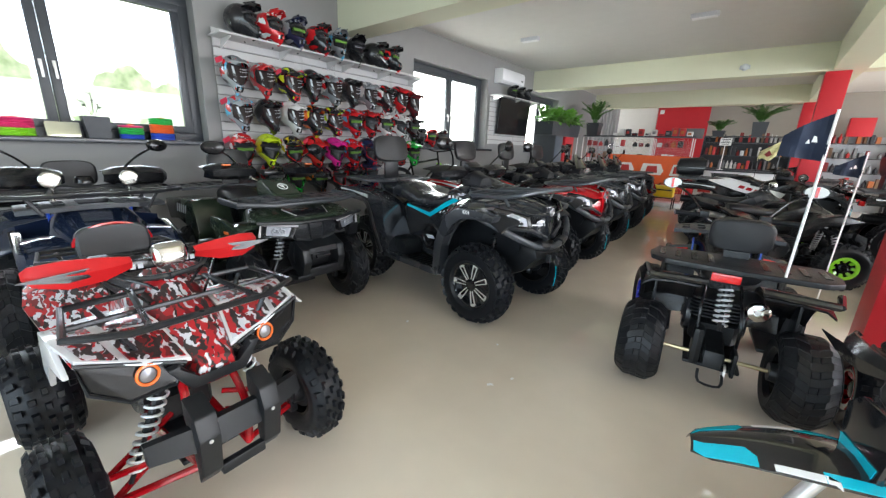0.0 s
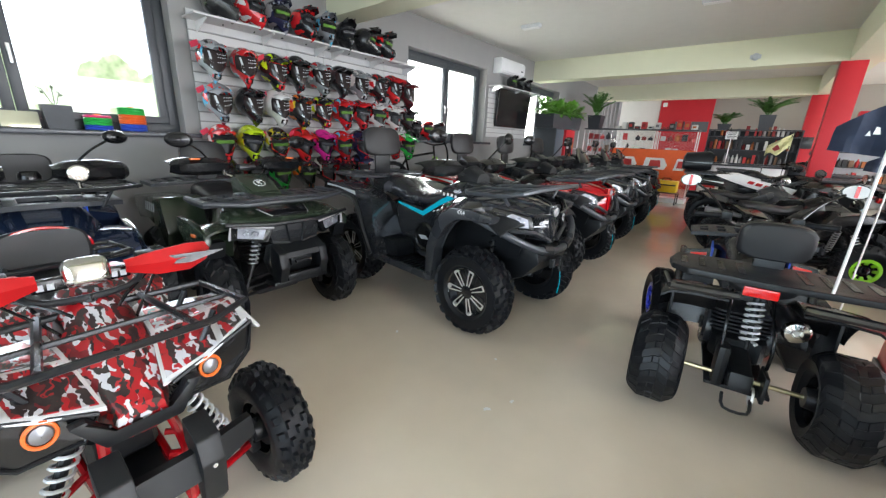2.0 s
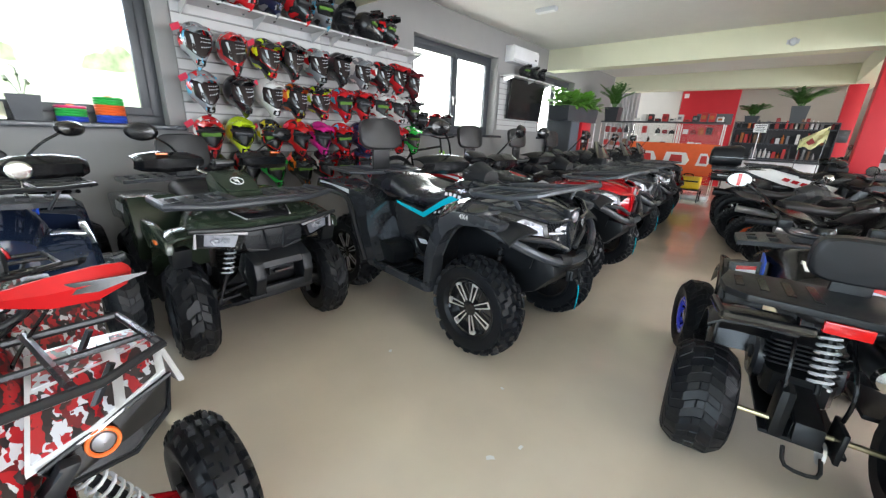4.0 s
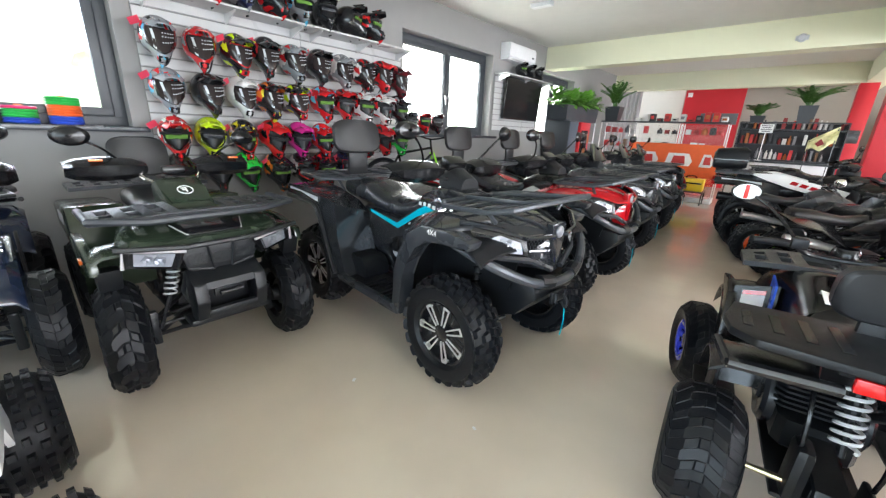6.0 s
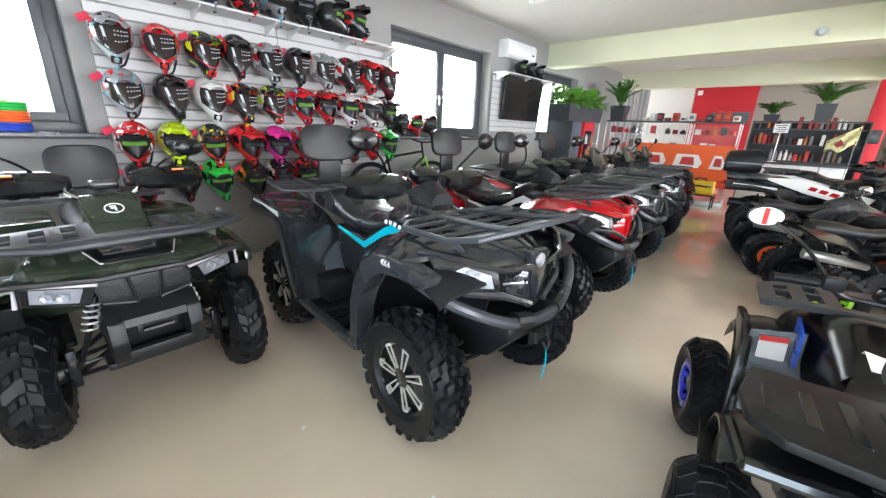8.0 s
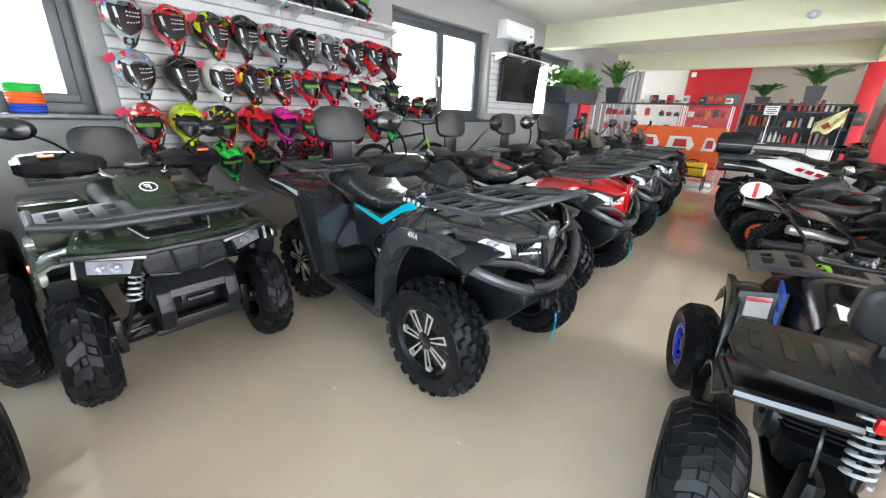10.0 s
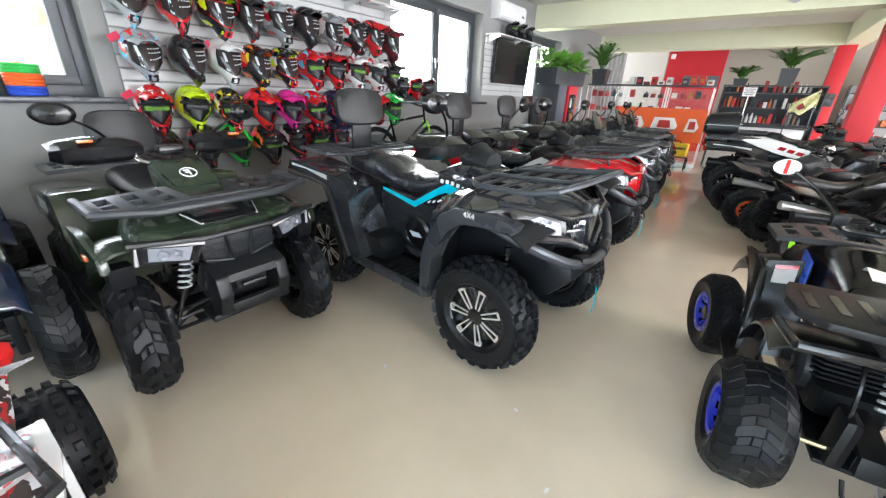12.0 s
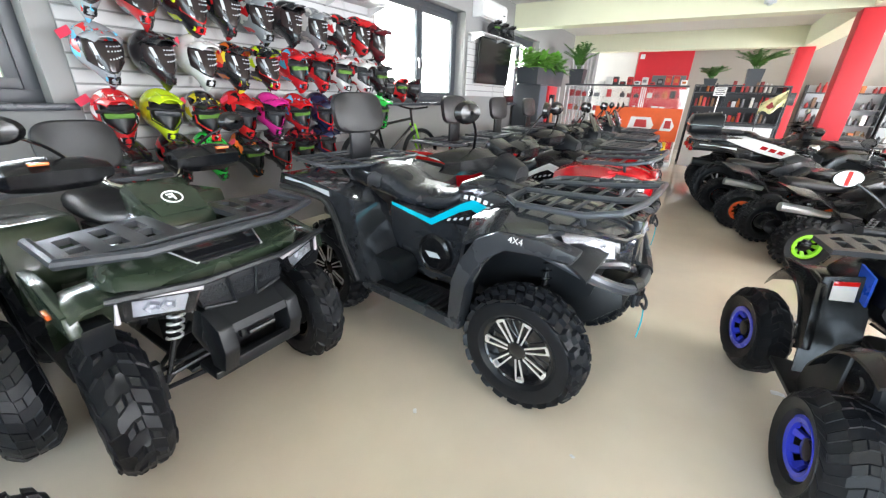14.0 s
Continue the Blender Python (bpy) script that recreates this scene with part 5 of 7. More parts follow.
        sheet(bm, [[(fx - 0.26, s * 0.15, 0.79), (fx - 0.26, s * 0.34, 0.75)], [(fx - 0.32, s * 0.15, 0.58), (fx - 0.32, s * 0.36, 0.55)], [(fx - 0.42, s * 0.15, 0.30), (fx - 0.42, s * 0.37, 0.28)]], (0.012, 0, 0))
        lg = part("leg_shield", bm, body, q)
        bm = B()
        panel(bm, [(fx - 0.275, s * 0.22, 0.755), (fx - 0.278, s * 0.31, 0.74), (fx - 0.304, s * 0.31, 0.65), (fx - 0.302, s * 0.22, 0.66)], 0.003 * s)
        part("warning_sticker", bm, M_STICK, lg, "white warning sticker")
        bm = B()
        panel(bm, [(fx - 0.279, s * 0.22, 0.756), (fx - 0.282, s * 0.31, 0.741), (fx - 0.288, s * 0.31, 0.720), (fx - 0.285, s * 0.22, 0.735)], 0.003 * s)
        part("sticker_band", bm, M_TAIL, lg)
        bm = B()
        prism(bm, [(0.16, 0.80), (0.3, 0.82), (0.26, 0.68), (0.14, 0.66)], "xz", s * 0.19, s * 0.20)
        part("blue_sticker", bm, M_BLUEST, q)
        bm = B()
        arch(bm, rx, R + 0.13, 0.34, 20, 108, s * 0.14, s * 0.43, 0.03, 0.012, 12, 1.0, 0.755)
        part("rear_fender", bm, body, q)
        bm = B()
        prism(bm, [(rx + 0.2, 0.66), (rx + 0.30, 0.6), (rx + 0.44, 0.40), (rx + 0.46, 0.27), (rx + 0.36, 0.24), (rx + 0.33, 0.29), (rx + 0.22, 0.27), (rx + 0.18, 0.40)], "xz", s * 0.36, s * 0.375, 0.005)
        part("mud_flap", bm, M_BLKM, q)
        bm = B()
        box(bm, (0.0, s * 0.33, 0.25), (0.4, 0.18, 0.025), 0.008)
        part("footboard", bm, M_BLKM, q)
        bm = B()
        tube(bm, [(rx - 0.17, s * 0.12, 0.755), (rx - 0.2, s * 0.4, 0.755)], 0.02, 8)
        tube(bm, [(rx - 0.2, s * 0.4, 0.755), (rx - 0.06, s * 0.43, 0.77)], 0.016, 8)
        part("rear_grab_tube", bm, M_GLOSS, q)
    bm = B()
    n = 9
    outer = [(rx + 0.14, 0.39), (rx - 0.02, 0.425), (rx - 0.13, 0.41), (rx - 0.19, 0.34)]
    poly = [(x, y) for x, y in outer] + [(rx - 0.21, 0.0)] + [(x, -y) for x, y in reversed(outer)] + [(rx + 0.15, 0)]
    prism(bm, poly, "xy", 0.825, 0.855, 0.008)
    rk = part("rear_rack", bm, M_BLKM, q)
    for s in (-1, 1):
        for i in range(4):
            bm = B()
            box(bm, (rx - 0.02, s * (0.12 + 0.08 * i), 0.8562), (0.2 - 0.02 * i, 0.03, 0.006), 0.002, seg=1)
            part("rack_slot", bm, M_BLK, rk)
    if tail:
        bm = B()
        box(bm, (rx - 0.20, 0.05, 0.80), (0.02, 0.13, 0.045), 0.006)
        part("tail_light", bm, M_TAIL, q)
    seat(q, -0.42, 0.06, 0.80, 0.15, 0.03)
    backrest(q, rx + 0.1, 0.99, 0.30, 0.19, True, rest_mat, -6)
    slab_rack(q, 0.28, 0.60, 0.33, 0.88, M_GREYM, "front_rack", 2)
    handlebar(q, 0.22, 1.02, 0.34, 0.06, None if not lamps else "big", M_BLK, mirror_h, face_mat, mk=0.66)
    bm = B()
    lathe(bm, [(-0.02, 0.04), (0.0, 0.05), (0.02, 0.05), (0.025, 0.001)], 20, pose(0.22, 0, 1.0, -90, 0, 0))
    part("instrument_display", bm, M_BLK, q)
    if face_mat:
        bm = B()
        sheet(bm, [[(-0.16, 0.10, 0.862), (-0.16, 0.02, 0.858)], [(-0.10, 0.11, 0.895), (-0.10, 0.03, 0.88)], [(-0.05, 0.10, 0.868), (-0.05, 0.03, 0.862)]], (0, 0, 0.003))
        part("paper_tag", bm, M_STICK, q, "folded white paper tag")
    if lamps:
        for s in (-1, 1):
            bm = B()
            tube(bm, [(0.5, s * 0.17, 0.91), (0.5, s * 0.17, 1.0)], 0.008, 6)
            lathe(bm, [(-0.05, 0.02), (-0.04, 0.042), (0.01, 0.046), (0.014, 0.04), (0.014, 0.001)], 20, pose(0.52, s * 0.17, 1.03, 0, 0, -90))
            sp = part("spot_lamp", bm, M_CHROME, q)
            bm = B()
            lathe(bm, [(0.015, 0.001), (0.015, 0.036)], 20, pose(0.52, s * 0.17, 1.03, 0, 0, -90))
            part("lamp_glass", bm, M_CHROME, sp)
        bar_rack(q, 0.26, 0.66, 0.42, 0.955, cross=3, name="front_carrier")
        bm = B()
        tube(bm, [(0.62, -0.3, 0.6), (0.78, -0.26, 0.62), (0.8, 0, 0.62), (0.78, 0.26, 0.62), (0.62, 0.3, 0.6)], 0.016, 8, soft=3)
        part("front_bumper", bm, M_STEEL, q)
    return q


# ---- small sport quad ----
def sport_quad(m, label, body, frame_mat, rim_mat, guard_mat=None, R=0.25, wb=0.92, rack=False, spring=None, group="parked sport quads", graphic=None, mirrors=0.0, face_mat=None, rest=False):
    q = thing("quad_bike", m, label, "quad bike", group)
    fx, rx = wb / 2, -wb / 2
    for s in (-1, 1):
        wheel(q, fx, s * 0.44, R, 0.17, R * 0.48, "knob", "ring", M_BLK, rim_mat)
        wheel(q, rx, s * 0.40, R - 0.01, 0.24, R * 0.46, "knob", "ring", M_BLK, rim_mat)
        shock(q, (fx - 0.0, s * 0.14, 0.60), (fx + 0.02, s * 0.29, 0.26), spring or M_SPRING, 0.03, 9)
        for x, zz in ((fx + 0.13, 0.22), (fx - 0.13, 0.22)):
            bm = B()
            tube(bm, [(x, s * 0.1, zz + 0.04), (fx, s * 0.35, 0.2)], 0.014, 8)
            tube(bm, [(x * 0.98, s * 0.1, zz + 0.14), (fx, s * 0.35, 0.31)], 0.012, 8)
            part("suspension_arm", bm, frame_mat, q)
        bm = B()
        box(bm, (fx, s * 0.36, 0.25), (0.05, 0.04, 0.17), 0.01)
        part("knuckle", bm, M_STEEL, q)
        bm = B()
        tube(bm, [(fx + 0.12, s * 0.09, 0.24), (fx + 0.1, s * 0.1, 0.44), (fx - 0.05, s * 0.08, 0.62), (0.1, s * 0.1, 0.66), (-0.3, s * 0.12, 0.58)], 0.016, 8, soft=4)
        tube(bm, [(fx + 0.12, s * 0.09, 0.24), (0.1, s * 0.12, 0.2), (-0.25, s * 0.12, 0.24), (-0.3, s * 0.12, 0.58)], 0.016, 8, soft=4)
        part("frame_tube", bm, frame_mat, q)
    bm = B()
    tube(bm, [(rx, -0.36, R), (rx, 0.36, R)], 0.014, 8)
    box(bm, (rx + 0.15, 0, R), (0.32, 0.07, 0.07), 0.02)
    part("rear_axle", bm, M_STEEL, q)
    shock(q, (rx + 0.2, 0, 0.60), (rx + 0.1, 0, 0.3), spring or M_SPRING, 0.034, 7)
    engine(q, -0.2, 0.2, 0.22, 0.50, 0.22)
    bm = B()
    lathe(bm, [(0, 0.09), (0.008, 0.09), (0.008, 0.05), (0.014, 0.03), (0.014, 0.001)], 24, pose(rx, 0.12, R))
    part("sprocket", bm, M_STEEL, q)
    bm = B()
    tube(bm, [(rx + 0.3, -0.12, 0.5), (rx + 0.05, -0.14, 0.54), (rx - 0.16, -0.14, 0.56)], [0.03, 0.045, 0.045], 12)
    part("exhaust", bm, M_ALU, q)
    # nose, tank, fenders
    bm = B()
    loft(bm, [sup(0.02, 0.1, 0.62, 0.80, 3), sup(0.15, 0.16, 0.60, 0.87, 3, taper=0.65), sup(0.32, 0.17, 0.60, 0.82, 3.2, taper=0.6), sup(0.48, 0.15, 0.56, 0.72, 3.4, taper=0.7), sup(0.64, 0.08, 0.52, 0.62, 3.4, taper=0.8)])
    part("nose_cover", bm, graphic or body, q)
    for s in (-1, 1):
        bm = B()
        sheet(bm, [[(0.60, s * 0.08, 0.63), (0.62, s * 0.24, 0.685), (0.56, s * 0.42, 0.735)],
                   [(0.42, s * 0.12, 0.73), (0.43, s * 0.28, 0.75), (0.38, s * 0.46, 0.755)],
                   [(0.22, s * 0.14, 0.74), (0.22, s * 0.30, 0.74), (0.18, s * 0.46, 0.71)],
                   [(0.08, s * 0.13, 0.66), (0.06, s * 0.26, 0.60), (0.02, s * 0.36, 0.50)]], (0, 0, -0.014))
        ff = part("front_fender", bm, body if rack else graphic or body, q)
        if rack:
            up = Vector((0, 0, 0.004))
            rows = [[Vector(v) for v in r] for r in ([(0.60, s * 0.08, 0.63), (0.62, s * 0.24, 0.685), (0.56, s * 0.42, 0.735)], [(0.42, s * 0.12, 0.73), (0.43, s * 0.28, 0.75), (0.38, s * 0.46, 0.755)], [(0.22, s * 0.14, 0.74), (0.22, s * 0.30, 0.74), (0.18, s * 0.46, 0.71)])]
            for a, b, c, d in ((0.05, 0.93, 0.04, 0.60), (0.05, 0.93, 0.68, 0.93), (1.0, 1.9, 0.05, 0.55), (1.0, 1.8, 0.66, 0.9)):
                bm = B()
                g = []
                for i in range(5):
                    u = a + (b - a) * i / 4
                    r0, r1, k = rows[int(u)], rows[min(int(u) + 1, 2)], u - int(u)
                    line = [p0.lerp(p1, k) for p0, p1 in zip(r0, r1)]
                    g.append([(line[0].lerp(line[1], 2 * w) if w < 0.5 else line[1].lerp(line[2], 2 * w - 1)) + up for w in (c, c + (d - c) * 0.33, c + (d - c) * 0.67, d)])
                sheet(bm, g, (0, 0, -0.003))
                part("fender_graphic", bm, graphic, ff, "red and black printed sticker")
        bm = B()
        prism(bm, [(0.60, 0.70), (0.42, 0.74), (0.18, 0.715), (0.02, 0.5), (0.12, 0.46), (0.26, 0.62), (0.46, 0.66)], "xz", s * 0.44, s * 0.46, 0.006)
        part("fender_side", bm, body, q)
        bm = B()
        sheet(bm, [[(rx - 0.22, s * 0.12, 0.72), (rx - 0.2, s * 0.3, 0.70), (rx - 0.14, s * 0.42, 0.66)],
                   [(rx, s * 0.12, 0.70), (rx + 0.02, s * 0.3, 0.68), (rx + 0.04, s * 0.45, 0.63)],
                   [(rx + 0.22, s * 0.13, 0.64), (rx + 0.24, s * 0.28, 0.58), (rx + 0.26, s * 0.40, 0.50)],
                   [(rx + 0.36, s * 0.14, 0.46), (rx + 0.36, s * 0.26, 0.42), (rx + 0.34, s * 0.36, 0.40)]], (0, 0, -0.012))
        part("rear_fender", bm, graphic or body, q)
        bm = B()
        prism(bm, [(0.16, 0.80), (-0.02, 0.72), (-0.15, 0.62), (0.02, 0.58), (0.2, 0.64)], "xz", s * 0.12, s * 0.165, 0.01)
        part("tank_side", bm, graphic or body, q)
        # lamp pods
        bm = B()
        loft(bm, [[Vector(p) for p in ((0.54, s * 0.09, 0.60), (0.50, s * 0.42, 0.70), (0.50, s * 0.40, 0.60), (0.52, s * 0.31, 0.54), (0.53, s * 0.14, 0.55))], [Vector(p) for p in ((0.612, s * 0.10, 0.622), (0.578, s * 0.425, 0.722), (0.575, s * 0.40, 0.62), (0.60, s * 0.30, 0.555), (0.615, s * 0.15, 0.565))]])
        lp = part("lamp_pod", bm, M_BLK, q)
        bm = B()
        tube(bm, [(0.612, s * 0.235 + 0.036 * math.cos(a), 0.630 + 0.036 * math.sin(a)) for a in (2 * math.pi * i / 24 for i in range(24))], 0.006, 6, closed=True)
        part("lamp_ring", bm, M_ORANGE, lp, "orange lamp ring")
        bm = B()
        lathe(bm, [(0, 0.032), (0.012, 0.026), (0.018, 0.012), (0.019, 0.001)], 18, pose(0.602, s * 0.235, 0.630, 0, 0, -90))
        part("lamp_glass", bm, M_REFL, lp)
        if rack:
            bm = B()
            tube(bm, [(0.616, s * 0.105, 0.628), (0.582, s * 0.425, 0.727), (0.578, s * 0.405, 0.615), (0.602, s * 0.30, 0.550), (0.617, s * 0.15, 0.560)], 0.007, 6, closed=True)
            part("pod_trim", bm, M_BLKM, lp)
    if rack:
        bm = B()
        prism(bm, [(-0.12, 0.725), (-0.075, 0.65), (0.075, 0.65), (0.12, 0.725), (0.16, 0.72), (0.095, 0.615), (-0.095, 0.615), (-0.16, 0.72)], "yz", 0.585, 0.625, 0.01)
        part("nose_frame", bm, M_BLKM, q)
    seat(q, rx - 0.14, 0.06, 0.735, 0.13, 0.03)
    handlebar(q, 0.2, 1.01, 0.36, 0.07, "wing" if guard_mat else None, guard_mat, mirrors, face_mat)
    bm = B()
    tube(bm, [(0.26, 0, 0.75), (0.22, 0, 0.94)], 0.02, 8)
    for s in (-1, 1):
        tube(bm, [(0.17, s * 0.18, 0.96), (0.28, s * 0.06, 0.9), (0.27, s * 0.03, 0.76)], 0.006, 6, soft=4)
        tube(bm, [(0.17, s * 0.2, 0.95), (0.3, s * 0.1, 0.86), (0.2, s * 0.08, 0.72)], 0.005, 6, soft=4)
    part("steering_stem", bm, M_BLK, q)
    bm = B()
    box(bm, (0.27, 0, 1.035), (0.085, 0.115, 0.095), 0.035, Euler((0, -0.3, 0)).to_matrix(), 4)
    part("meter_pod", bm, M_CHROME, q)
    bm = B()
    box(bm, (0.175, 0, 0.985), (0.04, 0.26, 0.045), 0.015)
    pad = part("bar_pad", bm, M_BLK, q)
    bm = B()
    for y in (-0.105, -0.08, 0.08, 0.105):
        box(bm, (0.196, y, 0.985), (0.003, 0.017, 0.02))
    part("pad_lettering", bm, M_GREYDECAL, pad, "pale maker's lettering")
    # bumper
    bm = B()
    sheet(bm, [[(0.63, -0.27, 0.40), (0.65, -0.27, 0.335)], [(0.68, -0.1, 0.415), (0.70, -0.1, 0.32)], [(0.68, 0.1, 0.415), (0.70, 0.1, 0.32)], [(0.63, 0.27, 0.40), (0.65, 0.27, 0.335)]], (-0.03, 0, 0))
    bp = part("front_bumper", bm, M_BLKM, q)
    for s in (-1, 1):
        bm = B()
        prism(bm, [(0.60, 0.50), (0.70, 0.46), (0.725, 0.38), (0.70, 0.22), (0.66, 0.17), (0.655, 0.36), (0.60, 0.42)], "xz", s * 0.075, s * 0.145, 0.008)
        part("bumper_upright", bm, M_BLKM, bp)
        bm = B()
        lathe(bm, [(0, 0.007), (0.005, 0.007), (0.005, 0.001)], 10, pose(0.722, s * 0.11, 0.37, 0, 0, -90))
        part("bolt", bm, M_ALU, bp)
    bm = B()
    box(bm, (0.685, 0, 0.205), (0.03, 0.16, 0.045), 0.008)
    part("bumper_plate", bm, M_BLKM, bp)
    for ch in q.children:
        kind = ch.name.split(".")[0]
        if kind in ("nose_cover", "front_fender", "fender_side", "tank_side", "lamp_pod", "rear_fender", "seat"):
            ch.matrix_basis = pose(-0.03 if kind != "seat" else 0, 0, 0.085) @ Matrix.Diagonal((1, 0.86, 1, 1))
        elif kind == "front_bumper":
            ch.matrix_basis = pose(0.05, 0, 0.12)
    if rack:
        bar_rack(q, 0.22, 0.60, 0.37, 0.885, cross=1, longs=2, r=0.013, name="front_rack")
        bar_rack(q, -0.80, -0.48, 0.30, 0.87, cross=2, longs=2, r=0.011, name="rear_rack")
    if rest:
        backrest(q, rx - 0.1, 0.93, 0.31, 0.2, True, None, -8)
        bm = B()
        tube(bm, [(rx - 0.09 , 0.162 * math.cos(a), 0.93 + 0.105 * math.sin(a)) for a in (math.pi * i / 16 for i in range(17))], 0.008, 6)
        part("backrest_piping", bm, M_REDP, q)
    return q


# ---- dirt bike ----
def dirt_bike(m, label):
    q = thing("dirt_bike", m, label, "dirt bike")
    for x, R in ((0.62, 0.25), (-0.58, 0.25)):
        hb = part_of("wheel", hub_mesh(0.09), M_STEEL, q, m=pose(x, 0, R))
        part_of("tyre", tyre_mesh(R, 0.09, R - 0.09, "knob"), M_RUB, hb)
        bm = B()
        lathe(bm, [(-0.02, R - 0.085), (-0.016, R - 0.1), (0.016, R - 0.1), (0.02, R - 0.085)], 36)
        part("rim", bm, M_ALU, hb)
        for i in range(18):
            bm = B()
            a = 2 * math.pi * i / 18
            tube(bm, [(0.03 * math.cos(a), 0.02 * (-1) ** i, 0.03 * math.sin(a)), ((R - 0.1) * math.cos(a + 0.2), 0, (R - 0.1) * math.sin(a + 0.2))], 0.002, 4)
            part("spoke", bm, M_ALU, hb)
    for s in (-1, 1):
        bm = B()
        tube(bm, [(0.62, s * 0.09, 0.25), (0.36, s * 0.09, 0.92)], 0.024, 12)
        part("fork_leg", bm, M_ALU, q)
    # front fender: long curved beak
    bm = B()
    g = []
    for f in [i / 12 for i in range(13)]:
        x = 0.26 + 0.62 * f
        z = 0.80 + 0.035 * math.sin(f * 2.4) - 0.09 * f * f
        w = 0.07 + 0.055 * math.sin(math.pi * min(1, f * 1.05) ** 0.8) if f < 0.97 else 0.035
        g.append([(x, -w, z - 0.02), (x, -w * 0.55, z + 0.004), (x, 0, z + 0.012), (x, w * 0.55, z + 0.004), (x, w, z - 0.02)])
    sheet(bm, g, (0, 0, -0.006))
    fd = part("front_fender", bm, M_GLOSS, q)
    for s in (-1, 1):
        for f0, f1, k0, k1, mat in ((0.74, 0.99, 0.45, 0.98, M_TEAL), (0.45, 0.68, 0.82, 0.98, M_STICK), (0.05, 0.5, 0.74, 0.98, M_TEAL)):
            bm = B()
            gg = []
            for i in range(7):
                f = f0 + (f1 - f0) * i / 6
                x = 0.26 + 0.62 * f
                z = 0.80 + 0.035 * math.sin(f * 2.4) - 0.09 * f * f
                w = 0.07 + 0.055 * math.sin(math.pi * min(1, f * 1.05) ** 0.8) if f < 0.97 else 0.04
                row = []
                for k in (k0 + (0.25 if i == 0 else 0), (k0 + k1) / 2, k1):
                    zz = z + 0.012 - 0.032 * k ** 1.7 + 0.004
                    row.append((x, s * w * k, zz))
                gg.append(row)
            sheet(bm, gg, (0, 0, -0.003))
            part("fender_graphic", bm, mat, fd)
    bm = B()
    prism(bm, [(-0.09, 0.78), (0.09, 0.78), (0.11, 0.95), (0.06, 1.0), (-0.06, 1.0), (-0.11, 0.95)], "yz", 0.44, 0.46, 0.006)
    npl = part("number_plate", bm, M_GLOSS, q)
    bm = B()
    prism(bm, [(-0.075, 0.80), (0.075, 0.80), (0.085, 0.85), (-0.085, 0.85)], "yz", 0.461, 0.464)
    part("plate_field", bm, M_TEAL, npl)
    bm = B()
    loft(bm, [sup(-0.2, 0.08, 0.72, 0.86, 3), sup(0.05, 0.11, 0.7, 0.94, 3), sup(0.25, 0.1, 0.72, 0.92, 3), sup(0.34, 0.05, 0.76, 0.88, 3)])
    part("tank", bm, M_GLOSS, q)
    for s in (-1, 1):
        bm = B()
        prism(bm, [(0.42, 0.86), (0.36, 0.66), (0.12, 0.56), (-0.02, 0.62), (-0.1, 0.82), (0.2, 0.9)], "xz", s * 0.11, s * 0.15, 0.012)
        sh = part("shroud", bm, M_GLOSS, q)
        bm = B()
        prism(bm, [(0.41, 0.85), (0.38, 0.76), (0.1, 0.72), (-0.04, 0.76), (0.1, 0.82)], "xz", s * 0.151, s * 0.154)
        part("shroud_graphic", bm, M_TEAL, sh)
        letters("RFZ", 0.09, M_STICK, sh, pose(0.2, s * 0.156, 0.75, 90, 0, 0 if s < 0 else 180))
    bm = B()
    loft(bm, [sup(-0.9, 0.06, 0.86, 0.89, 3), sup(-0.7, 0.09, 0.80, 0.88, 3), sup(-0.3, 0.1, 0.78, 0.86, 3), sup(0.1, 0.07, 0.84, 0.93, 3)])
    part("seat", bm, M_VINYL, q)
    bm = B()
    loft(bm, [sup(-1.0, 0.05, 0.86, 0.875, 3), sup(-0.8, 0.09, 0.78, 0.84, 3), sup(-0.4, 0.1, 0.66, 0.8, 3)])
    part("rear_fender", bm, M_TEAL, q)
    engine(q, -0.2, 0.2, 0.28, 0.62, 0.2)
    bm = B()
    tube(bm, [(0.36, 0, 0.9), (0.3, 0, 0.6), (0.15, 0, 0.3), (-0.2, 0, 0.28), (-0.25, 0, 0.7), (0.3, 0, 0.85)], 0.025, 8, soft=3)
    box(bm, (-0.4, 0, 0.33), (0.4, 0.14, 0.05), 0.015)
    part("frame", bm, M_STEEL, q)
    handlebar(q, 0.36, 1.06, 0.36, 0.08, "wing", M_BLK)
    return q


# ---- the vehicles in their places ----
def at(x, y, heading, front=None):
    """Pose of a vehicle; (x, y) is the middle between its axles."""
    return pose(x, y, 0, 0, 0, heading)


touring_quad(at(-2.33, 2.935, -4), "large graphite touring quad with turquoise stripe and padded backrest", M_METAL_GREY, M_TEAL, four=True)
touring_quad(at(-2.42, 4.52, -2), "large red and black touring quad with tubular racks", M_REDP, M_STICK, side=M_BLK)
touring_quad(at(-2.52, 5.85, -2), "large grey touring quad with a dark windshield", M_SILVER, None, rack="slab", shield=True)
touring_quad(at(-2.60, 7.2, -2), "large silver touring quad with moulded racks", M_SILVER, None, rack="slab", shield=True, wheel_kind="y")
touring_quad(at(-2.75, 8.65, -2), "black sport touring quad with a red bumper", M_GREY, None, rack="slab", bumper=M_REDP, rest=False, shield=True)
touring_quad(at(0.02, 8.68, 6), "black and silver long quad with a black top case", M_BLK, None, R=0.345, wheel_kind="y", case=True, rest=False, rack="slab", mirrors=False, stripe=True)
utility_quad(at(-3.43, 1.56, 1), "dark green utility quad with moulded grey racks", M_GREEN)
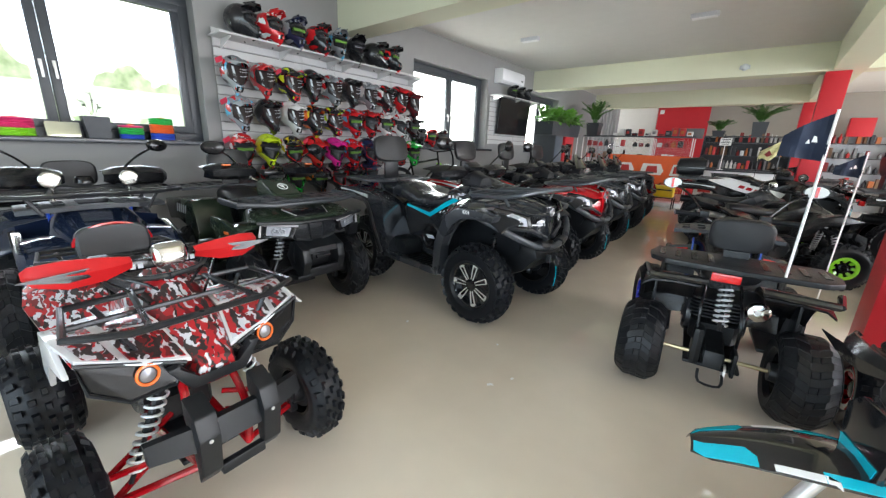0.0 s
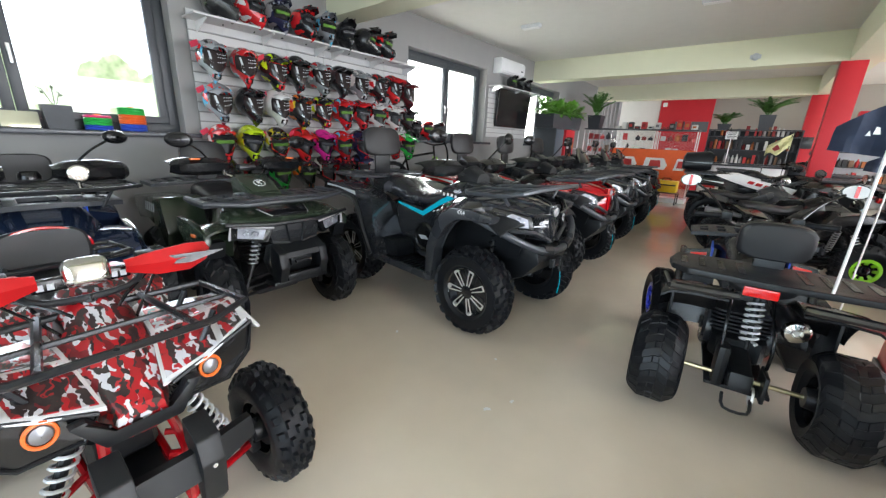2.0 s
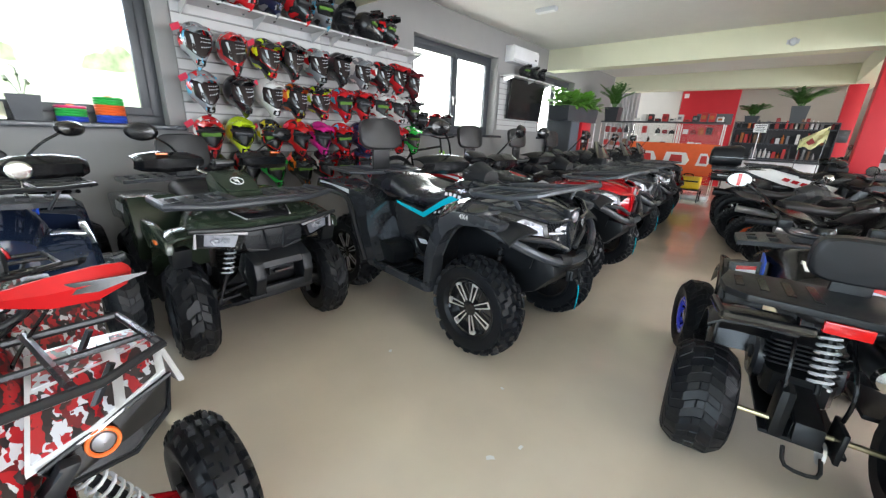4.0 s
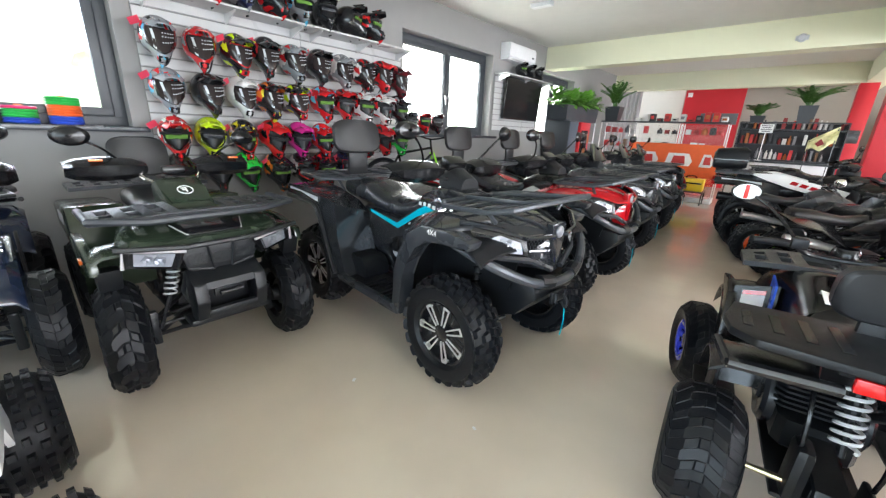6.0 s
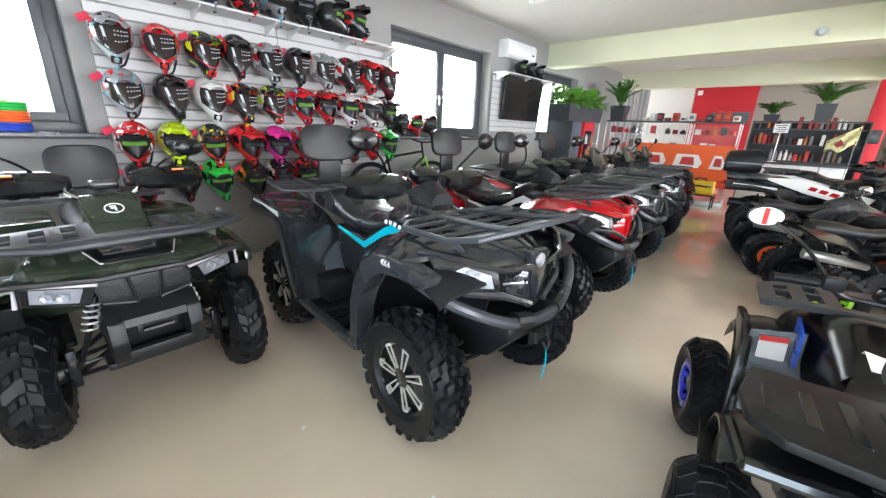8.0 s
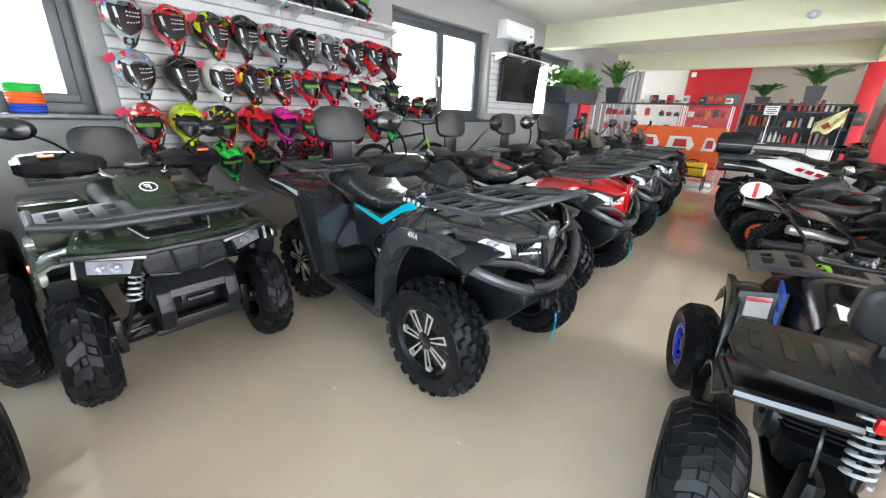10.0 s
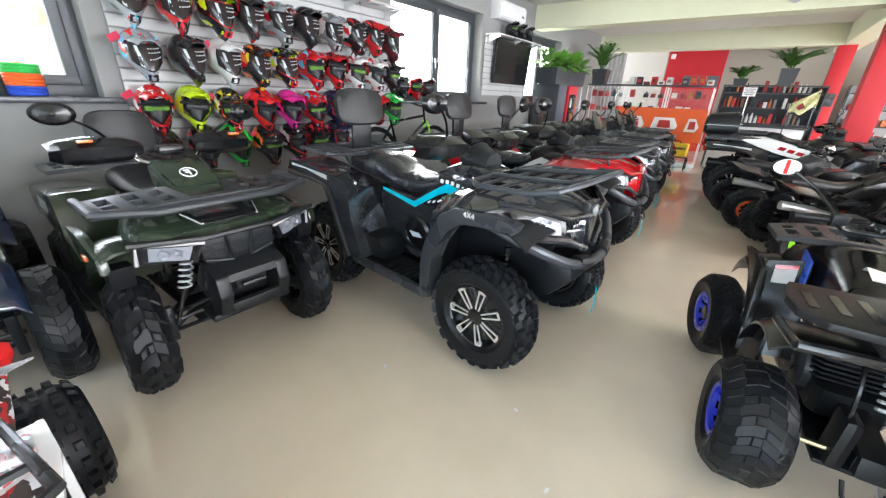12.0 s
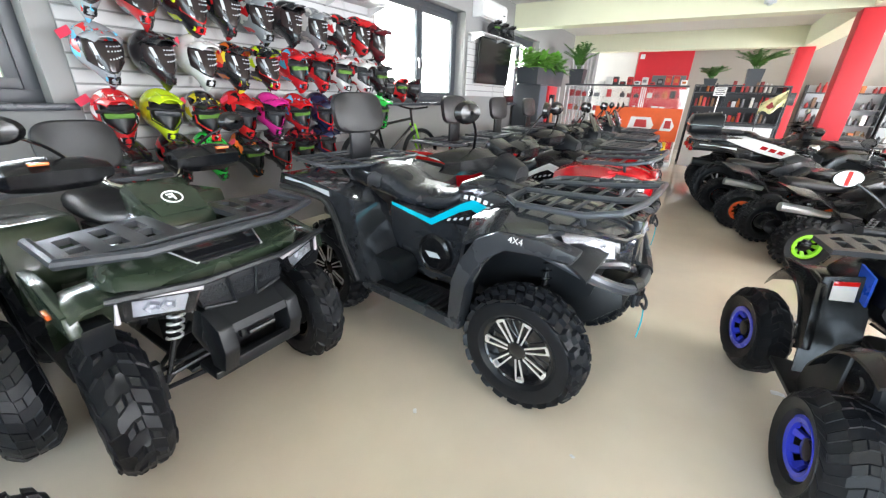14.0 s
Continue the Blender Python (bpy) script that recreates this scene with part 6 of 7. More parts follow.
# white mirror faces here: the ceiling's reflection put in as colour
youth_utility_quad(at(-0.06, 3.075, 97), "black youth quad with blue rims seen from behind", M_BLK, M_BLUE, face_mat=M_STICK)
youth_utility_quad(at(-3.84, 0.40, 0) @ Matrix.Scale(1.1, 4), "black youth quad with round chrome spot lamps", M_BLUEB, M_BLK, lamps=True, R=0.28, wb=1.0)
sport_quad(at(-1.93, 0.365, 3) @ Matrix.Scale(0.95, 4), "red and white sport quad with printed graphics and red hand guards", M_WHITEP, M_REDP, M_REDP, M_REDG, rack=True, graphic=M_GRAPH, rest=True, R=0.262)
sport_quad(at(1.13, 2.33, 95), "red sport quad with red rims", M_REDP, M_STEEL, M_REDP, M_REDP)
sport_quad(at(0.33, 6.22, 18), "black sport quad with lime green rims", M_BLK, M_STEEL, M_LIME, None, R=0.27, mirrors=0.16)
sport_quad(at(-0.08, 7.42, 14), "black and white sport quad with orange rims", M_BLK, M_STEEL, M_ORIM, None, R=0.27, graphic=M_GREY)
dirt_bike(at(0.70, 1.41, 198) @ Matrix.Scale(0.84, 4), "black dirt bike with turquoise graphics")


# ---- helmets ----
def shell_at(az, el, grow=1.0):
    """A point of a motocross helmet's surface: skull above, wedge-shaped chin bar below."""
    c = math.cos(az)
    x = 0.155 * math.cos(el) * c
    y = 0.122 * math.cos(el) * math.sin(az)
    z = 0.135 * math.sin(el)
    if c > 0 and el < 0.2:
        f = c ** 2.5 * min(1, (0.2 - el) / 0.65)
        x += 0.075 * f
        z -= 0.085 * f
        y *= 1 - 0.5 * f
    if c < 0 and el < 0:
        z -= 0.01
    return Vector((x * grow, y * grow, z * grow))


def shell_points(i, j, n, k, grow=1.0):
    """The same by index: azimuth i of n, elevation j of k."""
    az = 2 * math.pi * i / n
    el = -math.pi * 0.42 + math.pi * 0.92 * j / k
    return shell_at(az, el, grow), az, el


def helmet_shell(bm, open_face=True):
    n, k = 28, 16
    vs = [[bm.verts.new(shell_points(i, j, n, k)[0]) for i in range(n)] for j in range(k + 1)]
    for j in range(k):
        for i in range(n):
            az = 2 * math.pi * (i + 0.5) / n
            el = -math.pi * 0.42 + math.pi * 0.92 * (j + 0.5) / k
            az = az if az < math.pi else az - 2 * math.pi
            if open_face and abs(az) < 0.98 and -0.25 < el < 0.45:
                continue
            bm.faces.new((vs[j][i], vs[j][(i + 1) % n], vs[j + 1][(i + 1) % n], vs[j + 1][i]))
    bm.faces.new(vs[-1])
    bmesh.ops.recalc_face_normals(bm, faces=bm.faces)
    bmesh.ops.solidify(bm, geom=list(bm.faces), thickness=0.008)


def helmet_liner(bm):
    n, k = 20, 10
    vs = [[bm.verts.new(shell_points(i, j, n, k, 0.86)[0] - Vector((0.012, 0, 0))) for i in range(n)] for j in range(k + 1)]
    for j in range(k):
        for i in range(n):
            bm.faces.new((vs[j][i], vs[j][(i + 1) % n], vs[j + 1][(i + 1) % n], vs[j + 1][i]))
    bm.faces.new(vs[-1])
    bm.faces.new(vs[0][::-1])


def helmet_visor(bm):
    g = []
    for j in range(6):
        el = -0.26 + 0.74 * j / 5
        row = []
        for i in range(13):
            az = -0.92 + 1.84 * i / 12
            row.append(shell_at(az, el, 1.025))
        g.append(row)
    sheet(bm, g, (-0.004, 0, 0))


def helmet_peak(bm):
    g = []
    for f, w, z in ((0, 0.100, 0.092), (0.35, 0.100, 0.114), (0.7, 0.088, 0.118), (1.0, 0.058, 0.108)):
        x = 0.075 + 0.155 * f
        g.append([(x - 0.015, -w, z - 0.03), (x, -w * 0.6, z), (x + 0.008, 0, z + 0.008), (x, w * 0.6, z), (x - 0.015, w, z - 0.03)])
    sheet(bm, g, (0, 0, -0.006))
    for s in (-1, 1):
        box(bm, (0.155, s * 0.045, 0.122), (0.13, 0.012, 0.012), 0.003, seg=1)


def helmet_vent(bm):
    for i in range(4):
        box(bm, (0.198 - 0.003 * i, 0, -0.155 + 0.014 * i), (0.014, 0.06 - 0.012 * abs(i - 1), 0.008), 0.002, seg=1)
    box(bm, (0.192, 0, -0.135), (0.012, 0.06, 0.05), 0.005, Euler((0, 0.5, 0)).to_matrix())


def helmet_rim(bm):
    pts = []
    for az, el in ((-0.9, -0.24), (-0.9, 0.46), (-0.5, 0.47), (0, 0.47), (0.5, 0.47), (0.9, 0.46), (0.9, -0.24), (0.5, -0.24), (0.25, -0.24), (0, -0.24), (-0.25, -0.24), (-0.5, -0.24)):
        pts.append(shell_at(az, el, 1.015))
    tube(bm, pts, 0.0055, 6, closed=True)


TINTS = {}


def tint(*names):
    """Printed shell colours, one material a set."""
    table = {"black": (0.015, 0.015, 0.017), "white": (0.78, 0.77, 0.76), "red": (0.62, 0.015, 0.02), "grey": (0.28, 0.29, 0.31), "lime": (0.62, 0.82, 0.02), "pink": (0.85, 0.03, 0.35),
             "blue": (0.04, 0.22, 0.6), "sky": (0.12, 0.5, 0.75), "orange": (0.85, 0.2, 0.03), "yellow": (0.85, 0.7, 0.04), "green": (0.03, 0.6, 0.08), "maroon": (0.12, 0.01, 0.015), "navy": (0.015, 0.02, 0.06)}
    if names not in TINTS:
        cols = [table[n] for n in names]
        key = "_".join(names) + "_shell"
        TINTS[names] = material(key, cols[0], 0.25, 0, 0.06, 30, 0, 200, 0.5) if len(names) == 1 else mottled(key, cols, 24.0, 0.25, 0.5, 0.6, 0.60)
    return TINTS[names]


def helmet(m, label, shell, trim, visor=False, tag=True, group="helmets on the slat wall"):
    h = thing("motocross_helmet", m, label, "helmet", group)
    for nm, key, fn, mat in (("shell", "h_shell", helmet_shell, shell), ("liner", "h_liner", helmet_liner, M_VINYL), ("peak", "h_peak", helmet_peak, shell), ("chin_vent", "h_vent", helmet_vent, trim), ("eyeport_trim", "h_rim", helmet_rim, trim)):
        me = shared(key, fn).copy()
        me.materials.clear()
        part_of(nm, me, mat, h)
    if visor:
        me = shared("h_visor", helmet_visor)
        part_of("visor", me, M_VISOR, h, "clear smoked visor with protective film")
        bm = B()
        for i in range(5):
            for j in range(3):
                p = shell_at(0.05 + 0.15 * i, 0.02 + 0.14 * j, 1.035)
                box(bm, p, (0.004, 0.007, 0.007))
        tagged(part("visor_print", bm, M_GREYDECAL, h), kind="stuff")
        bm = B()
        sheet(bm, [[shell_at(-0.55, -0.2, 1.032), shell_at(-0.38, -0.25, 1.032)], [shell_at(-0.5, 0.1, 1.032), shell_at(-0.36, 0.1, 1.032)], [shell_at(-0.6, 0.36, 1.032), shell_at(-0.45, 0.38, 1.032)]], (-0.002, 0, 0))
        part("protective_film", bm, M_GREYDECAL, h)
    else:
        bm = B()
        box(bm, (0.125, 0, 0.0), (0.03, 0.15, 0.035), 0.012)
        part("face_padding", bm, M_PADG if int(m.translation.y * 10) % 2 else M_GREYM, h)
        bm = B()
        tube(bm, [(0.10, -0.1, 0.02), (0.15, -0.05, 0.035), (0.16, 0, 0.03), (0.15, 0.05, 0.035), (0.10, 0.1, 0.02)], 0.012, 6, soft=3)
        part("brow_pad", bm, M_VINYL, h)
    bm = B()
    tube(bm, [(-0.03, 0.09, -0.10), (-0.02, 0.06, -0.19), (0.0, 0.03, -0.21)], 0.008, 5, soft=3)
    part("chin_strap", bm, M_VINYL, h)
    if tag:
        bm = B()
        box(bm, (0.02, -0.14, 0.07), (0.004, 0.07, 0.05))
        bmesh.ops.rotate(bm, verts=bm.verts, cent=(0.02, -0.14, 0.07), matrix=Euler((0.5, 0.2, 0.3)).to_matrix())
        part("price_tag", bm, M_PINKTAG, h)
    return h


M_PADG = material("green_padding", (0.10, 0.22, 0.03), 0.8, 0, 0.2, 60)
M_VISOR = material("smoked_visor", (0.03, 0.022, 0.022), 0.14, 0, 0.1, 20, 0, 200, 0.1, 0.35)
M_PINKTAG = material("red_price_tag", (0.7, 0.05, 0.1), 0.5, 0, 0.05, 30)
rnd = random.Random(7)
ROWS_OF_HELMETS = (
    (2.12, True, (("grey", "sky", "red", "black"), ("red", "red", "grey"), ("black", "black", "lime"), ("black", "red", "black"), ("grey", "black", "white", "red"), ("black",), ("grey", "white"), ("black", "white", "red"), ("red", "black"), ("maroon", "black"))),
    (1.71, True, (("grey", "navy", "sky", "red"), ("black",), ("white",), ("black", "yellow", "red", "orange"), ("black", "white", "lime"), ("red", "red", "sky"), ("red", "black"), ("white", "black", "red"), ("white", "black", "red"), ("black", "black", "grey"))),
    (1.31, False, (("red", "red", "white"), ("lime",), ("black", "white", "yellow"), ("red", "red", "black"), ("pink", "black", "pink"), ("red", "red", "sky"), ("navy",), ("black", "red"), ("red", "black"), ("green", "black", "white"))),
    (0.96, False, (("black", "grey", "black"), ("black", "red", "black"), ("green", "green", "black"), ("black", "orange", "black"), ("black", "white", "black"), ("black", "red"), ("navy", "black"))),
)
for z, visor, kinds in ROWS_OF_HELMETS:
    for i, names in enumerate(kinds):
        vz = visor and not (z < 2 and i > 4)
        trim = tint("black") if names[0] in ("red", "white", "lime", "grey", "blue", "pink", "green") or i % 2 else tint("red")
        words = " and ".join(dict.fromkeys(names))
        helmet(pose(-4.76 + rnd.uniform(-0.01, 0.01), 1.97 + 0.311 * i + rnd.uniform(-0.015, 0.015), z + 0.025 + rnd.uniform(-0.015, 0.015), rnd.uniform(-5, 5), 15 + rnd.uniform(-5, 6), rnd.uniform(-12, 6)) @ Matrix.Scale(1.16, 4), f"{words} helmet hung on white slats", tint(*names), trim, vz, i % 3 != 1)
        hk = thing("display_hook", pose(-4.96, 1.97 + 0.311 * i, z + 0.02), "small chrome hook pushed into the slat board", "hook", "display hooks")
        bm = B()
        tube(bm, [(0.0, 0, 0), (0.1, 0, 0.0), (0.12, 0, 0.02)], 0.004, 6)
        part("peg", bm, M_CHROME, hk)
for i, names in enumerate((("black",), ("red", "red", "white"), ("navy", "grey"), ("black", "red"), ("grey", "sky", "black"), ("black",), ("black",), ("black", "red", "black"))):
    helmet(pose(-4.80, 2.09 + 0.316 * i, 2.705, 0, -4, rnd.uniform(-15, 35)) @ Matrix.Scale(1.1, 4), f"{' and '.join(dict.fromkeys(names))} motocross helmet standing on the shelf", tint(*names), tint("black"), False, False, "helmets on the wall shelf")
for i, names in enumerate((("black",), ("black",), ("black",))):
    helmet(pose(-4.80, 8.12 + 0.34 * i, 2.70, 0, -4, -20) @ Matrix.Scale(0.85, 4), "black helmet standing on the shelf above the television", tint(*names), tint("black"), False, False, "helmets above the television")
for i, names in enumerate((("black", "grey"), ("red", "red", "black"), ("black", "maroon"))):
    helmet(pose(-5.03, 5.28 + 0.3 * i, 1.58, 0, -4, -25), "helmet standing on the window sill", tint(*names), tint("black"), False, False, "helmets on the window sill")


# ---- plants ----
def leaf(bm, root, way, up, L, w):
    way, up = Vector(way).normalized(), Vector(up)
    side = way.cross(up)
    side = side.normalized() if side.length > 1e-4 else Vector((1, 0, 0))
    nrm = side.cross(way)
    p = [root, root + way * L * 0.35 + side * w, root + way * L * 0.75 + side * w * 0.7 - nrm * L * 0.05, root + way * L - nrm * L * 0.15, root + way * L * 0.75 - side * w * 0.7 - nrm * L * 0.05, root + way * L * 0.35 - side * w]
    mid = root + way * L * 0.5 - nrm * w * 0.25
    v = [bm.verts.new(a) for a in p]
    c = bm.verts.new(mid)
    for i in range(6):
        bm.faces.new((c, v[i], v[(i + 1) % 6]))


def pot(parent, w, h, mat, z=0.0, square=True):
    bm = B()
    if square:
        loft(bm, [[Vector((sx * w * k / 2, sy * w * k / 2, z + zz)) for sx, sy in ((1, 1), (-1, 1), (-1, -1), (1, -1))] for zz, k in ((0, 0.8), (h, 1.0), (h, 0.9), (h - 0.04, 0.88))])
    else:
        lathe(bm, [(0, 0.001), (0, w * 0.38), (h, w / 2), (h, w / 2 - 0.012), (h - 0.04, w / 2 - 0.02), (h - 0.04, 0.001)], 20, Matrix.Translation((0, 0, z)) @ pose(0, 0, 0, 90, 0, 0))
    return part("pot", bm, mat, parent, smooth=not square)


def zz_plant(m, label, h=0.55, n=14, seed=1, potw=0.3, poth=0.32, spread=0.5):
    t = thing("potted_plant", m, label, "plant", "potted plants")
    pot(t, potw, poth, M_ANTH)
    r = random.Random(seed)
    for k in range(n):
        a = 2 * math.pi * k / n + r.uniform(-0.3, 0.3)
        s = spread * r.uniform(0.35, 1.0)
        hh = h * r.uniform(0.6, 1.0)
        pts = smoothed([(0.03 * math.cos(a), 0.03 * math.sin(a), poth - 0.03), (s * 0.35 * math.cos(a), s * 0.35 * math.sin(a), poth + hh * 0.6), (s * math.cos(a), s * math.sin(a), poth + hh)], 6)
        bm = B()
        tube(bm, pts, 0.006, 5)
        for i in range(3, len(pts)):
            d = pts[i] - pts[i - 1]
            side = d.cross(Vector((0, 0, 1))).normalized()
            for sg in (-1, 1):
                leaf(bm, pts[i], side * sg + d.normalized() * 0.8 + Vector((0, 0, r.uniform(-0.1, 0.3))), (0, 0, 1), r.uniform(0.09, 0.14), 0.03)
        part("stem", bm, M_LEAF, t)
    return t


def trailing_plant(m, label, L, W, H, seed=3, leaves=360):
    t = thing("planter_with_trailing_plants", m, label, "plant")
    bm = B()
    loft(bm, [[Vector((sx * W * k / 2, sy * L * k / 2, zz)) for sx, sy in ((1, 1), (-1, 1), (-1, -1), (1, -1))] for zz, k in ((0, 0.96), (H, 1.0), (H, 0.93), (H - 0.05, 0.92))])
    part("planter", bm, M_ANTH, t, smooth=False)
    r = random.Random(seed)
    for k in range(10):
        bm = B()
        c = Vector((r.uniform(-W, W) * 0.35, L * (-0.45 + 0.1 * k), H))
        for i in range(leaves // 10):
            a, e = r.uniform(0, 6.28), r.uniform(-0.2, 1.2)
            d = Vector((math.cos(a) * math.cos(e), math.sin(a) * math.cos(e), math.sin(e)))
            root = c + d * r.uniform(0.04, 0.3) + Vector((0, 0, 0.05))
            leaf(bm, root, d + Vector((0, 0, -0.6 * r.random())), (0, 0, 1), r.uniform(0.12, 0.2), r.uniform(0.04, 0.065))
        part("foliage", bm, M_LEAFB, t)
    return t


M_LEAFB = material("bright_green_leaf", (0.12, 0.30, 0.04), 0.35, 0, 0.3, 30, 0, 200, 0.15, 0.5, 0.06, 0.25)


# ---- wall fixtures ----
ac = thing("air_conditioner", pose(-5.0, 8.15, 2.98), "white split air conditioner high on the wall", "air conditioner")
bm = B()
loft(bm, [[Vector((x, y, z)) for x, z in ((0, -0.15), (0.16, -0.15), (0.215, -0.09), (0.22, 0.1), (0.19, 0.15), (0, 0.15))] for y in (-0.5, 0.5)])
part("housing", bm, M_WHITEP, ac)
bm = B()
box(bm, (0.185, 0, -0.122), (0.05, 0.84, 0.012), 0.004, Euler((0, 0.75, 0)).to_matrix())
part("louvre", bm, M_SLAT, ac)
bm = B()
box(bm, (0.2185, 0.38, -0.02), (0.004, 0.09, 0.03), 0.001)
part("display_window", bm, M_GREYM, ac)

tv = thing("television", pose(-4.90, 8.44, 2.14, 0, 4, 0), "black flat screen television on the wall", "television")
bm = B()
box(bm, (0.02, 0, 0), (0.05, 1.42, 0.80), 0.008)
part("casing", bm, M_BLK, tv)
bm = B()
box(bm, (0.047, 0, 0.008), (0.006, 1.38, 0.75))
part("screen", bm, M_SCREEN, tv)
bm = B()
box(bm, (-0.022, 0, 0), (0.03, 0.3, 0.3))
part("wall_bracket", bm, M_STEEL, tv)

for x, y in ((-3.66, 6.69), (-1.04, 6.86)):
    lamp = thing("ceiling_lamp", pose(x, y, CEIL), "small white emergency lamp on the ceiling", "lamp", "ceiling lamps")
    bm = B()
    box(bm, (0, 0, -0.03), (0.34, 0.12, 0.06), 0.015)
    part("housing", bm, M_GREYDECAL, lamp)
    bm = B()
    box(bm, (0, 0, -0.064), (0.3, 0.09, 0.012), 0.004)
    part("diffuser", bm, M_STICK, lamp)
det = thing("motion_detector", pose(-0.62, 9.51, 3.06), "small white motion detector on the beam", "detector")
bm = B()
lathe(bm, [(0, 0.06), (-0.03, 0.06), (-0.06, 0.04), (-0.065, 0.001)], 18, pose(0, 0, 0, 0, 0, 0))
box(bm, (0, -0.02, 0), (0.16, 0.03, 0.07), 0.01)
part("housing", bm, M_GREYDECAL, det)


# ---- things on the sill of the near window ----
def box_thing(name, m, s, mat, label, category, bev=0.006, group=""):
    t = thing(name, m, label, category, group)
    bm = B()
    box(bm, (0, 0, s[2] / 2), s, bev)
    part("body", bm, mat, t)
    return t


SILL = 1.368
M_PINK = material("pink_plastic", (0.75, 0.03, 0.15), 0.35, 0, 0.06, 30)
M_GRN = material("green_plastic", (0.03, 0.45, 0.08), 0.35, 0, 0.06, 30)
M_ORG = material("orange_plastic", (0.85, 0.14, 0.03), 0.35, 0, 0.06, 30)
M_BLU = material("blue_plastic", (0.03, 0.08, 0.5), 0.35, 0, 0.06, 30)
M_PALE = material("pale_mirror_glass", (0.8, 0.8, 0.62), 0.12, 0.6, 0.05, 10)


def coil_stack(y, label, layers, r=0.1):
    """Stacked coils of coloured cord."""
    t = thing("stack_of_straps", pose(-5.05, y, SILL), label, "straps", "stacks on the sill")
    z = 0.012
    for mat, n in layers:
        for i in range(n):
            bm = B()
            tube(bm, [((r - 0.004 * (i % 2)) * 0.8 * math.cos(a), r * math.sin(a), z) for a in (2 * math.pi * k / 16 for k in range(16))], 0.012, 6, closed=True)
            part("coil", bm, mat, t)
            z += 0.022
    bm = B()
    box(bm, (0, 0, z - 0.005), (0.05, 0.05, 0.012), 0.004)
    part("clip", bm, M_ORG, t)
    return t


coil_stack(1.265, "stack of green, orange and blue coiled straps", ((M_BLU, 3), (M_ORG, 4), (M_GRN, 3)))
coil_stack(1.0, "low stack of blue and green coiled straps", ((M_BLU, 2), (M_GRN, 3), (M_PINK, 1)), 0.095)
coil_stack(0.2, "stack of pink and lime coiled straps", ((M_LIME, 3), (M_PINK, 4)), 0.11)
coil_stack(-0.1, "stack of pink coiled straps", ((M_LIME, 2), (M_PINK, 3)), 0.11)
box_thing("picture_mirror", pose(-5.06, 0.5, SILL, 0, -12, 0), (0.03, 0.24, 0.14), M_PALE, "small pale mirror leaning on the sill", "mirror", 0.03)
pl = thing("potted_plant", pose(-5.05, 0.735, SILL), "sparse succulent in a square black pot", "plant", "potted plants")
pot(pl, 0.2, 0.2, M_ANTH)
for k, (dx, dy, hh) in enumerate(((0.0, 0.0, 0.22), (0.02, -0.07, 0.14), (-0.02, 0.05, 0.12))):
    bm = B()
    tube(bm, [(0, 0, 0.17), (dx, dy * 0.6, 0.2 + hh * 0.5), (dx, dy, 0.2 + hh)], 0.004, 5, soft=3)
    for a in range(4):
        leaf(bm, Vector((dx, dy, 0.2 + hh * (0.6 + 0.1 * a))), (math.cos(a * 1.7), math.sin(a * 1.7), 0.5), (0, 0, 1), 0.07, 0.014)
    part("stem", bm, M_LEAF, pl)


# ---- flags on poles ----
def pole_flag(x, y, z, top, lean, label, low=0.72):
    t = thing("flag_on_pole", pose(x, y, z), label, "flag", "pole flags")
    bm = B()
    tube(bm, [(0, 0, 0), (lean[0], lean[1], top)], 0.006, 8)
    part("pole", bm, M_STICK, t)
    g = []
    for i in range(9):
        f = i / 8
        wob = 0.03 * math.sin(f * 7)
        a = Vector((lean[0], lean[1], top * 0.985)) + Vector((-0.16 * f, wob, -0.07 * f - 0.03 * f * f))
        b = Vector((lean[0] * low, lean[1] * low, top * low)) + Vector((-0.165 * f, wob, 0.02 * f))
        g.append([a.lerp(b, k / 6) + Vector((0, 0.012 * math.sin(6 * f + k), 0)) for k in range(7)])
    bm = B()
    sheet(bm, g, (0, 0.002, 0))
    fl = part("cloth", bm, M_FLAG, t)
    bm = B()
    c = Vector((lean[0], lean[1], top)) * ((1 + low) / 2) + Vector((-0.06, -0.034, -0.03))
    panel(bm, [c + Vector(v) for v in ((0, 0, 0), (0.02, 0, 0.0), (0.014, 0, 0.024), (0.004, 0, 0.028))], 0.002)
    panel(bm, [c + Vector(v) for v in ((-0.02, 0, -0.006), (-0.004, 0, -0.006), (-0.01, 0, 0.014))], 0.002)
    part("emblem", bm, M_STICK, fl)


M_FLAG = material("navy_cloth", (0.02, 0.03, 0.06), 0.85, 0, 0.15, 60, 0.4, 900)
pole_flag(0.20, 2.44, 0.84, 0.80, (0.01, 0.01), "navy pennant on a white whip pole fixed to the quad rack")
pole_flag(0.62, 4.6, 0.0, 1.5, (0.02, 0.01), "navy pennant on a white whip pole", 0.86)


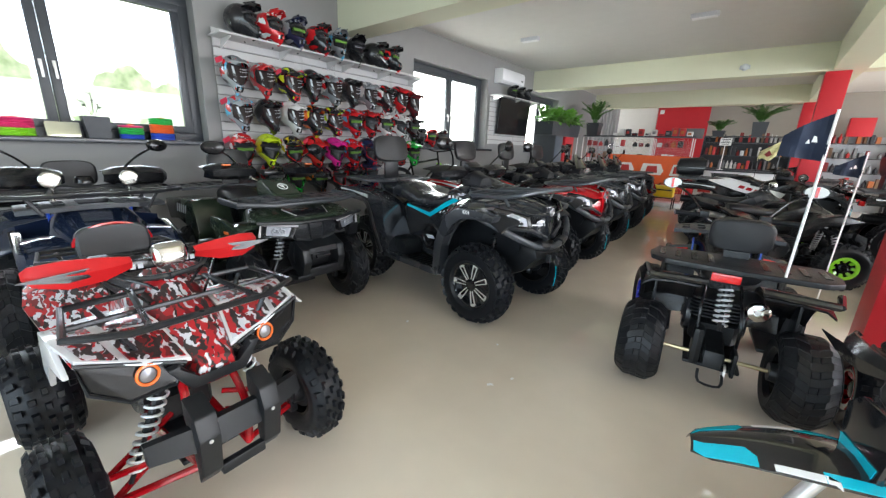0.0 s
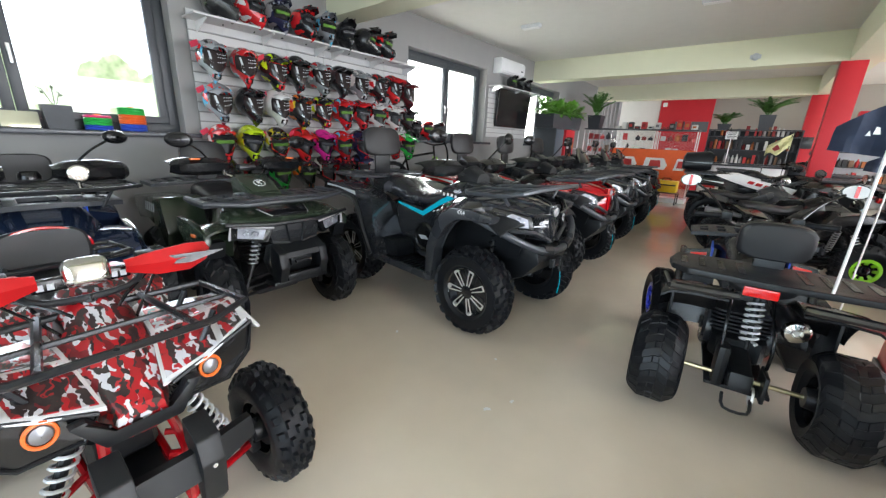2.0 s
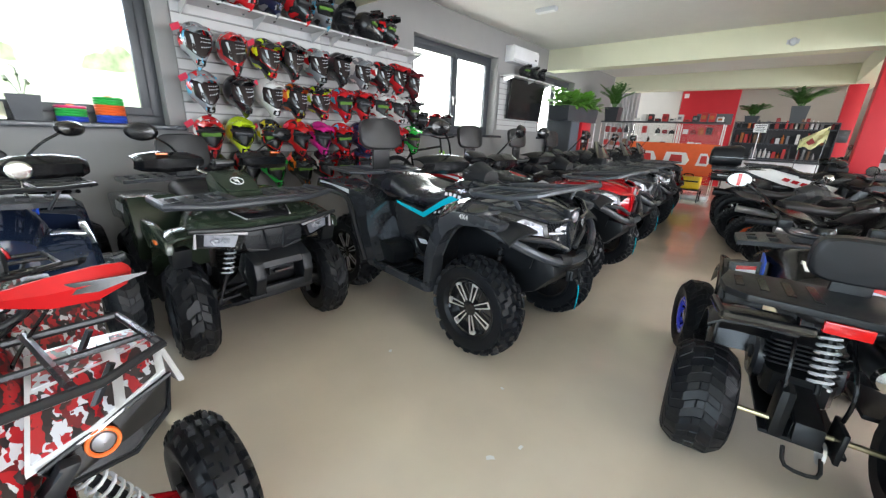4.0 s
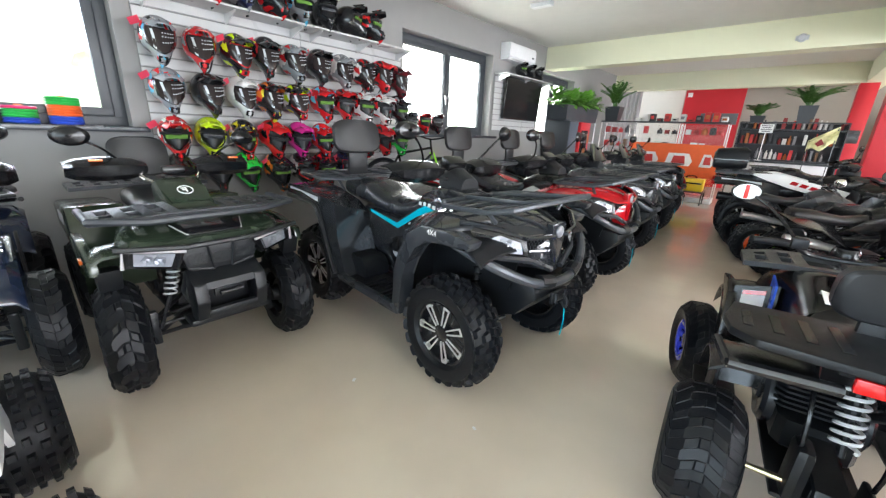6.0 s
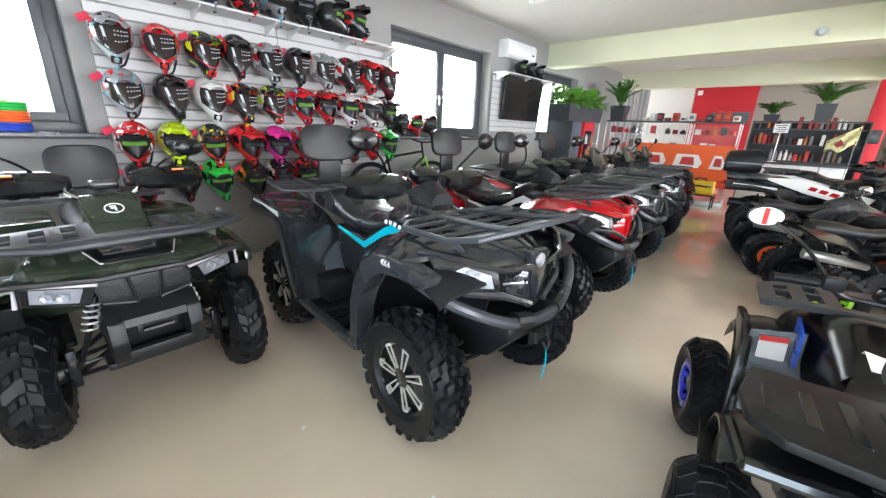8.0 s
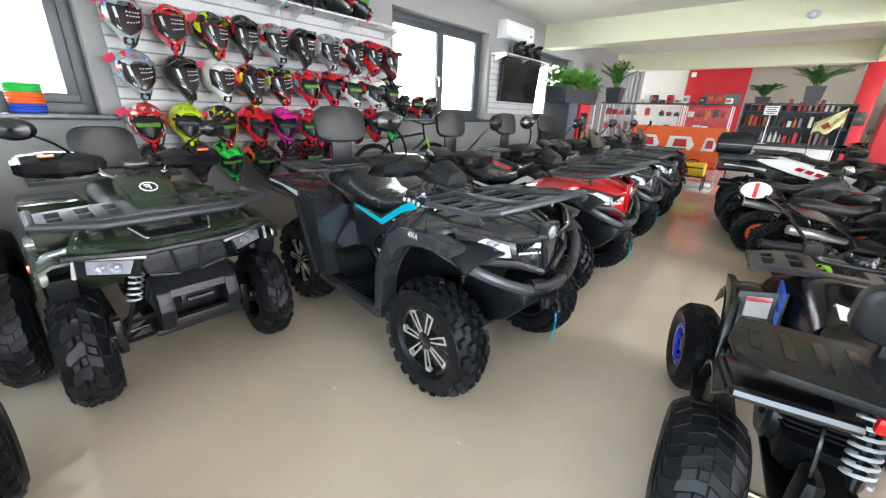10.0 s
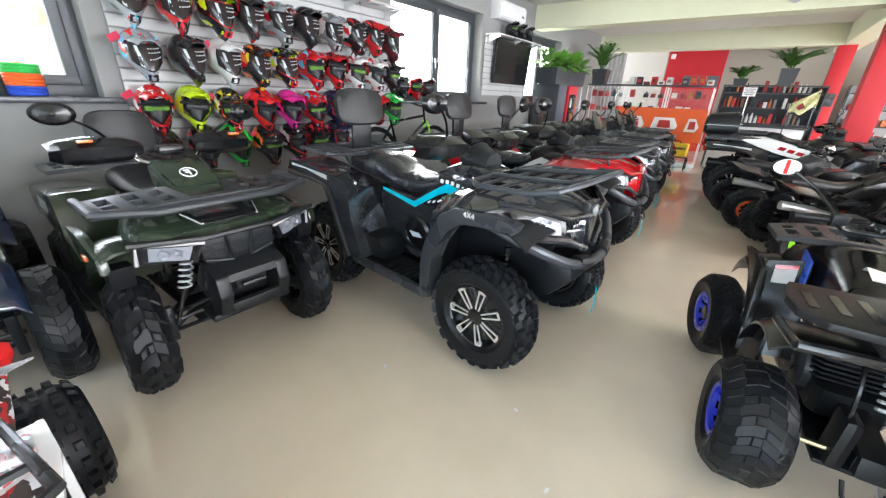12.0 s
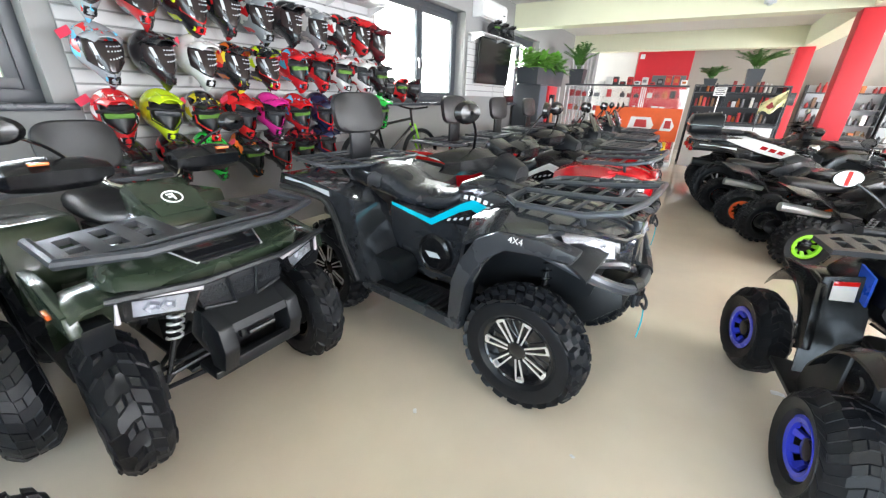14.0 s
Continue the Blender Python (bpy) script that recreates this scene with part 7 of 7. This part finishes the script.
# ---- bicycle below the second window ----
def bicycle(m, label):
    q = thing("bicycle", m, label, "bicycle")
    R = 0.33
    for x in (-0.52, 0.52):
        bm = B()
        tube(bm, [(x + R * math.cos(a), 0, R + R * math.sin(a)) for a in (2 * math.pi * i / 36 for i in range(36))], 0.026, 8, closed=True)
        w = part("wheel", bm, M_RUB, q)
        bm = B()
        tube(bm, [(x + (R - 0.03) * math.cos(a), 0, R + (R - 0.03) * math.sin(a)) for a in (2 * math.pi * i / 36 for i in range(36))], 0.01, 6, closed=True)
        for i in range(16):
            a = 2 * math.pi * i / 16
            tube(bm, [(x, 0.02 * (-1) ** i, R), (x + (R - 0.03) * math.cos(a), 0, R + (R - 0.03) * math.sin(a))], 0.0015, 4)
        part("rim", bm, M_STEEL, w)
    bm = B()
    for a, b in (((-0.52, 0, R), (-0.15, 0, 0.32)), ((-0.52, 0, R), (-0.25, 0, 0.72)), ((-0.15, 0, 0.32), (-0.28, 0, 0.8)), ((-0.15, 0, 0.32), (0.34, 0, 0.72)), ((-0.26, 0, 0.74), (0.32, 0, 0.82))):
        tube(bm, [a, b], 0.018, 8)
    part("frame", bm, M_BLK, q)
    for s in (-1, 1):
        bm = B()
        tube(bm, [(0.52, s * 0.05, R), (0.36, s * 0.05, 0.75)], 0.015, 8)
        part("fork_leg", bm, M_LIME, q)
    bm = B()
    tube(bm, [(0.36, 0, 0.72), (0.32, 0, 0.95)], 0.016, 8)
    tube(bm, [(0.34, -0.33, 0.99), (0.34, 0, 0.95), (0.34, 0.33, 0.99)], 0.013, 8, soft=3)
    part("handlebar", bm, M_BLK, q)
    bm = B()
    loft(bm, [sup(-0.42, 0.07, 0.9, 0.94, 3), sup(-0.3, 0.06, 0.89, 0.94, 3), sup(-0.14, 0.02, 0.9, 0.93, 3)])
    tube(bm, [(-0.28, 0, 0.78), (-0.3, 0, 0.9)], 0.014, 8)
    part("saddle", bm, M_VINYL, q)
    return q


bicycle(pose(-4.66, 5.0, 0.36, 0, 0, 80), "black and lime mountain bike on a wall stand")
stand = thing("bike_stand", pose(-4.66, 5.0, 0), "low dark display stand under the mountain bike", "stand")
bm = B()
box(bm, (0, 0, 0.17), (0.5, 1.5, 0.34), 0.02)
part("plinth", bm, M_ANTH, stand)


# ---- outside the windows ----
bm = B()
box(bm, (0, 0, -0.42), (400, 400, 0.4))
tagged(part("ground", bm, material("grass_ground", (0.10, 0.16, 0.05), 0.9, 0, 0.3, 2, 0.5, 30), m=pose(0, 0, 0), smooth=False), "grass outside the building", "ground", kind="structure")


def distance_material():
    """Self-lit: hazy trees below a white sky, with daylight and haze in the colours."""
    m = bpy.data.materials.new("glowing_distance")
    m.use_nodes = True
    n, l = m.node_tree.nodes, m.node_tree.links
    b = n["Principled BSDF"]
    b.inputs["Base Color"].default_value = (0, 0, 0, 1)
    b.inputs["Roughness"].default_value = 1
    b.inputs["Specular IOR Level"].default_value = 0
    co = n.new("ShaderNodeTexCoord")
    big = n.new("ShaderNodeTexNoise")
    big.inputs["Scale"].default_value = 0.35
    big.inputs["Detail"].default_value = 6
    fine = n.new("ShaderNodeTexNoise")
    fine.inputs["Scale"].default_value = 3.0
    fine.inputs["Detail"].default_value = 5
    sep = n.new("ShaderNodeSeparateXYZ")
    l.new(co.outputs["Object"], big.inputs["Vector"])
    l.new(co.outputs["Object"], fine.inputs["Vector"])
    l.new(co.outputs["Object"], sep.inputs[0])
    h = n.new("ShaderNodeMath")
    h.operation = "MULTIPLY_ADD"
    h.inputs[1].default_value = -9.0
    l.new(big.outputs["Fac"], h.inputs[0])
    l.new(sep.outputs["Z"], h.inputs[2])
    r = n.new("ShaderNodeMapRange")
    r.inputs["From Min"].default_value, r.inputs["From Max"].default_value = -1.6, -0.9
    l.new(h.outputs[0], r.inputs[0])
    # pale greens hold the bright daylight on the trees
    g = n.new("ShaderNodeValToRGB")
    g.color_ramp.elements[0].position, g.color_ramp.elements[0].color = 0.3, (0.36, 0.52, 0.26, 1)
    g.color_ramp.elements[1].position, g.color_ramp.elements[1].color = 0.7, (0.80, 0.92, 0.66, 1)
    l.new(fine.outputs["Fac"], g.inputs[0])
    mix = n.new("ShaderNodeMix")
    mix.data_type = "RGBA"
    l.new(r.outputs[0], mix.inputs["Factor"])
    l.new(g.outputs[0], mix.inputs[6])
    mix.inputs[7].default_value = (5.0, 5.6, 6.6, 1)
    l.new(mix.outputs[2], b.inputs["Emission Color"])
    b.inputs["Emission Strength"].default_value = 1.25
    return m


# flat sheet that glows in place of sunlit trees and sky
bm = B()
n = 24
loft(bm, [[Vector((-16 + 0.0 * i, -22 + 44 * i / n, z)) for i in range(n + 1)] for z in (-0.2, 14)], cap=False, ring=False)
tagged(part("backdrop", bm, distance_material(), smooth=False), "self-lit backdrop of hazy green trees under a white sky", "backdrop", kind="structure")

# ---- far end: glass showcases, counter, shelves ----
CARD = [material(nm, c, 0.5, 0, 0.1, 30) for nm, c in (("red_card", (0.5, 0.03, 0.03)), ("white_card", (0.62, 0.62, 0.60)), ("black_card", (0.03, 0.03, 0.035)), ("orange_card", (0.45, 0.13, 0.03)), ("grey_card", (0.2, 0.2, 0.21)), ("dark_red_card", (0.25, 0.02, 0.02)), ("brown_card", (0.16, 0.09, 0.05)))]
M_OBAN = material("orange_banner", (0.80, 0.12, 0.02), 0.5, 0, 0.08, 12)
r6 = random.Random(11)


def goods(parent, x0, x1, y, z, hmax, depth=0.12, n=8):
    """A row of boxes and bottles on a shelf."""
    w = (x1 - x0) / n
    for i in range(n):
        if r6.random() < 0.12:
            continue
        h = hmax * r6.uniform(0.45, 0.95)
        bm = B()
        x = x0 + w * (i + 0.5)
        if r6.random() < 0.5:
            box(bm, (x, y, z + h / 2), (w * r6.uniform(0.5, 0.85), depth * r6.uniform(0.5, 1), h), 0.004, seg=1)
            part("box", bm, r6.choice(CARD), parent)
        else:
            rr = w * 0.36
            lathe(bm, [(0, rr), (h * 0.65, rr), (h * 0.8, rr * 0.4), (h, rr * 0.38), (h, 0.001)], 12, Matrix.Translation((x, y, z)) @ pose(0, 0, 0, 90, 0, 0))
            part("bottle", bm, r6.choice(CARD), parent)


def showcase(x0, x1, y, top, label):
    s = thing("glass_showcase", pose(0, y, 0), label, "showcase", "glass showcases")
    bm = B()
    box(bm, ((x0 + x1) / 2, 0.2, 0.06), (x1 - x0, 0.44, 0.12), 0.006)
    part("base", bm, M_ALU, s)
    bm = B()
    box(bm, ((x0 + x1) / 2, 0.2, top - 0.015), (x1 - x0, 0.44, 0.03), 0.004)
    part("top", bm, M_ANTH, s)
    for x in (x0 + 0.012, x1 - 0.012):
        for yy in (0.0, 0.4):
            bm = B()
            box(bm, (x, yy, top / 2), (0.022, 0.022, top - 0.1))
            part("post", bm, M_ALU, s)
    bm = B()
    box(bm, ((x0 + x1) / 2, 0.41, top / 2), (x1 - x0 - 0.05, 0.006, top - 0.16))
    p = part("back_panel", bm, M_GLASS, s)
    p.visible_shadow = False
    for z in (0.45, 0.85, 1.25, 1.6):
        bm = B()
        box(bm, ((x0 + x1) / 2, 0.2, z), (x1 - x0 - 0.05, 0.36, 0.008))
        part("glass_shelf", bm, M_GLASS, s)
        goods(s, x0 + 0.06, x1 - 0.06, 0.22, z + 0.006, 0.20, 0.14, 5)
    for a, b in ((x0 + 0.03, (x0 + x1) / 2 - 0.003), ((x0 + x1) / 2 + 0.003, x1 - 0.03)):
        bm = B()
        box(bm, ((a + b) / 2, -0.004, top / 2 + 0.03), (b - a, 0.006, top - 0.2))
        p = part("glass_door", bm, M_GLASS, s)
        p.visible_shadow = False
    return s


for x0, x1 in ((-4.4, -3.45), (-3.43, -2.48), (-2.46, -1.5)):
    showcase(x0, x1, 11.95, 1.9, "tall glass showcase filled with small parts")
ban = thing("banner", pose(-2.5, 11.9, 0.62), "orange banner with white shapes in front of the showcase", "banner")
bm = B()
box(bm, (0, 0, 0.38), (2.0, 0.012, 0.76))
part("sheet", bm, M_OBAN, ban)
for dx, w in ((-0.55, 0.5), (0.15, 0.6), (0.75, 0.3)):
    bm = B()
    prism(bm, [(dx - w / 2, 0.24), (dx + w / 2 - 0.06, 0.24), (dx + w / 2, 0.36), (dx + w / 2 - 0.1, 0.54), (dx - w / 2 + 0.06, 0.54)], "xz", -0.012, -0.007)
    lg = part("printed_shape", bm, M_STICK, ban)
    bm = B()
    prism(bm, [(dx - w / 4, 0.3), (dx + w / 4, 0.3), (dx + w / 5, 0.48), (dx - w / 5, 0.48)], "xz", -0.018, -0.013)
    part("printed_inset", bm, CARD[0], ban)
for z, mat in ((0.30, M_YEL),):
    tb = thing("tool_case", pose(-1.95, 11.66, z if z > 0.1 else 0.0), "yellow tool case beside the showcase" if z < 0.1 else "yellow tool case on a low rack", "tool case", "yellow tool cases")
    bm = B()
    box(bm, (0, 0, 0.16), (0.56, 0.3, 0.3), 0.03)
    part("body", bm, mat, tb)
    bm = B()
    box(bm, (0, -0.153, 0.2), (0.5, 0.01, 0.03), 0.003)
    part("seam", bm, M_BLK, tb)
    bm = B()
    tube(bm, [(-0.1, 0, 0.31), (-0.08, 0, 0.36), (0.08, 0, 0.36), (0.1, 0, 0.31)], 0.012, 8, soft=3)
    part("handle", bm, M_BLK, tb)
rk = thing("low_rack", pose(-1.95, 11.66, 0), "low steel rack holding a yellow case", "rack")
for sx in (-1, 1):
    for sy in (-1, 1):
        bm = B()
        box(bm, (sx * 0.3, sy * 0.17, 0.142), (0.025, 0.025, 0.284))
        part("leg", bm, M_STEEL, rk)
bm = B()
box(bm, (0, 0, 0.292), (0.64, 0.36, 0.016))
part("shelf", bm, M_STEEL, rk)

# things on top of the showcases
zz_plant(pose(-4.16, 12.1, 1.9), "leafy plant in a black square pot on the showcase", 0.58, 26, 2, 0.38, 0.36, 0.42)
for i in range(12):
    x = -3.5 + 0.17 * i
    nm = ("toy_car", "boxed_part", "helmet_box")[i % 3]
    t = thing(nm, pose(x, 12.1, 1.9), "small " + r6.choice(("red", "black", "grey")) + " boxed item on top of the showcase", "merchandise", "goods on the showcases")
    h = r6.uniform(0.06, 0.22)
    bm = B()
    box(bm, (0, 0, h / 2), (0.13, 0.16, h), 0.02)
    part("body", bm, r6.choice(CARD[:3]), t)
    bm = B()
    box(bm, (0, -0.082, h * 0.5), (0.08, 0.006, h * 0.4), 0.002)
    part("print", bm, r6.choice(CARD), t)

# counter on the right of the far end
ct = thing("service_counter", pose(-0.5, 12.6, 0), "white service counter with printed front", "counter")
bm = B()
box(bm, (0, 0.25, 0.52), (1.7, 0.5, 1.04), 0.01)
part("body", bm, M_WHITEP, ct)
bm = B()
box(bm, (0, 0.22, 1.06), (1.8, 0.6, 0.04), 0.006)
part("worktop", bm, M_ANTH, ct)
for i in range(4):
    bm = B()
    box(bm, (-0.6 + 0.4 * i, -0.004, 0.6), (0.3, 0.006, 0.3 + 0.08 * (i % 2)))
    part("printed_panel", bm, CARD[(0, 1, 0, 4)[i]], ct)
hut = thing("display_shelf", pose(-0.45, 13.3, 0), "dark display shelf crowded with goods", "shelf")
bm = B()
box(bm, (0, 0.2, 0.97), (1.9, 0.03, 1.94))
part("back_panel", bm, CARD[2], hut)
for z in (0.5, 1.1, 1.45, 1.8, 1.96):
    bm = B()
    box(bm, (0, 0.02, z), (1.9, 0.34, 0.025))
    part("shelf_board", bm, M_ANTH, hut)
    if z < 1.9:
        goods(hut, -0.9, 0.9, 0.0, z + 0.013, 0.28, 0.2, 20)
for sx in (-1, 1):
    bm = B()
    box(bm, (sx * 0.96, 0.02, 0.985), (0.02, 0.36, 1.97))
    part("side_panel", bm, M_ANTH, hut)
sg = thing("price_sign", pose(-0.86, 12.6, 1.08), "white printed price sign on a stand", "sign")
bm = B()
box(bm, (0, 0, 0.72), (0.25, 0.01, 0.19))
part("plate", bm, M_STICK, sg)
bm = B()
tube(bm, [(0, 0.01, 0), (0, 0.01, 0.66)], 0.01, 8)
box(bm, (0, 0, 0.01), (0.14, 0.1, 0.02), 0.004)
part("stand", bm, M_ALU, sg)
for i in range(4):
    bm = B()
    box(bm, (0, -0.007, 0.78 - 0.04 * i), (0.20 - 0.05 * (i % 2), 0.003, 0.014))
    part("text_bar", bm, CARD[2], sg)
zz_plant(pose(-0.25, 13.35, 1.975), "leafy plant in a black pot on the display shelf", 0.42, 26, 5, 0.34, 0.36, 0.55)
zz_plant(pose(-1.12, 13.35, 1.975), "low dark plant on the display shelf", 0.26, 22, 6, 0.3, 0.14, 0.34)

# cabinet, drinks cooler, steel shelf by the far window
cab = thing("tall_cabinet", pose(-4.62, 9.95, 0), "tall dark grey cabinet below the planter", "cabinet")
bm = B()
box(bm, (0, 0, 0.9), (0.62, 0.5, 1.8), 0.01)
part("body", bm, M_ANTH, cab)
bm = B()
box(bm, (0.315, 0, 0.9), (0.012, 0.46, 1.74), 0.004)
part("door", bm, material("blue_grey_panel", (0.08, 0.10, 0.13), 0.4, 0, 0.08, 20), cab)
trailing_plant(pose(-4.58, 10.45, 1.8), "dark planter box overflowing with bright green leaves", 1.9, 0.5, 0.34, 3, 620)
col = thing("drinks_cooler", pose(-4.6, 10.7, 0), "red drinks cooler with a glass door", "cooler")
bm = B()
box(bm, (0, 0, 0.895), (0.56, 0.6, 1.79), 0.015)
part("body", bm, M_RED, col)
bm = B()
box(bm, (0.285, -0.04, 0.95), (0.014, 0.4, 1.3), 0.004)
d = part("door", bm, M_SCREEN, col)
for z in (0.6, 0.95, 1.3):
    for i in range(4):
        bm = B()
        lathe(bm, [(0, 0.03), (0.15, 0.03), (0.2, 0.014), (0.22, 0.014)], 10, Matrix.Translation((0.31, -0.19 + 0.1 * i, z)) @ pose(0, 0, 0, 90, 0, 0))
        part("bottle", bm, r6.choice(CARD), col)
shf = thing("steel_shelf", pose(-4.62, 11.3, 0), "white steel shelf unit by the wall", "shelf")
for sx in (-1, 1):
    for sy in (-1, 1):
        bm = B()
        box(bm, (sx * 0.2, sy * 0.25, 0.98), (0.025, 0.025, 1.96))
        part("post", bm, M_WHITEP, shf)
for z in (0.3, 0.8, 1.3, 1.9):
    bm = B()
    box(bm, (0, 0, z), (0.44, 0.54, 0.025))
    part("shelf_board", bm, M_WHITEP, shf)

# back wall: red panel, screen, curtain
rp = thing("red_wall_panel", pose(-2.55, 16.46, 0), "tall red wall panel with a dark screen", "wall panel")
bm = B()
box(bm, (0, 0, 1.6), (1.62, 0.06, 3.2), 0.004)
part("panel", bm, M_RED, rp)
bm = B()
box(bm, (0.25, -0.05, 2.18), (1.0, 0.05, 0.34), 0.008)
part("screen", bm, material("slate_board", (0.12, 0.13, 0.14), 0.5, 0, 0.05, 20), rp)
bm = B()
box(bm, (-0.68, -0.035, 2.93), (0.14, 0.01, 0.14))
part("mark", bm, M_STICK, rp)
cu = thing("curtain", pose(-5.0, 15.6, 0), "grey curtain hanging in the recess", "curtain")
bm = B()
g = [[(-0.5 + 0.025 * i, 0.04 * math.sin(i * 1.3), z) for z in (0.02, 1.0, 2.0, 3.0)] for i in range(41)]
sheet(bm, g, (0, 0.006, 0))
part("cloth", bm, material("grey_cloth", (0.35, 0.34, 0.35), 0.9, 0, 0.08, 30, 0.3, 500), cu)


def product_rack(x, y, label, turn=0):
    s = thing("product_rack", pose(x, y, 0, 0, 0, turn), label, "shelf", "product racks")
    bm = B()
    box(bm, (0, 0.2, 1.05), (1.6, 0.03, 2.1))
    part("back_panel", bm, M_GREYDECAL, s)
    for z in (0.3, 0.7, 1.1, 1.5, 1.9):
        bm = B()
        box(bm, (0, 0.02, z), (1.6, 0.36, 0.025), 0.003)
        part("shelf_board", bm, M_GREY, s)
        goods(s, -0.75, 0.75, -0.02, z + 0.013, 0.3, 0.2, 12)
    for sx in (-1, 1):
        bm = B()
        box(bm, (sx * 0.81, 0.02, 1.05), (0.02, 0.38, 2.1))
        part("side_panel", bm, M_GREY, s)
    return s


product_rack(2.0, 15.9, "grey product rack filled with red and white bottles")
product_rack(3.7, 15.9, "grey product rack filled with boxes and bottles")
product_rack(5.4, 15.9, "grey product rack filled with boxes and bottles")
box_thing("red_gift_box", pose(1.9, 15.9, 2.1), (0.5, 0.3, 0.5), M_RED, "red cardboard box on top of the rack", "box")
# yellow cloth banner draped on a stand
yb = thing("yellow_banner", pose(0.06, 11.6, 0), "creased pale yellow cloth banner on a thin stand", "banner")
bm = B()
tube(bm, [(-0.16, 0.02, 0), (-0.16, 0.02, 1.62)], 0.008, 6)
tube(bm, [(0.20, 0.02, 0), (0.20, 0.02, 1.86)], 0.008, 6)
part("pole", bm, M_STEEL, yb)
bm = B()
g = []
for k in range(13):
    f = k / 12
    top, low = 1.56 + 0.28 * f, 1.34 + 0.14 * f + 0.05 * math.sin(9 * f)
    g.append([(-0.18 + 0.40 * f, 0.03 * math.sin(7 * f + 1.4 * n), top + (low - top) * n / 6) for n in range(7)])
sheet(bm, g, (0, 0.003, 0))
cl = part("cloth", bm, material("pale_yellow_cloth", (0.62, 0.60, 0.32), 0.8, 0, 0.35, 20), yb)
bm = B()
prism(bm, [(-0.08, 1.50), (0.0, 1.60), (0.06, 1.50), (-0.02, 1.45)], "xz", -0.05, -0.045)
part("printed_patch", bm, CARD[5], cl)
pq = thing("info_plaque", pose(0.68, 14.318, 1.7), "grey plaque screwed to the red column", "sign")
bm = B()
box(bm, (0, 0, 0), (0.24, 0.012, 0.3), 0.003)
part("plate", bm, M_GREY, pq)

# more vehicles standing on the far side of the aisle
touring_quad(at(0.35, 10.75, 6), "grey and blue touring quad with moulded racks", M_SILVER, M_BLUEST, rack="slab", rest=False, mirrors=True)
touring_quad(at(2.35, 8.3, 4), "black touring quad with a dark windshield", M_BLK, None, rack="slab", shield=True)
touring_quad(at(2.6, 6.6, 4), "red touring quad parked behind the sport quads", M_REDP, M_STICK, rack="bar", side=M_BLK)
youth_utility_quad(at(1.9, 5.2, 12), "black youth quad beside the red column", M_BLK, M_REDP)

# scraps of paper on the floor
for k, (x, y, w) in enumerate(((-0.38, 3.28, 0.035), (-1.02, 1.75, 0.02), (-0.95, 1.9, 0.014), (-2.0, 2.0, 0.016), (-1.25, 2.2, 0.012))):
    t = thing("paper_scrap", pose(x, y, 0, 0, 0, 40 * k), "tiny white scrap of paper on the floor", "scrap", "scraps on the floor")
    bm = B()
    sheet(bm, [[(-w, -w * 0.6, 0.0025), (-w, w * 0.5, 0.002)], [(0, -w * 0.5, 0.006), (0, w * 0.7, 0.004)], [(w, -w * 0.3, 0.002), (w * 0.8, w * 0.5, 0.0025)]], (0, 0, -0.0015))
    part("scrap", bm, M_STICK, t)
